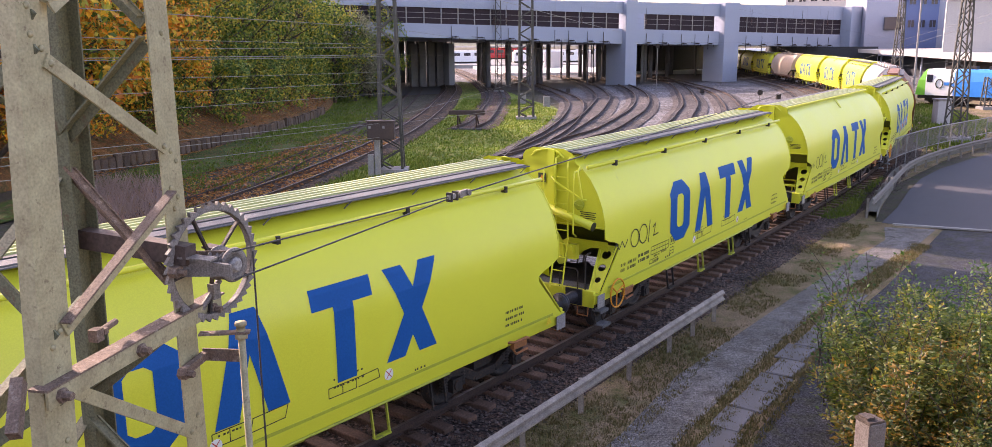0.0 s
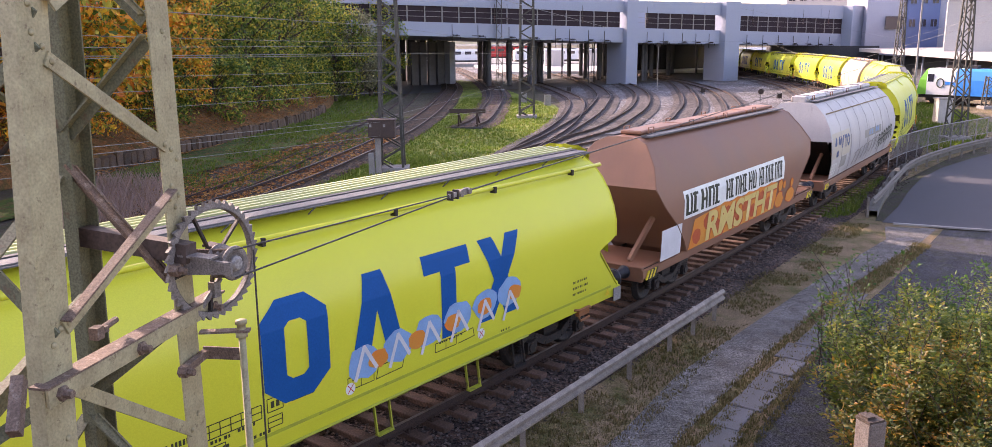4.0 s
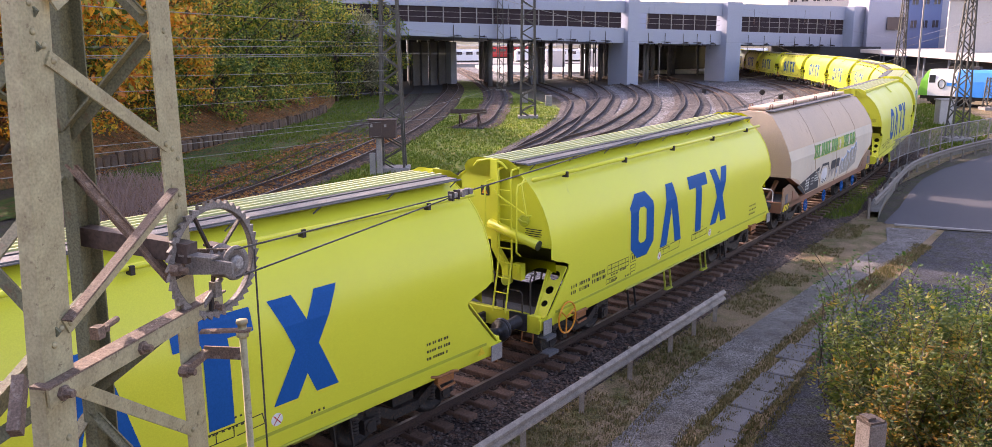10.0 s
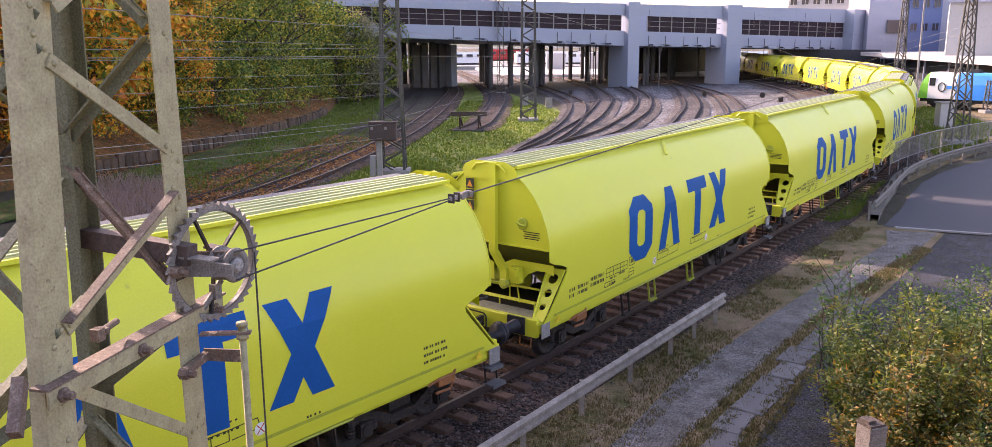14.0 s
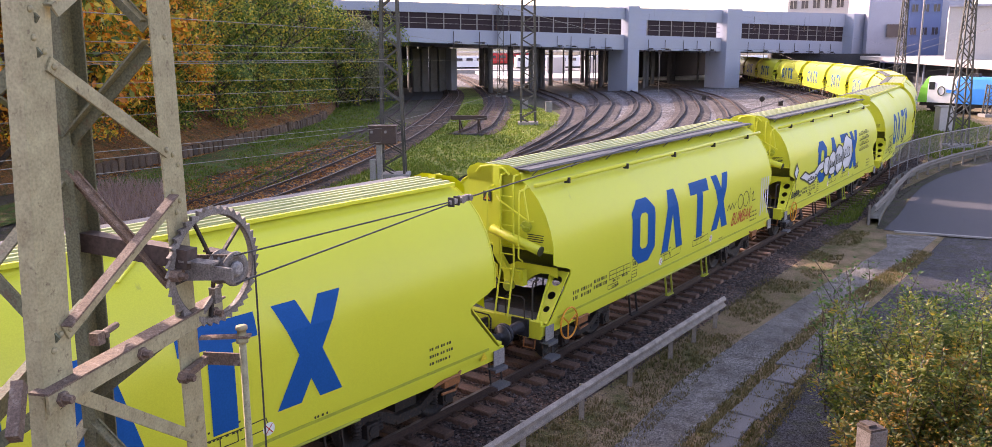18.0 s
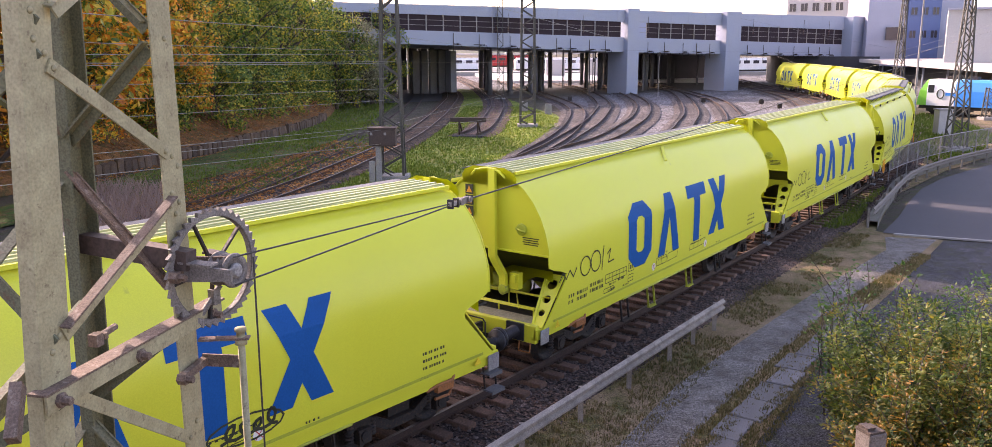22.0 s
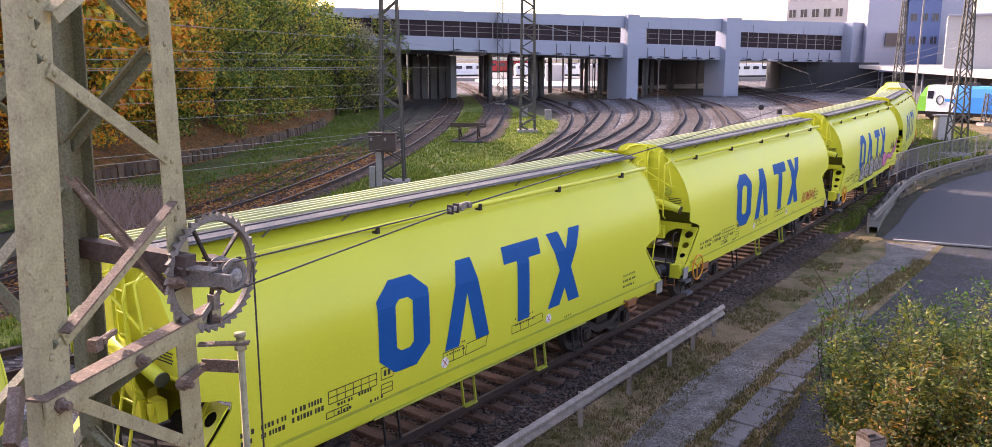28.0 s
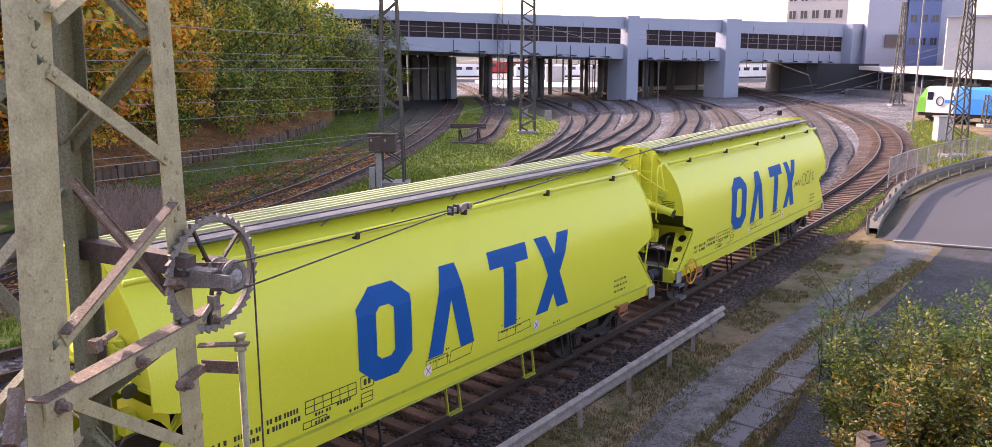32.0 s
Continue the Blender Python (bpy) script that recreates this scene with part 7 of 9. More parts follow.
    for sd in (-1, 1):
        for z, dy in ((0.78, 0.0), (0.46, 0.06)):
            bm = bmesh.new()
            box(bm, (-BEAM_X + 0.22, sd * (1.42 + dy), z), (0.36, 0.22, 0.03))
            box(bm, (-BEAM_X + 0.22, sd * (1.53 + dy), z - 0.02), (0.36, 0.012, 0.07))
            part("foot_step", bm, GRATING, w, "grey grating foot step")
        bm = bmesh.new()
        for dx in (0.06, 0.38):
            beam(bm, (-BEAM_X + dx, sd * 1.34, 0.98), (-BEAM_X + dx, sd * 1.40, 0.44), 0.03, 0.02)
        part("step_hanger", bm, STEEL_DARK, w)
    bm = bmesh.new()
    rod(bm, [(-BEAM_X + 0.85 + 0.33 * math.cos(2 * math.pi * k / 20), -1.52, 1.02 + 0.33 * math.sin(2 * math.pi * k / 20)) for k in range(21)], 0.02, 6)
    for k in range(3):
        q = 2 * math.pi * k / 3 + 0.4
        rod(bm, ((-BEAM_X + 0.85, -1.50, 1.02), (-BEAM_X + 0.85 + 0.33 * math.cos(q), -1.52, 1.02 + 0.33 * math.sin(q))), 0.018, 6)
    part("brake_wheel", bm, ORANGE, w, "orange hand brake wheel")
    # plain end: air tank and small pipes in the well
    bm = bmesh.new()
    lathe(bm, (BEAM_X - 1.4, -1.0, 1.55), (BEAM_X - 1.4, 0.3, 1.55), ((0, 0.05), (0.05, 0.2), (1.2, 0.2), (1.25, 0.05)), 14)
    part("air_tank", bm, LIME_DULL, w, smooth=40)
    bm = bmesh.new()
    rod(bm, ((BEAM_X - 0.3, -1.1, 1.45), (BEAM_X - 0.3, 1.1, 1.45)), 0.02, 6)
    rod(bm, ((BEAM_X - 0.6, -1.1, 1.6), (BEAM_X - 1.0, 0.2, 1.5), (BEAM_X - 0.5, 0.6, 1.35)), 0.02, 6)
    part("end_pipe", bm, LIME, w)
    bm = bmesh.new()
    for z, xx in ((1.36, 0.62), (1.52, 1.0)):
        rod(bm, ((BEAM_X - xx, -1.15, z), (BEAM_X - xx, 1.15, z)), 0.024, 6)
        for yy in (-0.9, 0.0, 0.9):
            rod(bm, ((BEAM_X - xx, yy, 1.18), (BEAM_X - xx, yy, z)), 0.02, 5)
    part("low_rail", bm, LIME, w)
    # signs on the ends
    for e, y, zs in ((-1, 0.18, (3.62,)), (1, -0.52, (3.80, 3.57, 3.34))):
        x = e * (top_x + 0.03)
        for z in zs:
            bm = bmesh.new()
            box(bm, (x, y, z), (0.012, 0.20, 0.21))
            pl = part("warning_plate", bm, BLACK_INK, w)
            bm = bmesh.new()
            quads(bm, ((x + e * 0.009, y - 0.075, z - 0.07), (x + e * 0.009, y + 0.075, z - 0.07), (x + e * 0.009, y, z + 0.075)), ((0, 1, 2),))
            part("warning_triangle", bm, ORANGE, pl)
    for sd in (-1, 1):
        for e in (-1, 1):
            bm = bmesh.new()
            quads(bm, ((e * (BEAM_X - 0.55), sd * 1.466, 1.05), (e * (BEAM_X - 0.75), sd * 1.466, 1.05), (e * (BEAM_X - 0.65), sd * 1.466, 1.22)), ((0, 1, 2),))
            part("warning_triangle", bm, YELLOW_RED, w)
        for x in (-1.5, 1.7):
            bm = bmesh.new()
            decal(bm, [(x + 0.10 * math.cos(a), 1.40 + 0.10 * math.sin(a)) for a in (2 * math.pi * k / 14 for k in range(14))], 0.005, side=sd)
            disc = part("round_symbol", bm, WHITE_LINE, w)
            bm = bmesh.new()
            for q in (-1, 1):
                decal(bm, [(x - 0.07, 1.40 - q * 0.07), (x - 0.05, 1.40 - q * 0.07), (x + 0.07, 1.40 + q * 0.07), (x + 0.05, 1.40 + q * 0.07)], 0.009, side=sd)
            part("cross", bm, RED, disc)
    # the marks and small print on both sides
    for side in (-1, 1):
        sx = -side
        for which, shape in enumerate(("ring", "wedge", "hammer", "cross")):
            bm = bmesh.new()
            four_marks(bm, sx, which)
            bmesh.ops.remove_doubles(bm, verts=bm.verts[:], dist=0.0005)
            if side == 1:
                for v in bm.verts:
                    v.co.y = -v.co.y
            part("operator_mark", bm, BLUE, w, "large blue %s-shaped block" % shape)
        bm = bmesh.new()
        rnd = random.Random(5)
        def ink(outlines):
            for o in outlines:
                decal(bm, [(sx * a, c) for a, c in o], 0.004, step=0.4)
        # rows of plain bars, each as wide as a sign
        for x0, wd, z, ln, hi in ((-5.72, 0.20, 1.56, 2, 0.075), (-5.38, 0.42, 1.56, 2, 0.075), (-4.84, 0.56, 1.60, 2, 0.08), (-3.98, 0.30, 1.44, 2, 0.05), (-3.55, 0.30, 1.46, 1, 0.05),
                                  (-1.46, 0.5, 1.64, 2, 0.03), (0.55, 0.6, 1.66, 2, 0.03), (4.75, 0.55, 1.62, 3, 0.05), (-3.3, 0.3, 1.26, 1, 0.05), (2.3, 0.3, 1.26, 1, 0.04)):
            for k in range(ln):
                x = x0
                while x < x0 + wd:
                    q = rnd.uniform(0.028, 0.05)
                    ink([bar_of(x, x + q, z - 0.13 * k, z - 0.13 * k + hi)])
                    x += q + rnd.choice((0.02, 0.02, 0.05))
        # framed tables and symbols
        for x0, x1, z0, z1, nx, nz in ((-4.15, -3.15, 1.52, 1.72, 6, 2), (-4.2, -3.75, 1.30, 1.40, 3, 1), (-3.05, -2.78, 1.56, 1.76, 1, 1), (-3.05, -2.80, 1.32, 1.48, 1, 2), (-1.55, -1.0, 1.38, 1.58, 2, 1), (0.45, 1.0, 1.40, 1.56, 2, 1)):
            for i in range(nx + 1):
                x = x0 + (x1 - x0) * i / nx
                ink([bar_of(x - 0.008, x + 0.008, z0, z1)])
            for i in range(nz + 1):
                z = z0 + (z1 - z0) * i / nz
                ink([bar_of(x0, x1, z - 0.008, z + 0.008)])
        ink([bar_of(-2.99, -2.93, 1.61, 1.71), bar_of(-2.90, -2.84, 1.61, 1.71)])
        for q in (0.0, 0.16):
            ink(ribbon([(-2.62, 1.60 + 0.0 * q), (-2.50, 1.74), (-2.10, 1.74), (-2.22, 1.60), (-2.62, 1.60)], 0.016) if q == 0 else ribbon([(-2.50, 1.67), (-2.20, 1.67)], 0.05))
        ink(ribbon([(-0.95, 1.38), (-0.9, 1.58), (-0.3, 1.60), (-0.36, 1.40), (-0.95, 1.38)], 0.016) + ribbon([(1.05, 1.40), (1.5, 1.42), (1.46, 1.58), (1.0, 1.56)], 0.016))
        if side == 1:
            for v in bm.verts:
                v.co.y = -v.co.y
        tagged(part("small_print", bm, BLACK_INK, w), kind="stuff")
    # steps, brake gear between the bogies
    for sd in (-1, 1):
        for x in (-2.9, -0.9, 1.4, 2.8):
            bm = bmesh.new()
            for dx in (0, 0.34):
                beam(bm, (x + dx, sd * 1.30, 0.98), (x + dx, sd * 1.38, 0.36), 0.045, 0.025)
            beam(bm, (x, sd * 1.38, 0.36), (x + 0.34, sd * 1.38, 0.36), 0.10, 0.03)
            part("side_step", bm, LIME_DULL if x in (-0.9, 1.4) else STEEL_DARK, w)
        bm = bmesh.new()
        rod(bm, ((-3.2, sd * 1.42, 0.93), (3.2, sd * 1.42, 0.93)), 0.022, 6)
        part("brake_pipe", bm, LIME_DULL, w)
        for x in (-5.6, 4.9):
            bm = bmesh.new()
            rod(bm, ((x, sd * 1.38, 1.0), (x + 0.12, sd * 1.46, 0.98), (x + 0.5, sd * 1.46, 0.98), (x + 0.7, sd * 1.38, 0.9)), 0.028, 6)
            box(bm, (x + 0.3, sd * 1.42, 0.90), (0.40, 0.10, 0.13))
            rod(bm, ((x + 0.1, sd * 1.44, 0.86), (x + 0.2, sd * 1.44, 0.72), (x + 0.55, sd * 1.44, 0.74)), 0.025, 6)
            part("release_lever", bm, RED_ORANGE, w, "rusty orange release lever")
    for x in (-2.6, -0.2, 2.2):
        bm = bmesh.new()
        quads(bm, ((x, -1.1, 0.96), (x + 1.0, -1.1, 0.96), (x + 0.7, -0.7, 0.45), (x + 0.3, -0.7, 0.45), (x, 1.1, 0.96), (x + 1.0, 1.1, 0.96), (x + 0.7, 0.7, 0.45), (x + 0.3, 0.7, 0.45)),
              ((0, 1, 2, 3), (5, 4, 7, 6), (4, 0, 3, 7), (1, 5, 6, 2), (3, 2, 6, 7)))
        part("outlet_chute", bm, LIME_DULL, w)
    running_gear(w, BEAM_X, LIME, (-4.6, 4.6))
    return w


def other_wagon(name, label, section, length, ends, paint, frame_mat, roof_mat, recess=0.0, seams=6, platform=False):
    """A hopper wagon whose ends follow ends: (height, how far back from the headstock); recess: the height under
    which its ends are hollow."""
    w = thing(name, label, "freight wagon")
    bx = length / 2 - 0.62
    ez, ei = [q[0] for q in ends], [q[1] for q in ends]

    def back(z):
        return float(np.interp(z, ez, ei))
    bm = bmesh.new()
    full = [(-y, z) for y, z in section[::-1]] + [(y, z) for y, z in section[1:]]
    nx = 8
    rows = [[bm.verts.new(((bx - back(z)) * (2 * i / nx - 1), y, z)) for y, z in full] for i in range(nx + 1)]
    for ra, rb in zip(rows, rows[1:]):
        for j in range(len(full) - 1):
            bm.faces.new((ra[j], ra[j + 1], rb[j + 1], rb[j]))
    m = len(full)
    for ring in (rows[0], rows[-1]):
        for j in range(m // 2):
            if recess and ring[j].co.z < recess - 0.01:
                continue
            q = (ring[j], ring[j + 1], ring[m - 2 - j], ring[m - 1 - j])
            bm.faces.new(q if j + 1 != m - 2 - j else q[:2] + q[3:])
    bmesh.ops.recalc_face_normals(bm, faces=bm.faces[:])
    part("body", bm, paint, w, smooth=32)
    for k in range(seams + 1):
        f = -1 + 2 * k / seams
        bm = bmesh.new()
        rim = [(y, z) for y, z in section]
        pts = [((bx - 0.02 - back(z)) * f, -y * 1.003, z + 0.003) for y, z in rim[::-1]] + [((bx - 0.02 - back(z)) * f, y * 1.003, z + 0.003) for y, z in rim[1:]]
        for p, q in zip(pts, pts[1:]):
            beam(bm, p, q, 0.03, 0.012)
        part("seam_rib", bm, paint, w)
    tx = bx - back(4.2)
    for y in (-0.52, 0.52):
        bm = bmesh.new()
        beam(bm, (-tx + 0.3, y, 4.20), (tx - 0.3, y, 4.20), 0.28, 0.04)
        part("roof_walk", bm, GRATING, w)
    for k in range(4):
        x0 = -tx + 0.4 + k * (2 * tx - 0.8) / 4
        bm = bmesh.new()
        box(bm, (x0 + (tx - 0.4) / 4, 0.0, 4.27), ((tx - 0.4) / 2 - 0.15, 0.62, 0.10))
        bmesh.ops.bevel(bm, geom=bm.edges[:], offset=0.03, segments=1, affect="EDGES")
        part("roof_hatch", bm, roof_mat, w)
        for y in (-0.36, 0.36):
            bm = bmesh.new()
            rod(bm, ((x0 + 0.4, y, 4.2), (x0 + 0.4, y, 4.38), (x0 + 0.7, y, 4.38), (x0 + 0.7, y, 4.2)), 0.018, 5)
            part("hatch_latch", bm, frame_mat, w)
    for e in (-1, 1):
        bm = bmesh.new()
        box(bm, (e * (bx - 0.9), 0, 1.17), (1.8, 2.6, 0.04))
        part("end_deck", bm, GRATING if platform else frame_mat, w)
        if platform:
            for side in (-1, 1):
                bm = bmesh.new()
                prism(bm, [(e * x, z) for x, z in ((bx + 0.02, 1.0), (bx - 0.12, 1.68), (bx - 0.75, 1.76), (bx - 1.05, 1.66), (bx - 2.05, 1.12), (bx - 2.05, 1.0))], side * 1.36, side * 1.40)
                part("end_gable", bm, GABLE_TAN, w, "rusty tan end plate")
                bm = bmesh.new()
                prism(bm, [(e * x, z) for x, z in ((bx - 0.34, 1.12), (bx - 0.34, 1.42), (bx - 0.58, 1.46), (bx - 0.58, 1.14))], side * 1.40, side * 1.41)
                part("notice_plate", bm, DARK_GREY, w)
                bm = bmesh.new()
                prism(bm, [(e * x, z) for x, z in ((bx - 1.10, 1.14), (bx - 1.10, 1.48), (bx - 1.62, 1.22), (bx - 1.62, 1.12))], side * 1.395, side * 1.415)
                part("tank_panel", bm, BROWN_PAINT, w)
        # slope coloured nearly black to paint the shade inside the hollow end
        if recess:
            bm = bmesh.new()
            x0, x1 = e * (bx - back(recess)), e * (bx - 3.3)
            quads(bm, ((x0, -1.3, recess), (x0, 1.3, recess), (x1, 1.1, 1.0), (x1, -1.1, 1.0)), ((0, 1, 2, 3),))
            bmesh.ops.solidify(bm, geom=bm.faces[:], thickness=0.02)
            part("hopper_slope", bm, STEEL_DARK, w)
        for side in (-1, 1):
            bm = bmesh.new()
            beam(bm, (e * (bx - 0.5), side * 0.75, 1.2), (e * (bx - 1.7), side * 0.95, 2.4), 0.10, 0.12)
            part("end_strut", bm, frame_mat, w)
            for k in range(6):
                bm = bmesh.new()
                box(bm, (e * (bx - 0.45) - 0.24 + 0.09 * k, side * 1.42, 1.0), (0.09, 0.03, 0.20))
                for v in bm.verts:
                    v.co.x += (v.co.z - 1.0) * 0.7
                part("hazard_stripe", bm, BLACK_INK if k % 2 else YELLOW_RED, w)
    if platform:
        for y0, y1 in ((-1.05, -0.55), (0.5, 1.05)):
            bm = bmesh.new()
            rod(bm, ((-bx + 0.08, y0, 1.0), (-bx + 0.08, y0, 1.56), (-bx + 0.08, y0 + 0.07, 1.63), (-bx + 0.08, y1 - 0.07, 1.63), (-bx + 0.08, y1, 1.56), (-bx + 0.08, y1, 1.0)), 0.02, 6)
            part("grab_rail", bm, WHITE_TRAIN, w, "white grab rail")
        for x in (-3.6, -1.2, 1.4, 3.2):
            bm = bmesh.new()
            rod(bm, [(x + 0.2 * math.cos(2 * math.pi * k / 16), -1.42, 0.72 + 0.2 * math.sin(2 * math.pi * k / 16)) for k in range(17)], 0.02, 6)
            for k in range(3):
                a = math.pi * k / 3
                beam(bm, (x - 0.2 * math.cos(a), -1.42, 0.72 - 0.2 * math.sin(a)), (x + 0.2 * math.cos(a), -1.42, 0.72 + 0.2 * math.sin(a)), 0.03, 0.03)
            part("hand_wheel", bm, BLUE, w, "blue hand wheel")
    for x in (-3.5, -1.2, 1.2, 3.5):
        bm = bmesh.new()
        quads(bm, ((x - 0.4, -1.2, 0.96), (x + 0.4, -1.2, 0.96), (x + 0.25, -0.9, 0.5), (x - 0.25, -0.9, 0.5), (x - 0.4, 1.2, 0.96), (x + 0.4, 1.2, 0.96), (x + 0.25, 0.9, 0.5), (x - 0.25, 0.9, 0.5)),
              ((0, 1, 2, 3), (5, 4, 7, 6), (4, 0, 3, 7), (1, 5, 6, 2), (3, 2, 6, 7)))
        part("outlet_chute", bm, frame_mat, w)
    running_gear(w, bx, frame_mat, (-bx + 2.2, bx - 2.2))
    return w


GABLE_TAN = material("rusty_tan_paint", (0.27, 0.165, 0.10), 0.65, dark=(0.15, 0.085, 0.055), scale=2.5, amount=0.8, bump=0.08)
CONCRETE_DECK = material("beige_deck", (0.34, 0.31, 0.22), 0.8, dark=(0.2, 0.18, 0.1), scale=2, amount=0.6)
RED_ORANGE = material("faded_red_orange_paint", (0.30, 0.11, 0.03), 0.6, dark=(0.2, 0.08, 0.04), scale=8, amount=0.7)
GREY_SECTION = ((0.0, 4.16), (0.62, 4.12), (0.80, 3.98), (1.10, 3.66), (1.34, 3.20), (1.47, 2.70), (1.50, 2.25), (1.47, 1.80), (1.38, 1.40), (1.30, 1.16))
TALL_SECTION = ((0.0, 4.20), (0.40, 4.18), (0.72, 4.05), (1.10, 3.55), (1.36, 3.05), (1.48, 2.55), (1.48, 2.0), (1.46, 1.5), (1.44, 1.14))


def spray(w, name, mat, outlines, flip=False, section=SECTION, off=0.010, label="spray-painted tag", shift=0.0):
    """Flat paint on the side that faces the path; outlines as (along, up), along growing away from the ladder end's
    neighbour ahead."""
    side = 1 if flip else -1
    bm = bmesh.new()
    for o in outlines:
        decal(bm, [((-x if flip else x) + shift, z) for x, z in o], off, section, side)
    return tagged(part(name, bm, mat, w, label), kind="stuff")


def ribbon(pts, wd):
    """A brush stroke of that width through points (x, z), in pieces."""
    out = []
    for (x0, z0), (x1, z1) in zip(pts, pts[1:]):
        d = math.hypot(x1 - x0, z1 - z0) or 1.0
        nx, nz = -(z1 - z0) / d * wd / 2, (x1 - x0) / d * wd / 2
        ex, ez = (x1 - x0) / d * wd * 0.3, (z1 - z0) / d * wd * 0.3
        out.append(((x0 + nx - ex, z0 + nz - ez), (x1 + nx + ex, z1 + nz + ez), (x1 - nx + ex, z1 - nz + ez), (x0 - nx - ex, z0 - nz - ez)))
    return out


def loop(cx, cz, rx, rz, n=14, start=0.0, turn=1.0):
    return [(cx + rx * math.cos(start + 2 * math.pi * turn * k / n), cz + rz * math.sin(start + 2 * math.pi * turn * k / n)) for k in range(n + 1)]


def blob(cx, cz, rx, rz, n=14, seed=0):
    rnd = random.Random(seed)
    return [(cx + rx * math.cos(2 * math.pi * k / n) * rnd.uniform(0.86, 1.1), cz + rz * math.sin(2 * math.pi * k / n) * rnd.uniform(0.86, 1.1)) for k in range(n)]


def scribble(x, z, k=1.0):
    """Thin zigzag and two open loops."""
    out = ribbon([(x + 0.13 * k * i, z + (0.16 * k if i % 2 else 0.0)) for i in range(6)], 0.03)
    out += ribbon(loop(x + 1.0 * k, z + 0.12 * k, 0.2 * k, 0.2 * k), 0.03)
    out += ribbon(loop(x + 1.42 * k, z + 0.14 * k, 0.2 * k, 0.22 * k), 0.03)
    out += ribbon([(x + 1.75 * k, z + 0.4 * k), (x + 1.68 * k, z - 0.1 * k)], 0.03)
    out += ribbon([(x + 1.9 * k, z + 0.2 * k), (x + 2.05 * k, z + 0.28 * k), (x + 1.95 * k, z), (x + 2.2 * k, z + 0.02 * k)], 0.03)
    return out


PAINT_ORANGE = material("orange_spray", (0.70, 0.18, 0.02), 0.6, dark=(0.45, 0.30, 0.05), scale=1.5, amount=0.6, bump=0.0)
PAINT_YELLOW = material("yellow_spray", (0.62, 0.46, 0.15), 0.6, scale=2, amount=0.4, bump=0.0)
PAINT_RED = material("red_spray", (0.42, 0.055, 0.02), 0.6, dark=(0.55, 0.14, 0.03), scale=3, amount=0.7, bump=0.0)
CREAM = material("cream_paint", (0.50, 0.44, 0.33), 0.6, dark=(0.40, 0.36, 0.29), scale=2, amount=0.6, bump=0.0)
PAINT_DRAB = material("drab_overpaint", (0.33, 0.31, 0.27), 0.7, dark=(0.20, 0.185, 0.16), scale=5, amount=0.8, bump=0.0, streak=True)
RUST_YELLOW = material("rusty_yellow_strip", (0.34, 0.24, 0.11), 0.7, dark=(0.14, 0.09, 0.05), scale=4, amount=0.8)
PINK_LOW = material("pale_greyish_side_paint", (0.56, 0.485, 0.375), 0.6, dark=(0.38, 0.335, 0.28), scale=0.8, amount=0.6, bump=0.03, rust=(0.24, 0.17, 0.13), rust_amount=0.22, streak=True)
PAINT_PINK = material("pink_spray", (0.62, 0.16, 0.30), 0.6, scale=2, amount=0.4, bump=0.0)
PAINT_GREY = material("grey_spray", (0.20, 0.18, 0.17), 0.6, dark=(0.36, 0.33, 0.30), scale=2, amount=0.8, bump=0.0)
PAINT_WHITE = material("white_spray", (0.60, 0.60, 0.60), 0.6, dark=(0.42, 0.42, 0.44), scale=2, amount=0.6, bump=0.0)
PAINT_GREEN = material("green_lettering", (0.06, 0.22, 0.05), 0.6, dark=(0.09, 0.3, 0.06), scale=3, amount=0.6, bump=0.0)
PAINT_LIME = material("yellow_green_lettering", (0.42, 0.46, 0.04), 0.6, scale=3, amount=0.5, bump=0.0)
PAINT_SKY = material("pale_blue_spray", (0.18, 0.36, 0.60), 0.6, scale=2, amount=0.5, bump=0.0)
NAVY = material("navy_vinyl", (0.015, 0.05, 0.16), 0.45, scale=2, amount=0.3, bump=0.0)
PANEL_BLACK = material("black_data_panel", (0.03, 0.033, 0.038), 0.6, scale=2, amount=0.6, bump=0.0)

# ---- loose small stuff: stones, grass, fallen leaves ----
def scatter_points(outline, count, rnd):
    xs, ys = [p[0] for p in outline], [p[1] for p in outline]
    out = []
    n = len(outline)
    while len(out) < count:
        x, y = rnd.uniform(min(xs), max(xs)), rnd.uniform(min(ys), max(ys))
        inside = False
        for i in range(n):
            (x0, y0), (x1, y1) = outline[i], outline[(i + 1) % n]
            if (y0 > y) != (y1 > y) and x < (x1 - x0) * (y - y0) / (y1 - y0) + x0:
                inside = not inside
        if inside:
            out.append((x, y))
    return out


def from_lists(name, verts, faces, mat, label, category, kind="stuff"):
    me = bpy.data.meshes.new(name)
    me.from_pydata(verts, [], faces)
    me.materials.append(mat)
    return tagged(new(name, me), label, category, "", kind)


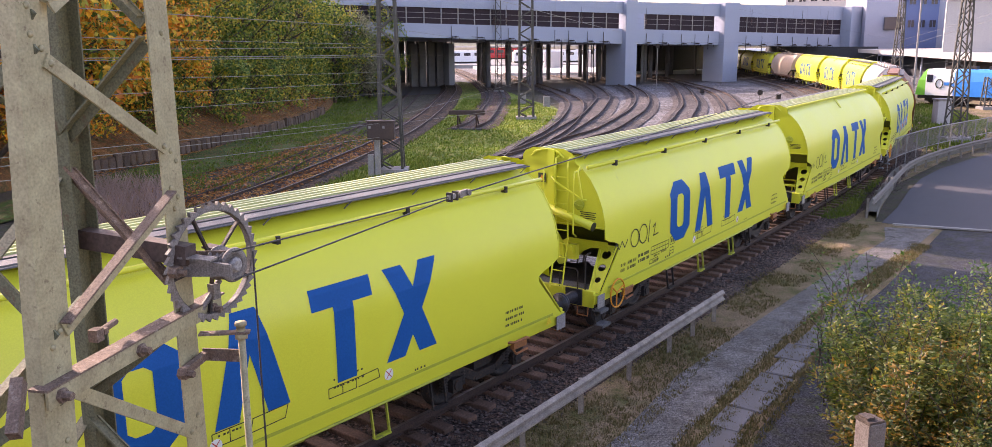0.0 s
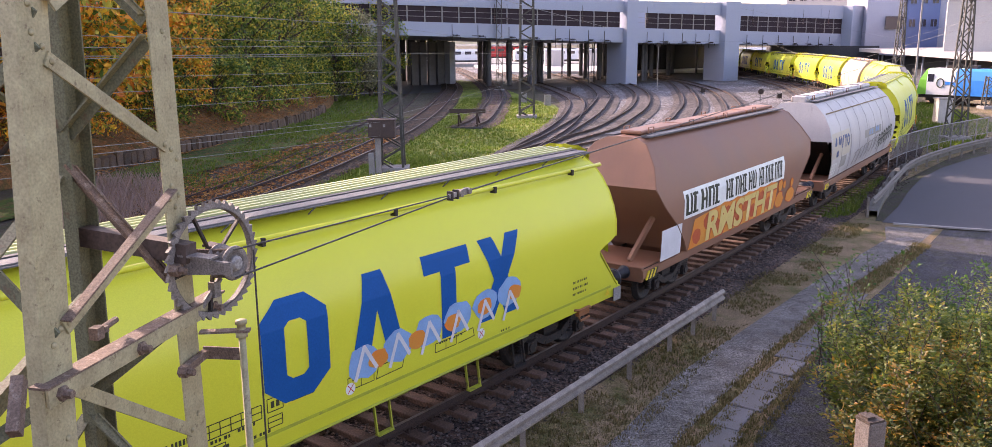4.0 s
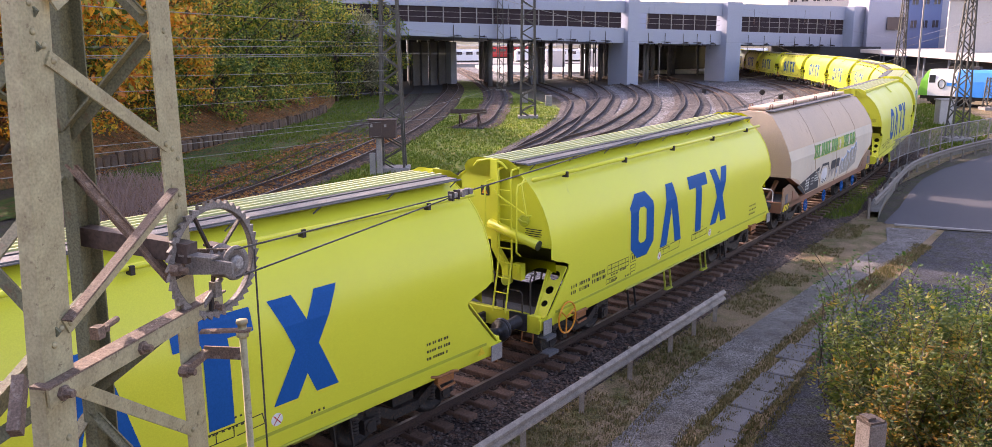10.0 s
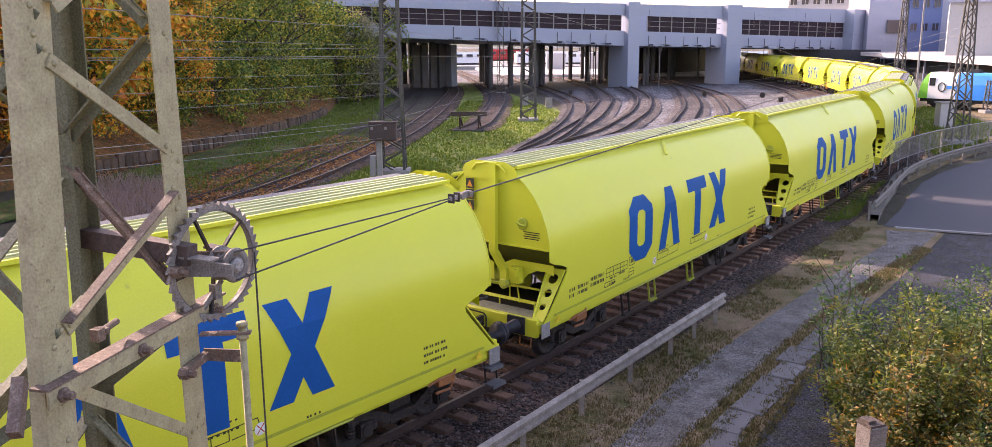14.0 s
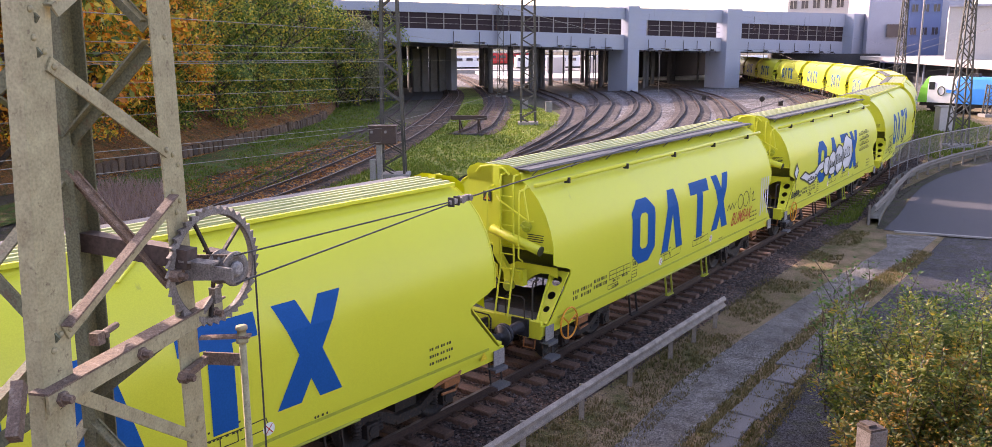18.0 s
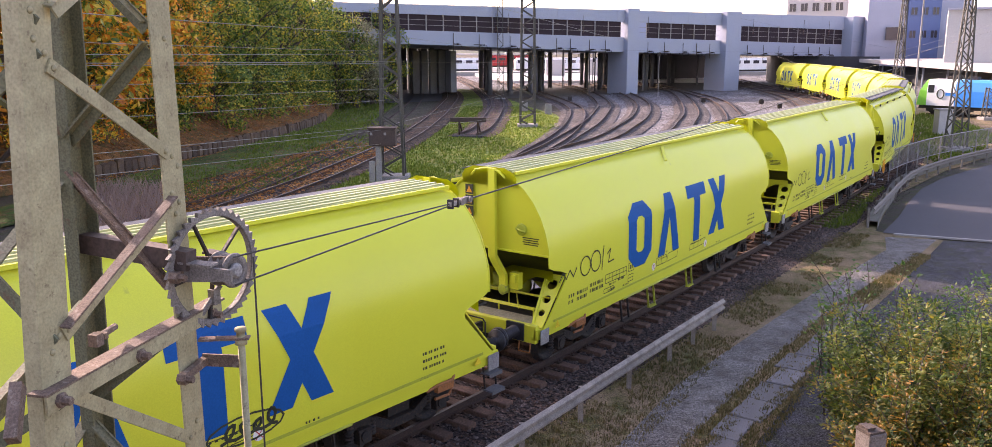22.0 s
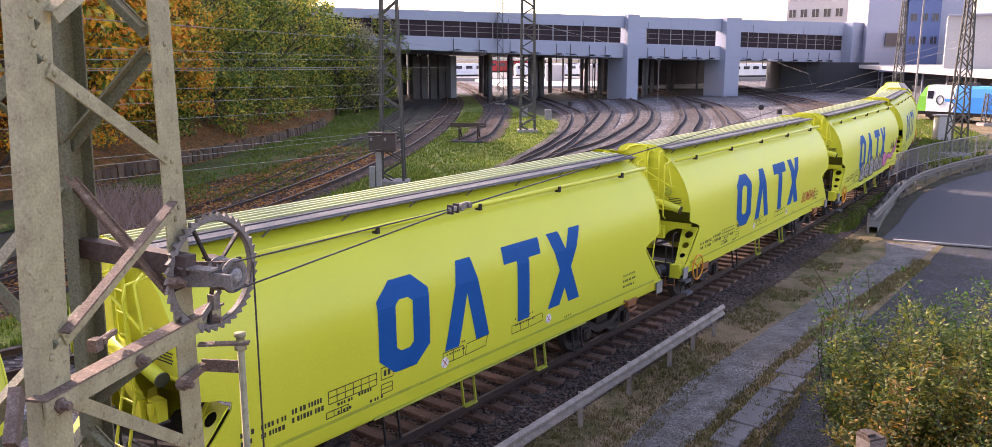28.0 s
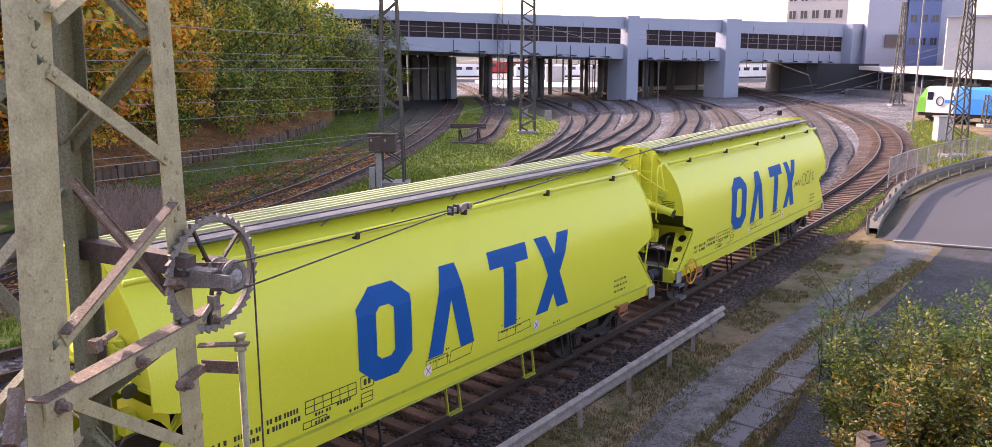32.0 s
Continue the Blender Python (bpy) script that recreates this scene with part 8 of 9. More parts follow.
def tufts(name, points, z, blades, high, mat, label, rnd, wide=0.012, lean=0.5):
    vs, fs = [], []
    for x, y in points:
        k = rnd.uniform(0.6, 1.3)
        for _ in range(blades):
            a = rnd.uniform(0, 6.28)
            bx, by = x + rnd.uniform(-0.07, 0.07), y + rnd.uniform(-0.07, 0.07)
            h = high * k * rnd.uniform(0.5, 1.2)
            dx, dy = math.cos(a) * h * lean * rnd.random(), math.sin(a) * h * lean * rnd.random()
            px, py = -math.sin(a) * wide, math.cos(a) * wide
            i = len(vs)
            vs += [(bx - px, by - py, z), (bx + px, by + py, z), (bx + dx * 0.5 + px * 0.7, by + dy * 0.5 + py * 0.7, z + h * 0.6), (bx + dx, by + dy, z + h)]
            fs += [(i, i + 1, i + 2), (i, i + 2, i + 3)]
    return from_lists(name, vs, fs, mat, label, "grass")


rnd = random.Random(77)
pts = scatter_points(((-1.0, 12.6), (5.4, 22.5), (9.6, 28.4), (12.6, 32.4), (14.4, 32.0), (10.0, 25.4), (5.9, 19.9), (1.4, 12.2)), 5200, rnd)
pts = [q for q in pts if noise.noise((q[0] * 0.5, q[1] * 0.5, 0)) > -0.15]
tufts("grass", pts, GROUND_Z + 0.06, 5, 0.07, BLADE_DRY, "short dry grass beside the guard rail", rnd)
pts = scatter_points(((1.9, 12.0), (3.6, 14.8), (5.0, 16.8), (6.6, 19.1), (8.2, 21.2), (11.0, 24.6), (14.6, 28.9), (15.0, 28.5), (10.6, 23.2), (8.2, 20.3), (5.7, 16.8), (4.0, 14.3), (2.4, 12.0)), 2200, rnd)
tufts("grass", pts, GROUND_Z + 0.07, 5, 0.07, BLADE_DRY, "dull grass strip between gravel and slabs", rnd)
pts = scatter_points(((3.4, 12.2), (5.0, 14.5), (6.9, 17.4), (8.2, 19.4), (7.9, 19.8), (6.3, 17.4), (4.5, 14.6), (2.9, 12.2)), 700, rnd)
tufts("grass", pts, GROUND_Z + 0.08, 6, 0.06, BLADE_DRY, "grass growing beside the old slabs", rnd)
pts = scatter_points(((13.2, 32.6), (14.6, 34.0), (16.6, 37.5), (19.6, 42.5), (17.6, 40.6), (14.2, 35.6), (12.4, 33.4)), 1300, rnd)
tufts("grass", pts, GROUND_Z + 0.06, 6, 0.22, BLADE, "sunlit grass at the foot of the road wall", rnd)
pts = scatter_points(((27, 52), (33, 58), (40, 68), (44, 80), (46, 92), (42, 88), (36, 74), (28, 57)), 2600, rnd)
tufts("grass", pts, GROUND_Z + 0.06, 4, 0.25, BLADE, "rough grass beyond the road", rnd, 0.03)
pts = scatter_points(((-4.2, 43), (2.2, 58), (5.4, 72), (6.3, 86), (3.6, 104), (-3.8, 104), (-4.4, 78), (-6.8, 52)), 9000, rnd)
tufts("grass", pts, GROUND_Z + 0.08, 3, 0.16, BLADE, "green turf blades between the tracks", rnd, 0.03)
pts = scatter_points(((-12.4, 66), (-12.2, 84), (-12.8, 112), (-20, 112), (-17.4, 80), (-19, 60)), 3500, rnd)
tufts("grass", pts, GROUND_Z + 0.06, 3, 0.16, BLADE, "green grass below the wooded slope", rnd, 0.03)
pts = scatter_points(((-20.5, 43.0), (-16.6, 42.2), (-13.2, 34.6), (-15.2, 31.0), (-19.6, 34.6)), 900, rnd)
tufts("dry_weeds", pts, GROUND_Z, 5, 0.8, DRY_STALK, "tall dry reddish weeds by the left track", rnd, 0.009, 0.6)
pts = scatter_points(((-12.5, 18), (-4.0, 36), (-2.0, 46), (-4.2, 52), (-7.2, 50), (-9.6, 38), (-14.6, 20)), 4200, rnd)
tufts("grass", pts, GROUND_Z + 0.09, 4, 0.18, BLADE, "green turf blades beside the left track", rnd, 0.02)
pts = scatter_points(((-20.5, 46), (-12.6, 30), (-9.9, 44), (-8.4, 60), (-7.4, 78), (-12.0, 84), (-16.8, 78), (-19.0, 60)), 5200, rnd)
pts = [q for q in pts if noise.noise((q[0] * 0.35, q[1] * 0.2, 3.0)) > -0.1]
tufts("grass", pts, GROUND_Z + 0.06, 4, 0.16, BLADE, "grass grown into the disused track", rnd, 0.02)

# fallen leaves on the slope, by the left tracks and in the verge
vs, fs = [], []
leaf_pts = [(x, y, GROUND_Z + 0.03) for x, y in scatter_points(((-13.0, 36), (-12.2, 66), (-16.8, 80), (-20.0, 58), (-23.5, 44)), 9000, rnd)]
leaf_pts += [(x, y, -0.12) for x, y in scatter_points(((-15.4, 24), (-12.8, 24), (-9.2, 42), (-6.6, 62), (-8.2, 62), (-11.0, 42)), 2600, rnd)]
leaf_pts += [(x, y, GROUND_Z + 0.11) for x, y in scatter_points(((-17.5, 22), (-12.6, 22), (-9.0, 38), (-7.4, 50), (-7.0, 62), (-12.5, 66), (-14.0, 50)), 5200, rnd)]
line = resample(BANK, 0.5)
hd = headings(line)
for _ in range(42000):
    i = rnd.randrange(len(line))
    if not 40 < line[i].y < 100:
        continue
    d = rnd.uniform(0.3, 11.0)
    z = float(np.interp(d, [0.25, 4.0, 9.0, 16.0], [0.35, 2.4, 4.6, 6.2]))
    r = Vector((hd[i].y, -hd[i].x, 0))
    p = line[i] - r * d
    leaf_pts.append((p.x, p.y, z + 0.03))
for x, y, z in leaf_pts:
    a, s = rnd.uniform(0, 6.28), rnd.uniform(0.06, 0.14)
    n = Vector((rnd.uniform(-0.5, 0.5), rnd.uniform(-0.5, 0.5), 1)).normalized()
    u = Vector((math.cos(a), math.sin(a), 0)) - n * n.dot(Vector((math.cos(a), math.sin(a), 0)))
    v = n.cross(u)
    c = Vector((x, y, z))
    i = len(vs)
    vs += [tuple(c - u * s), tuple(c - v * s * 0.6 + n * 0.015), tuple(c + u * s), tuple(c + v * s * 0.6 + n * 0.015)]
    fs.append((i, i + 1, i + 2, i + 3))
from_lists("fallen_leaves", vs, fs, LEAF_FALLEN, "orange and brown fallen leaves on the ground", "leaves")

# broken stones of the near ballast
vs, fs = [], []
for _ in range(15000):
    s = rnd.uniform(-12, 46)
    lat = rnd.choice((rnd.uniform(0.82, 2.7), rnd.uniform(0.82, 2.1), rnd.uniform(-0.7, 0.7), rnd.uniform(-2.2, -0.85)))
    p, q = on_line(s), on_line(s + 0.3)
    h = (q - p).normalized()
    z = -0.25 if abs(lat) < 1.75 else -0.275 - (abs(lat) - 1.75) * 0.15
    c = p + Vector((h.y, -h.x, 0)) * lat + Vector((0, 0, z))
    r = rnd.uniform(0.02, 0.045)
    e = [Vector((rnd.uniform(0.7, 1.3) * r * a, rnd.uniform(0.7, 1.3) * r * b, rnd.uniform(0.6, 1.0) * r * d)) for a, b, d in ((1, 0, 0), (0, 1, 0), (-1, 0, 0), (0, -1, 0), (0.2, 0.1, 1), (0, 0, -1))]
    m = Matrix.Rotation(rnd.uniform(0, 6.28), 3, "Z")
    i = len(vs)
    vs += [tuple(c + m @ v) for v in e]
    fs += [(i, i + 1, i + 4), (i + 1, i + 2, i + 4), (i + 2, i + 3, i + 4), (i + 3, i, i + 4), (i + 1, i, i + 5), (i + 2, i + 1, i + 5), (i + 3, i + 2, i + 5), (i, i + 3, i + 5)]
from_lists("ballast_stones", vs, fs, STONE, "broken brown ballast stones round the sleepers", "stones")

# baseplates with screws on the near sleepers, outer side
plate_bm = bmesh.new()
box(plate_bm, (0, 0, 0.015), (0.16, 0.36, 0.03))
for dy in (-0.13, 0.13):
    for dx in (-0.05, 0.05):
        lathe(plate_bm, (dx, dy, 0.03), (dx, dy, 0.08), ((0, 0.022), (0.03, 0.022), (0.045, 0.012)), 6)
plate_me = bpy.data.meshes.new("baseplate")
plate_bm.to_mesh(plate_me)
plate_bm.free()
plate_me.materials.append(PLATE)
s = -10.0
while s < 42:
    k = round((s + 40.0) / SLEEPER_STEP) * SLEEPER_STEP - 40.0
    p, h = on_line(k), (on_line(k + 0.5) - on_line(k - 0.5)).normalized()
    for side in (-0.7525, 0.7525):
        m = heading_pose(p + Vector((h.y, -h.x, 0)) * side, h, -0.166)
        share("baseplate", plate_me, main_track, m)
    s += SLEEPER_STEP

# ---- what moves: the wagons along the main line ----
V0, PULL = 10.64, 0.0239
ROSTER = []


def run(t):
    """How far the train has come by then; it runs a little unevenly."""
    uneven = float(np.interp(t, (0, 11, 13, 16, 18, 20, 22, 25, 28, 30, 32), (0, 0, -0.1, 0.1, 0.28, 0.42, 0.5, 0.55, 0.5, 0.3, 0.05)))
    return V0 * t + PULL * t * t / 2 + 0.023 * max(0.0, 5.0 - t) ** 2 + uneven


def wagon_pose(s_near, length, flip):
    """The pose of a wagon whose near buffers stand at s_near; it rides on two pivots."""
    a, b = on_line(s_near + 0.18 * length), on_line(s_near + 0.82 * length)
    mid, d = (a + b) / 2, (b - a).normalized()
    return pose(mid.x, mid.y, 0.0, 0, 0, math.degrees(math.atan2(d.y, d.x)) + (180 if flip else 0))


def bars(x0, x1, z0, z1, n, rnd, lean=0.0, gap=0.25):
    """n plain bars in a row in place of lettering."""
    out, wd = [], (x1 - x0) / n
    for k in range(n):
        a = x0 + wd * k
        out.append(bar_of(a, a + wd * (1 - gap * rnd.uniform(0.6, 1.3)), z0, z1 * 1.0, lean))
    return out


def text_on(w, name, text, mat, x0, x1, z0, z1, section, off=0.02, label="", lean=0.0, fat=0.02):
    """Sprayed letters laid flat against the steep part of a wagon's side."""
    cu = bpy.data.curves.new(name, "FONT")
    cu.body, cu.offset = text, fat
    tmp = new(name, cu)
    me = bpy.data.meshes.new_from_object(tmp)
    bpy.data.objects.remove(tmp)
    bm = bmesh.new()
    bm.from_mesh(me)
    bpy.data.meshes.remove(me)
    xs, ys = [v.co.x for v in bm.verts], [v.co.y for v in bm.verts]
    for v in bm.verts:
        fx, fy = (v.co.x - min(xs)) / (max(xs) - min(xs)), (v.co.y - min(ys)) / (max(ys) - min(ys))
        z = z0 + fy * (z1 - z0)
        v.co = Vector((x0 + fx * (x1 - x0) + lean * fy, -(side_at(z, section) + off), z))
    for f in bm.faces:
        f.normal_update()
        if f.normal.y > 0:
            f.normal_flip()
    return tagged(part(name, bm, mat, w, label), kind="stuff")


def glyph_bars(x0, x1, z0, z1, n, rnd, lean=0.0, wide=0.30):
    """n upright signs in a row, each of one or two plain strokes with short feet, that spell nothing."""
    out, wd = [], (x1 - x0) / n
    for k in range(n):
        a = x0 + wd * k
        st = wd * wide
        e = a + wd * 0.84
        out.append(bar_of(a, a + st, z0, z1, lean))
        if k % 3 != 1:
            out.append(bar_of(e - st * 0.7, e, z0, z1, lean))
        h = (z1 - z0)
        if k % 3 != 1:
            t = rnd.choice((0.0, 0.42, 0.86))
            out.append(bar_of(a + st * 0.8 + lean * t, e - st * 0.5 + lean * t, z0 + h * t, z0 + h * (t + 0.14), lean * 0.14))
        else:
            for t in (0.0, 0.86):
                out.append(bar_of(a - st * 0.3 + lean * t, a + st * 1.8 + lean * t, z0 + h * t, z0 + h * (t + 0.12), lean * 0.12))
    return out


def brown_wagon(length):
    w = other_wagon("brown_grain_wagon", "oxide-brown grain hopper wagon with a white panel and orange graffiti", TALL_SECTION, length,
                    ((1.1, 2.45), (1.76, 2.0), (2.9, 0.5), (3.6, 1.05), (4.2, 1.4)), BROWN_PAINT, BROWN_PAINT, BROWN_PAINT, seams=1)
    rnd = random.Random(21)
    T = dict(section=TALL_SECTION)
    spray(w, "name_panel", WHITE_LINE, [bar_of(-4.9, 3.22, 2.06, 2.80)], off=0.006, label="white painted panel", **T)
    spray(w, "panel_print", BLACK_INK, glyph_bars(-4.8, -2.3, 2.14, 2.70, 5, rnd, 0.0, 0.34) + glyph_bars(-2.0, 0.55, 2.14, 2.70, 7, rnd, 0.0, 0.34) + glyph_bars(0.75, 3.12, 2.14, 2.70, 8, rnd, 0.0, 0.34), label="black bars of lettering", **T)
    ground = [((-4.5, 1.16), (-4.2, 1.95), (-3.1, 2.02)) + tuple((-3.1 + 0.5 * k, 2.10 - 0.06 * (k % 2)) for k in range(1, 12)) + ((2.62, 1.98), (2.5, 1.5), (2.3, 1.16))]
    spray(w, "graffiti_ground", PAINT_ORANGE, ground, off=0.012, label="orange and red graffiti ground", **T)
    spray(w, "graffiti_flame", PAINT_RED, [blob(-4.0 + 0.72 * k, 1.45 + 0.3 * (k % 2), 0.30, 0.22, 9, 90 + k) for k in range(9)], off=0.015, label="red patches in the graffiti", **T)
    text_on(w, "graffiti_shadow", "RMSTHT", PAINT_RED, -3.34, 2.50, 1.13, 2.00, TALL_SECTION, 0.019, "dark red graffiti shadow", 0.10, 0.045)
    text_on(w, "graffiti_letters", "RMSTHT", PAINT_YELLOW, -3.38, 2.42, 1.18, 2.02, TALL_SECTION, 0.026, "pale yellow graffiti letters", 0.10, 0.03)
    spots = [blob(2.88, 1.86, 0.21, 0.19, seed=1), blob(2.87, 1.38, 0.38, 0.27, seed=2), blob(3.30, 1.84, 0.13, 0.12, seed=3), blob(4.10, 1.80, 0.15, 0.14, seed=5), blob(3.99, 1.40, 0.46, 0.24, seed=4)]
    spray(w, "graffiti_spot_edge", PAINT_RED, [blob(2.88, 1.86, 0.25, 0.23, seed=1), blob(2.87, 1.38, 0.43, 0.31, seed=2), blob(3.30, 1.84, 0.16, 0.15, seed=3), blob(4.10, 1.80, 0.18, 0.17, seed=5), blob(3.99, 1.40, 0.50, 0.27, seed=4)],
          off=0.016, label="red edges of the dots", **T)
    spray(w, "graffiti_spot", PAINT_ORANGE, spots, off=0.021, label="round orange graffiti dots", **T)
    spray(w, "pale_sheet", PAINT_WHITE, [bar_of(-6.2, -5.0, 1.2, 2.0)], off=0.006, label="pale repainted rectangle", **T)
    return w


def grey_wagon(length):
    w = other_wagon("grey_grain_wagon", "pale grey round-bodied grain hopper wagon, rust-streaked and tagged", GREY_SECTION, length,
                    ((1.1, 1.0), (1.5, 0.72), (2.3, 0.42), (3.0, 0.45), (4.2, 0.75)), GREY_PAINT, BROWN_PAINT, GREY_PAINT, recess=2.70, seams=8)
    rnd = random.Random(22)
    tx = length / 2 - 0.62 - 1.0
    bm = bmesh.new()
    box(bm, (0, 0.05, 4.26), (2 * tx, 0.56, 0.24))
    bmesh.ops.bevel(bm, geom=bm.edges[:], offset=0.03, segments=1, affect="EDGES")
    part("roof_trunk", bm, GREY_PAINT, w, "raised grey roof trunk")
    for k in range(8):
        bm = bmesh.new()
        box(bm, (-tx + 0.7 + k * (2 * tx - 1.4) / 7, 0.05, 4.385), (0.16, 0.46, 0.03))
        part("trunk_gap", bm, ROOF_STRIP, w)
    for sd in (-1, 1):
        bm = bmesh.new()
        beam(bm, (-tx, sd * 1.06, 3.73), (tx, sd * 1.06, 3.73), 0.05, 0.035)
        part("gutter", bm, RUST_YELLOW, w, "rusty yellow gutter strip")
    G = dict(section=GREY_SECTION)
    spray(w, "emblem_ground", CREAM, [bar_of(-6.35, -3.45, 1.98, 2.98)], off=0.006, label="cream rectangle behind the emblem", **G)
    blades = []
    for k in range(3):
        a = 2 * math.pi * k / 3 - math.pi / 2
        cx, cz = -5.60 + 0.22 * math.cos(a), 2.46 + 0.22 * math.sin(a)
        u, v = (math.cos(a), math.sin(a)), (-math.sin(a), math.cos(a))
        blades.append([(cx + u[0] * p + v[0] * q, cz + u[1] * p + v[1] * q) for p, q in ((0.20, -0.20), (0.24, 0.0), (0.20, 0.20), (0.04, 0.16), (-0.08, 0.0), (0.04, -0.16))])
    spray(w, "emblem", NAVY, blades, off=0.012, label="navy three-blade emblem", **G)
    spray(w, "emblem_block", NAVY, [((-5.15, 2.80), (-4.98, 2.80), (-4.86, 2.48), (-4.72, 2.80), (-4.55, 2.80), (-4.80, 2.30), (-4.94, 2.30)), bar_of(-4.48, -4.04, 2.67, 2.80), bar_of(-4.34, -4.18, 2.30, 2.67)]
          + ribbon(loop(-3.80, 2.55, 0.18, 0.19, 10), 0.12), off=0.012, label="navy block marks", **G)
    spray(w, "streaked_panel", PAINT_DRAB, [bar_of(-0.6, 3.0, 2.28, 2.62)], off=0.006, label="streaked drab rectangle", **G)
    spray(w, "data_panel", PAINT_DRAB, [bar_of(-4.9, -3.9, 1.50, 1.95)], off=0.008, label="drab repainted rectangle", **G)
    spray(w, "data_print", PAINT_SKY, glyph_bars(0.3, 1.15, 2.36, 2.58, 3, rnd, 0.05, 0.3) + glyph_bars(1.6, 2.5, 2.38, 2.60, 4, rnd, 0.05, 0.3), off=0.012, label="faded blue bars", **G)
    tag = []
    for k in range(6):
        x, z = 2.5 + 0.55 * k, 1.62 + 0.05 * k
        tag += ribbon([(x, z - 0.12), (x + 0.10, z + 0.52), (x + 0.38, z + 0.46), (x + 0.30, z + 0.16), (x + 0.48, z - 0.08)], 0.10) + ribbon([(x - 0.05, z + 0.22), (x + 0.45, z + 0.26)], 0.06)
    spray(w, "black_tag", BLACK_INK, tag, off=0.014, label="black sprayed scrawl", **G)
    tag = []
    for k in range(6):
        x, z = -2.6 + 0.8 * k, 1.30 + 0.05 * k
        tag += [((x, z), (x + 0.34, z + 0.05), (x + 0.75, z + 0.62), (x + 0.45, z + 0.56), (x + 0.25, z + 0.25))] + ribbon([(x + 0.2, z + 0.5), (x + 0.9, z + 0.62), (x + 0.7, z + 0.1)], 0.05)
    spray(w, "grey_tag", PAINT_GREY, tag, off=0.014, label="dark grey faded graffiti", **G)
    spray(w, "print_block", WHITE_LINE, [o for r in range(4) for o in glyph_bars(-6.2, -5.35, 1.32 + 0.13 * r, 1.40 + 0.13 * r, 7, rnd)], label="white small print bars", **G)
    return w


def pink_wagon(length):
    w = other_wagon("pinkish_grain_wagon", "faded pinkish grey grain hopper wagon with a green lettering band", TALL_SECTION, length,
                    ((1.1, 2.6), (1.9, 1.3), (2.0, 0.50), (2.5, 0.42), (3.2, 0.30), (4.2, 0.55)), PINK_PAINT, BROWN_PAINT, PINK_PAINT, recess=2.0, seams=4, platform=True)
    rnd = random.Random(23)
    T = dict(section=TALL_SECTION)
    bx = length / 2 - 0.62
    for x0, x1 in ((-bx + 1.0, -3.9), (-3.88, -0.62), (-0.60, 2.98), (3.0, bx - 0.55)):
        first, last = x0 < -4, x1 > 4
        spray(w, "lower_sheet", PINK_LOW, [((x0 - (0.47 if first else 0), 2.03), (x0 + (0.55 if first else 0), 1.80), (x0 + (1.35 if first else 0), 1.22), (x1 - (1.8 if last else 0), 1.22), (x1 - (1.0 if last else 0), 1.80), (x1 - (0.02 if last else 0), 2.03), (x1 + (0.07 if last else 0), 2.5), (x1 + (0.12 if last else 0), 2.90), (x0 - (0.62 if first else 0), 2.90), (x0 - (0.55 if first else 0), 2.4))],
              off=0.004, label="paler lower side sheet", **T)
    spray(w, "lettering_outline", PAINT_LIME, glyph_bars(-3.17, 2.79, 2.33, 2.79, 13, rnd, 0.24, 0.46), off=0.007, label="yellow edges of the slanted blocks", **T)
    rnd = random.Random(23)
    blocks = glyph_bars(-3.15, 2.81, 2.36, 2.82, 13, rnd, 0.24, 0.42)
    spray(w, "lettering_block", PAINT_GREEN, [o for o in blocks if not 0.0 < o[0][0] < 0.9], off=0.012, label="green slanted blocks", **T)
    spray(w, "lettering_block", PAINT_LIME, [o for o in blocks if 0.0 < o[0][0] < 0.9], off=0.012, label="yellow-green slanted blocks", **T)
    spray(w, "data_panel", PANEL_BLACK, [((-4.95, 1.58), (-4.0, 1.18), (-2.25, 1.18), (-2.28, 1.97))], off=0.008, label="black data panel", **T)
    spray(w, "data_print", WHITE_LINE, [o for r in range(4) for o in glyph_bars(-3.95, -3.45, 1.30 + 0.11 * r, 1.37 + 0.11 * r, 5, rnd)] + [o for r in range(3) for o in glyph_bars(-3.3, -2.95, 1.42 + 0.11 * r, 1.46 + 0.11 * r, 6, rnd)]
          + [o for x in (-2.85, -2.72, -2.59, -2.46, -2.35) for o in ribbon([(x, 1.50), (x, 1.80)], 0.018)] + [o for z in (1.50, 1.60, 1.70, 1.80) for o in ribbon([(-2.85, z), (-2.35, z)], 0.018)], off=0.013, label="white bars of data", **T)
    spray(w, "black_patch", PANEL_BLACK, [bar_of(-0.68, 0.56, 1.66, 2.0)] + ribbon([(-2.1, 1.72), (-1.9, 1.98), (-1.1, 1.96), (-0.9, 1.70)], 0.10), off=0.010, label="black painted-over patch", **T)
    spray(w, "pale_tag", PAINT_WHITE, [blob(-1.55, 1.62, 0.42, 0.26, 11, 9), bar_of(-1.9, -1.2, 1.30, 1.42)], off=0.010, label="white graffiti patch", **T)
    spray(w, "pale_tag_lines", PANEL_BLACK, ribbon([(-1.85, 1.36), (-1.6, 1.28), (-1.7, 1.44), (-1.4, 1.30), (-1.3, 1.42), (-1.15, 1.28)], 0.04), off=0.014, label="black scrawl on the patch", **T)
    crest = [(0.62, 1.70), (0.85, 1.98), (1.05, 1.84), (1.25, 1.94), (1.5, 2.0), (1.62, 2.2), (2.0, 2.08), (2.3, 2.24), (2.7, 2.2), (3.0, 2.42), (3.15, 2.30), (3.25, 2.05)]
    spray(w, "drab_tag", PAINT_DRAB, [tuple(crest) + ((3.2, 1.5), (2.0, 1.30), (0.7, 1.28))], off=0.008, label="drab faded graffiti ground", **T)
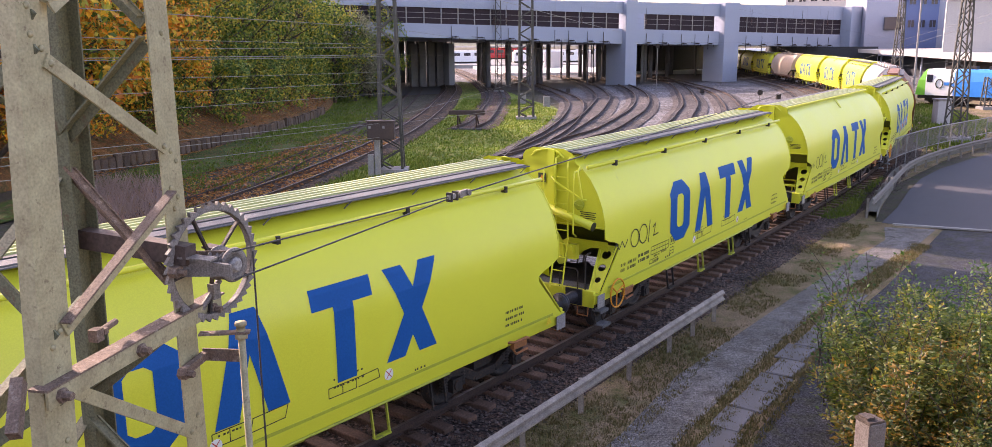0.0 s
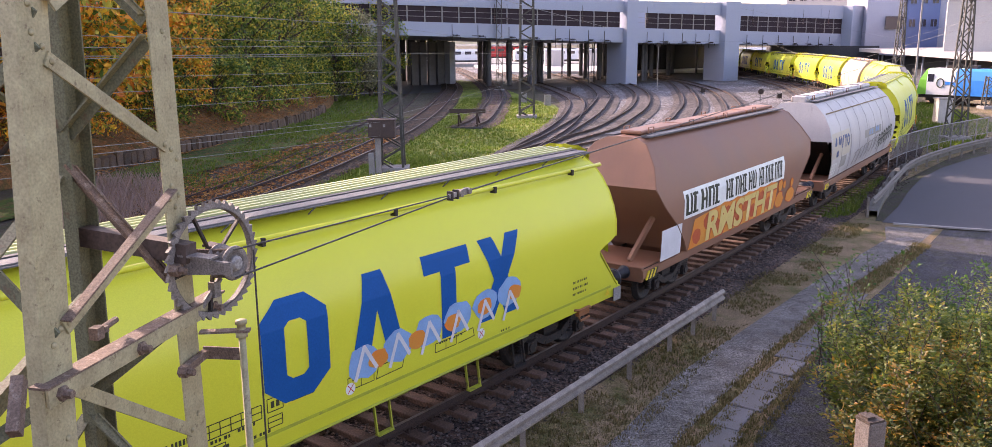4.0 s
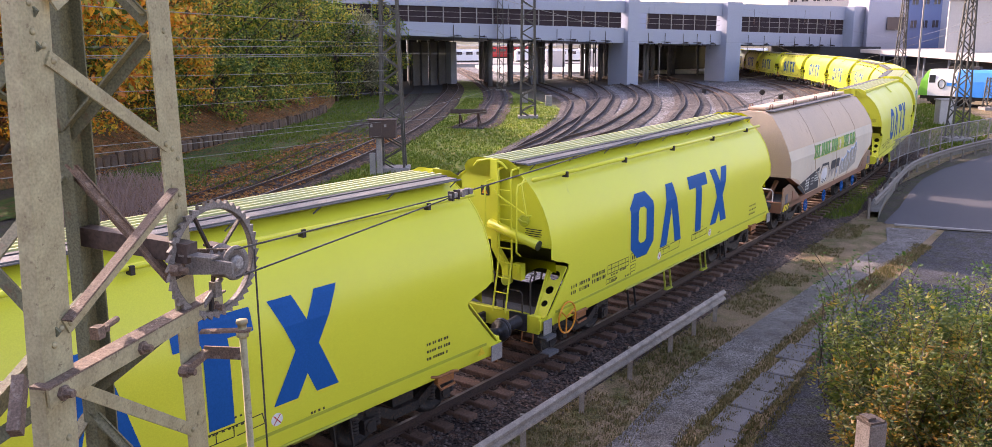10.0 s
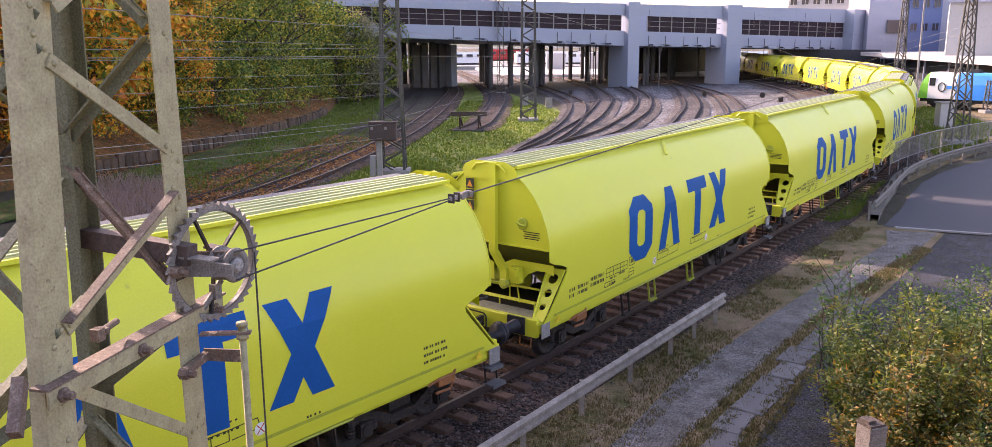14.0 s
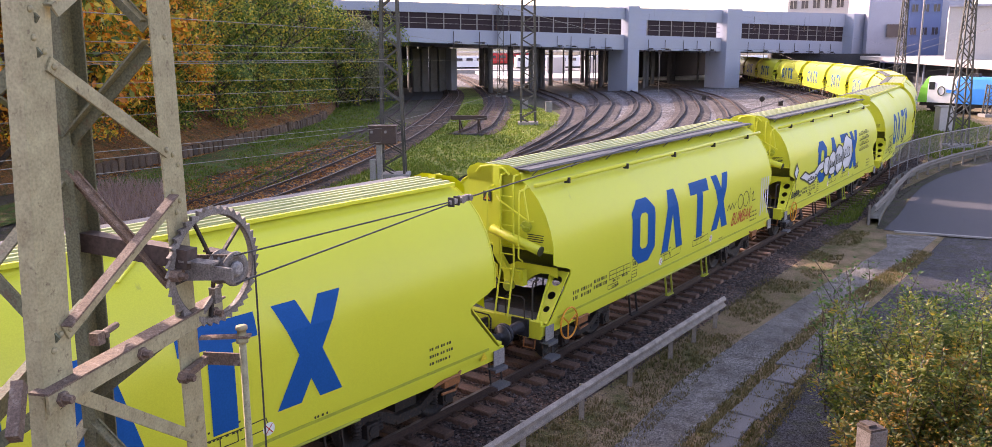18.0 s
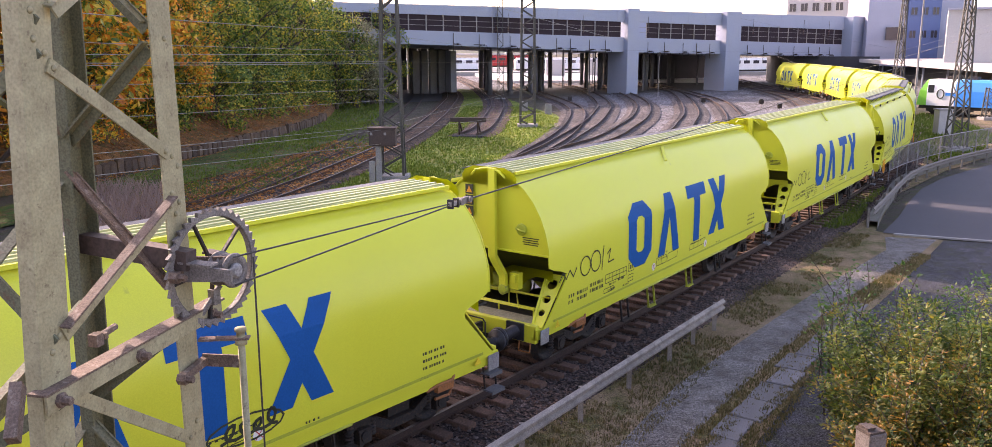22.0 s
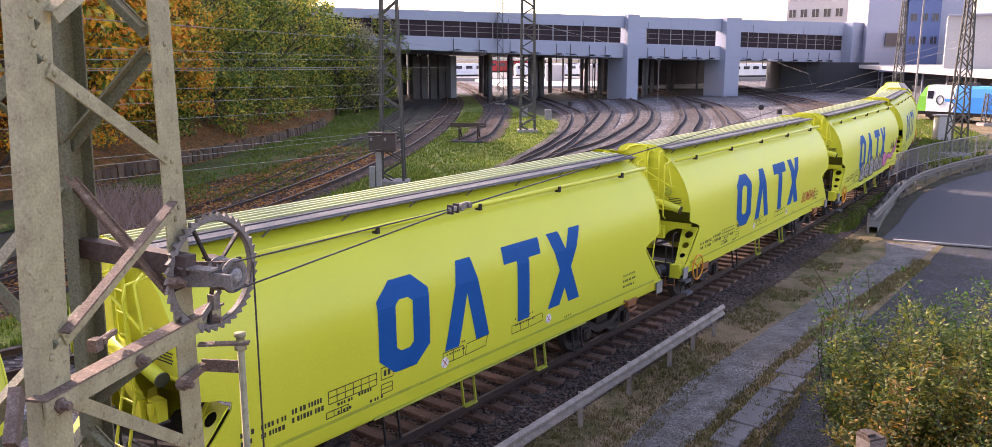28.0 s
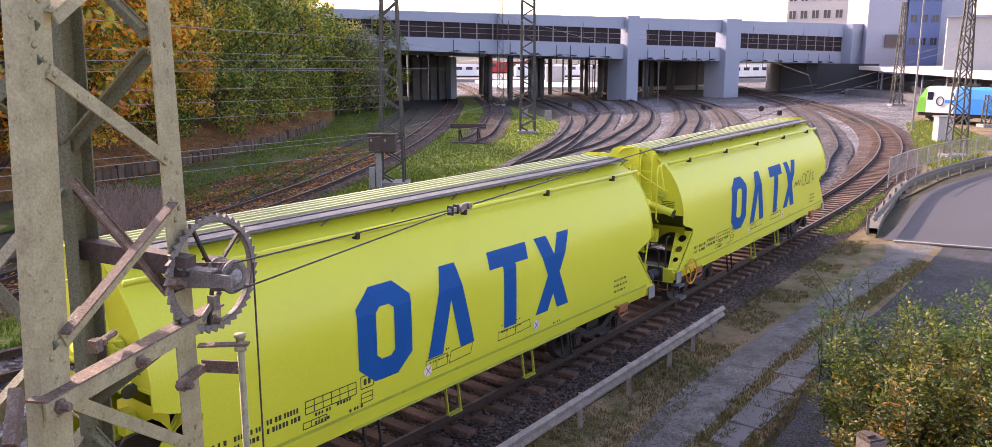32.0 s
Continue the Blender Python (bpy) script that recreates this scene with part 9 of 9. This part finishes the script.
    spray(w, "white_tag", PAINT_WHITE, ribbon(crest, 0.07) + [o for k in range(5) for o in ribbon([(0.9 + 0.5 * k, 1.35 + 0.08 * k), (1.0 + 0.5 * k, 1.9 + 0.06 * k), (1.2 + 0.5 * k, 1.45 + 0.08 * k)], 0.035)], off=0.013, label="white sprayed scrawl", **T)
    spray(w, "blue_tag", PAINT_SKY, ribbon([(p[0] + 0.03, p[1] - 0.05) for p in crest], 0.04) + ribbon([(0.3, 1.6), (0.2, 1.3)], 0.06), off=0.016, label="pale blue outline of the scrawl", **T)
    spray(w, "grey_tag", PAINT_GREY, [((-0.9, 1.3), (-0.7, 1.62), (-0.4, 1.35), (-0.1, 1.62), (0.3, 1.3), (0.2, 1.66), (-0.95, 1.66))], off=0.009, label="dark dripping graffiti", **T)
    return w


def cursive(x, z, wide, high, loops, lean=0.4):
    """A looped pen stroke from (x, z) on."""
    out = []
    n = loops * 9
    for k in range(n + 1):
        a = 2 * math.pi * loops * k / n
        h = high * (0.75 + 0.25 * math.sin(2.3 * a / loops + x))
        out.append((x + wide * k / n + 0.32 * wide / loops * math.sin(a) * 1.6 + lean * h * 0.5 * (1 - math.cos(a)) * 0.5, z + h * 0.5 * (1 - math.cos(a)) + 0.03 * k / n))
    return out


def mark_wagons(order):
    """Tags that set single lime wagons apart."""
    for i in (2, 3, 15, 18, 19, 20, 26):
        w, flip = ROSTER[i][0], ROSTER[i][3]
        x = 5.0 if i in (15, 26) else -5.6
        if i in (15, 26):
            x = 3.3
        spray(w, "loop_tag", BLACK_INK, scribble(x - 0.5, 2.0 if i != 26 else 2.2, 1.05), flip, label="thin black looped tag")
        w["label"] = "lime-green grain hopper wagon with a thin black looped tag"
    # a patch of colour graffiti below the marks
    w = ROSTER[4][0]
    spray(w, "colour_graffiti", PAINT_SKY, [blob(-1.2 + 0.75 * k, 1.75 + 0.05 * k, 0.36, 0.28, seed=30 + k) for k in range(6)], label="pale blue and orange graffiti")
    spray(w, "colour_graffiti", PAINT_ORANGE, [blob(-0.9 + 0.9 * k, 1.72 + 0.06 * k, 0.22, 0.16, seed=40 + k) for k in range(5)], off=0.014, label="orange graffiti")
    spray(w, "colour_graffiti", PAINT_WHITE, [o for k in range(6) for o in ribbon([(-1.4 + 0.75 * k, 1.5), (-1.2 + 0.75 * k, 2.0), (-0.95 + 0.75 * k, 1.6)], 0.07)], off=0.018, label="white graffiti outlines")
    w["label"] = "lime-green grain hopper wagon with blue and orange graffiti"
    for i in (7, 17):
        w, flip = ROSTER[i][0], ROSTER[i][3]
        t = ribbon(cursive(-4.9, 1.62, 1.3, 0.48, 4), 0.055) + ribbon([(-4.5, 1.45), (-4.1, 1.3), (-3.9, 1.5), (-3.7, 1.32)], 0.05) + ribbon([(-5.0, 2.15), (-3.4, 2.2)], 0.04)
        t += ribbon(cursive(0.9, 1.45, 0.9, 0.26, 4), 0.05) + ribbon(loop(1.3, 1.56, 0.62, 0.2), 0.03)
        spray(w, "black_tag", BLACK_INK, t, flip, label="black sprayed tag")
        w["label"] = "lime-green grain hopper wagon with black sprayed tags"
    # big pale throw-up over the marks
    w = ROSTER[16][0]
    shapes = [((-5.3, 2.1), (-4.7, 1.95), (-4.0, 1.72), (-3.4, 1.80), (-2.9, 2.05), (-2.4, 2.1), (-2.3, 2.4), (-2.9, 2.35), (-3.5, 2.12), (-4.2, 2.1), (-4.7, 2.25)),
              blob(-1.9, 2.15, 0.45, 0.40, 12, 52), blob(-1.1, 2.15, 0.62, 0.48, 12, 53), blob(-0.1, 2.22, 0.68, 0.55, 14, 54), blob(1.15, 2.35, 0.86, 0.68, 16, 55), ((-6.0, 2.35), (-5.75, 2.65), (-5.5, 2.4), (-5.75, 2.1))]
    spray(w, "throw_up", PAINT_WHITE, shapes, off=0.014, label="large white bubble graffiti")
    lines = []
    for o in shapes:
        lines += ribbon(list(o) + [o[0]], 0.06)
    lines += ribbon(cursive(-0.6, 2.05, 0.9, 0.4, 3), 0.05) + ribbon(cursive(0.6, 2.15, 1.0, 0.45, 3), 0.05) + ribbon(cursive(-1.5, 2.0, 0.7, 0.3, 3), 0.05) + ribbon(cursive(-4.4, 1.85, 1.2, 0.14, 4), 0.04) + ribbon([(-5.75, 2.1), (-5.85, 1.3)], 0.04)
    spray(w, "throw_up_outline", BLACK_INK, lines, off=0.020, label="black graffiti outline")
    spray(w, "wall_of_script", BLACK_INK, [o for r in range(4) for o in ribbon(cursive(3.2, 2.85 - 0.22 * r, 1.7, 0.15, 9, 0.2), 0.022)] + ribbon(cursive(2.6, 1.5, 0.6, 0.25, 3), 0.04) + ribbon(cursive(-6.2, 1.5, 0.9, 0.2, 4), 0.05), label="rows of thin black scrawl")
    w["label"] = "lime-green grain hopper wagon with large white bubble graffiti"
    w = ROSTER[15][0]
    text_on(w, "red_tag", "BUMBAK", PAINT_RED, 3.15, 4.75, 1.48, 1.86, SECTION, 0.012, "red sprayed tag", 0.16, 0.004)
    spray(w, "white_drips", PAINT_WHITE, [bar_of(5.6 + 0.2 * k, 5.68 + 0.2 * k, 1.4 + 0.1 * (k % 3), 2.6) for k in range(4)], label="white paint drips")
    w = ROSTER[23][0]
    text_on(w, "red_tag", "BUMBAK", PAINT_RED, 3.3, 4.9, 1.45, 1.80, SECTION, 0.012, "small red sprayed tag", 0.16, 0.004)
    w["label"] = "lime-green grain hopper wagon with a small red tag"
    # grey and pink letters low on the side
    w = ROSTER[24][0]
    blocks = [((-2.9, 1.15), (-2.7, 1.75), (-2.3, 1.95), (-1.9, 1.55), (-2.0, 1.15)), blob(-1.4, 1.50, 0.52, 0.36, 12, 61), ((-0.8, 1.15), (-0.7, 1.85), (-0.2, 2.0), (0.25, 1.6), (0.1, 1.15)),
              blob(0.75, 1.55, 0.5, 0.38, 12, 64), ((1.2, 1.2), (1.5, 2.02), (1.9, 1.7), (2.25, 1.75), (2.3, 1.2))]
    spray(w, "grey_letters", PAINT_GREY, blocks, off=0.014, label="grey block graffiti")
    lines = []
    for o in blocks:
        lines += ribbon(list(o) + [o[0]], 0.07)
    for x in (-2.4, -1.4, -0.3, 0.75, 1.75):
        lines += ribbon(loop(x, 1.5, 0.14, 0.12, 8), 0.05)
    spray(w, "grey_letters_outline", BLACK_INK, lines, off=0.020, label="black graffiti outline")
    wave = [(2.5, 1.40), (2.9, 1.32), (3.3, 1.42), (3.6, 1.62), (4.0, 1.66), (4.4, 1.55), (4.8, 1.60), (5.2, 1.80), (5.6, 1.84), (5.9, 2.0), (6.0, 2.25)]
    spray(w, "pink_outline", BLACK_INK, ribbon(wave, 0.32) + [blob(2.7, 1.62, 0.40, 0.34, 12, 63)], off=0.014, label="black outline of pink graffiti")
    spray(w, "pink_figure", PAINT_PINK, ribbon(wave, 0.22) + [blob(2.7, 1.62, 0.34, 0.28, 12, 63), blob(3.1, 1.75, 0.2, 0.16, 10, 65)], off=0.020, label="pink curling graffiti")
    spray(w, "black_tag", BLACK_INK, ribbon(cursive(4.3, 1.95, 1.0, 0.36, 4, 0.6), 0.05), off=0.014, label="black sprayed tag")
    w["label"] = "lime-green grain hopper wagon with grey and pink graffiti"


def assemble():
    lime = lime_wagon()
    order = []
    # kind, ladder end first?
    for kind in "LLLPLbgPLLtPPPPLLPPPLLLLLLL":
        order.append(kind)
    first = True
    lens = {"L": LEN, "P": LEN, "b": 15.28, "g": 15.28, "t": 13.9}
    ref = 11
    near = {ref: -2.93 + run(13.0)}
    for i in range(ref + 1, len(order)):
        near[i] = near[i - 1] + lens[order[i - 1]]
    for i in range(ref - 1, -1, -1):
        near[i] = near[i + 1] - lens[order[i]]
    for i, k in enumerate(order):
        if k in "LP":
            w = lime if first else copy_thing(lime, Matrix.Identity(4))
            first = False
        elif k == "b":
            w = brown_wagon(lens[k])
        elif k == "g":
            w = grey_wagon(lens[k])
        else:
            w = pink_wagon(lens[k])
        ROSTER.append((w, near[i], lens[k], k == "P"))

    mark_wagons(order)


assemble()


def motions():
    for w, near, length, flip in ROSTER:
        rows, t = [], 0.0
        while t < 32.01:
            rows.append((t, wagon_pose(near - run(t), length, flip)))
            t += 0.5
        walk(w, rows)
        # the wheels roll while the wagon passes close by
        times = [0.0] + [k * 0.05 for k in range(1, 640) if -24 < near - run(k * 0.05) < 18] + [32.0]
        if len(times) > 3:
            for ob in w.children_recursive:
                if ob.name.split(".")[0] == "wheelset":
                    x = ob.location.x
                    way = -1 if not flip else 1
                    held = [times[1]] + times[1:-1] + [times[-2]]
                    walk(ob, [(t, pose(x, 0, 0.46, 0, way * math.degrees(run(h) / 0.46) % 360, 0)) for t, h in zip(times, held)])


motions()
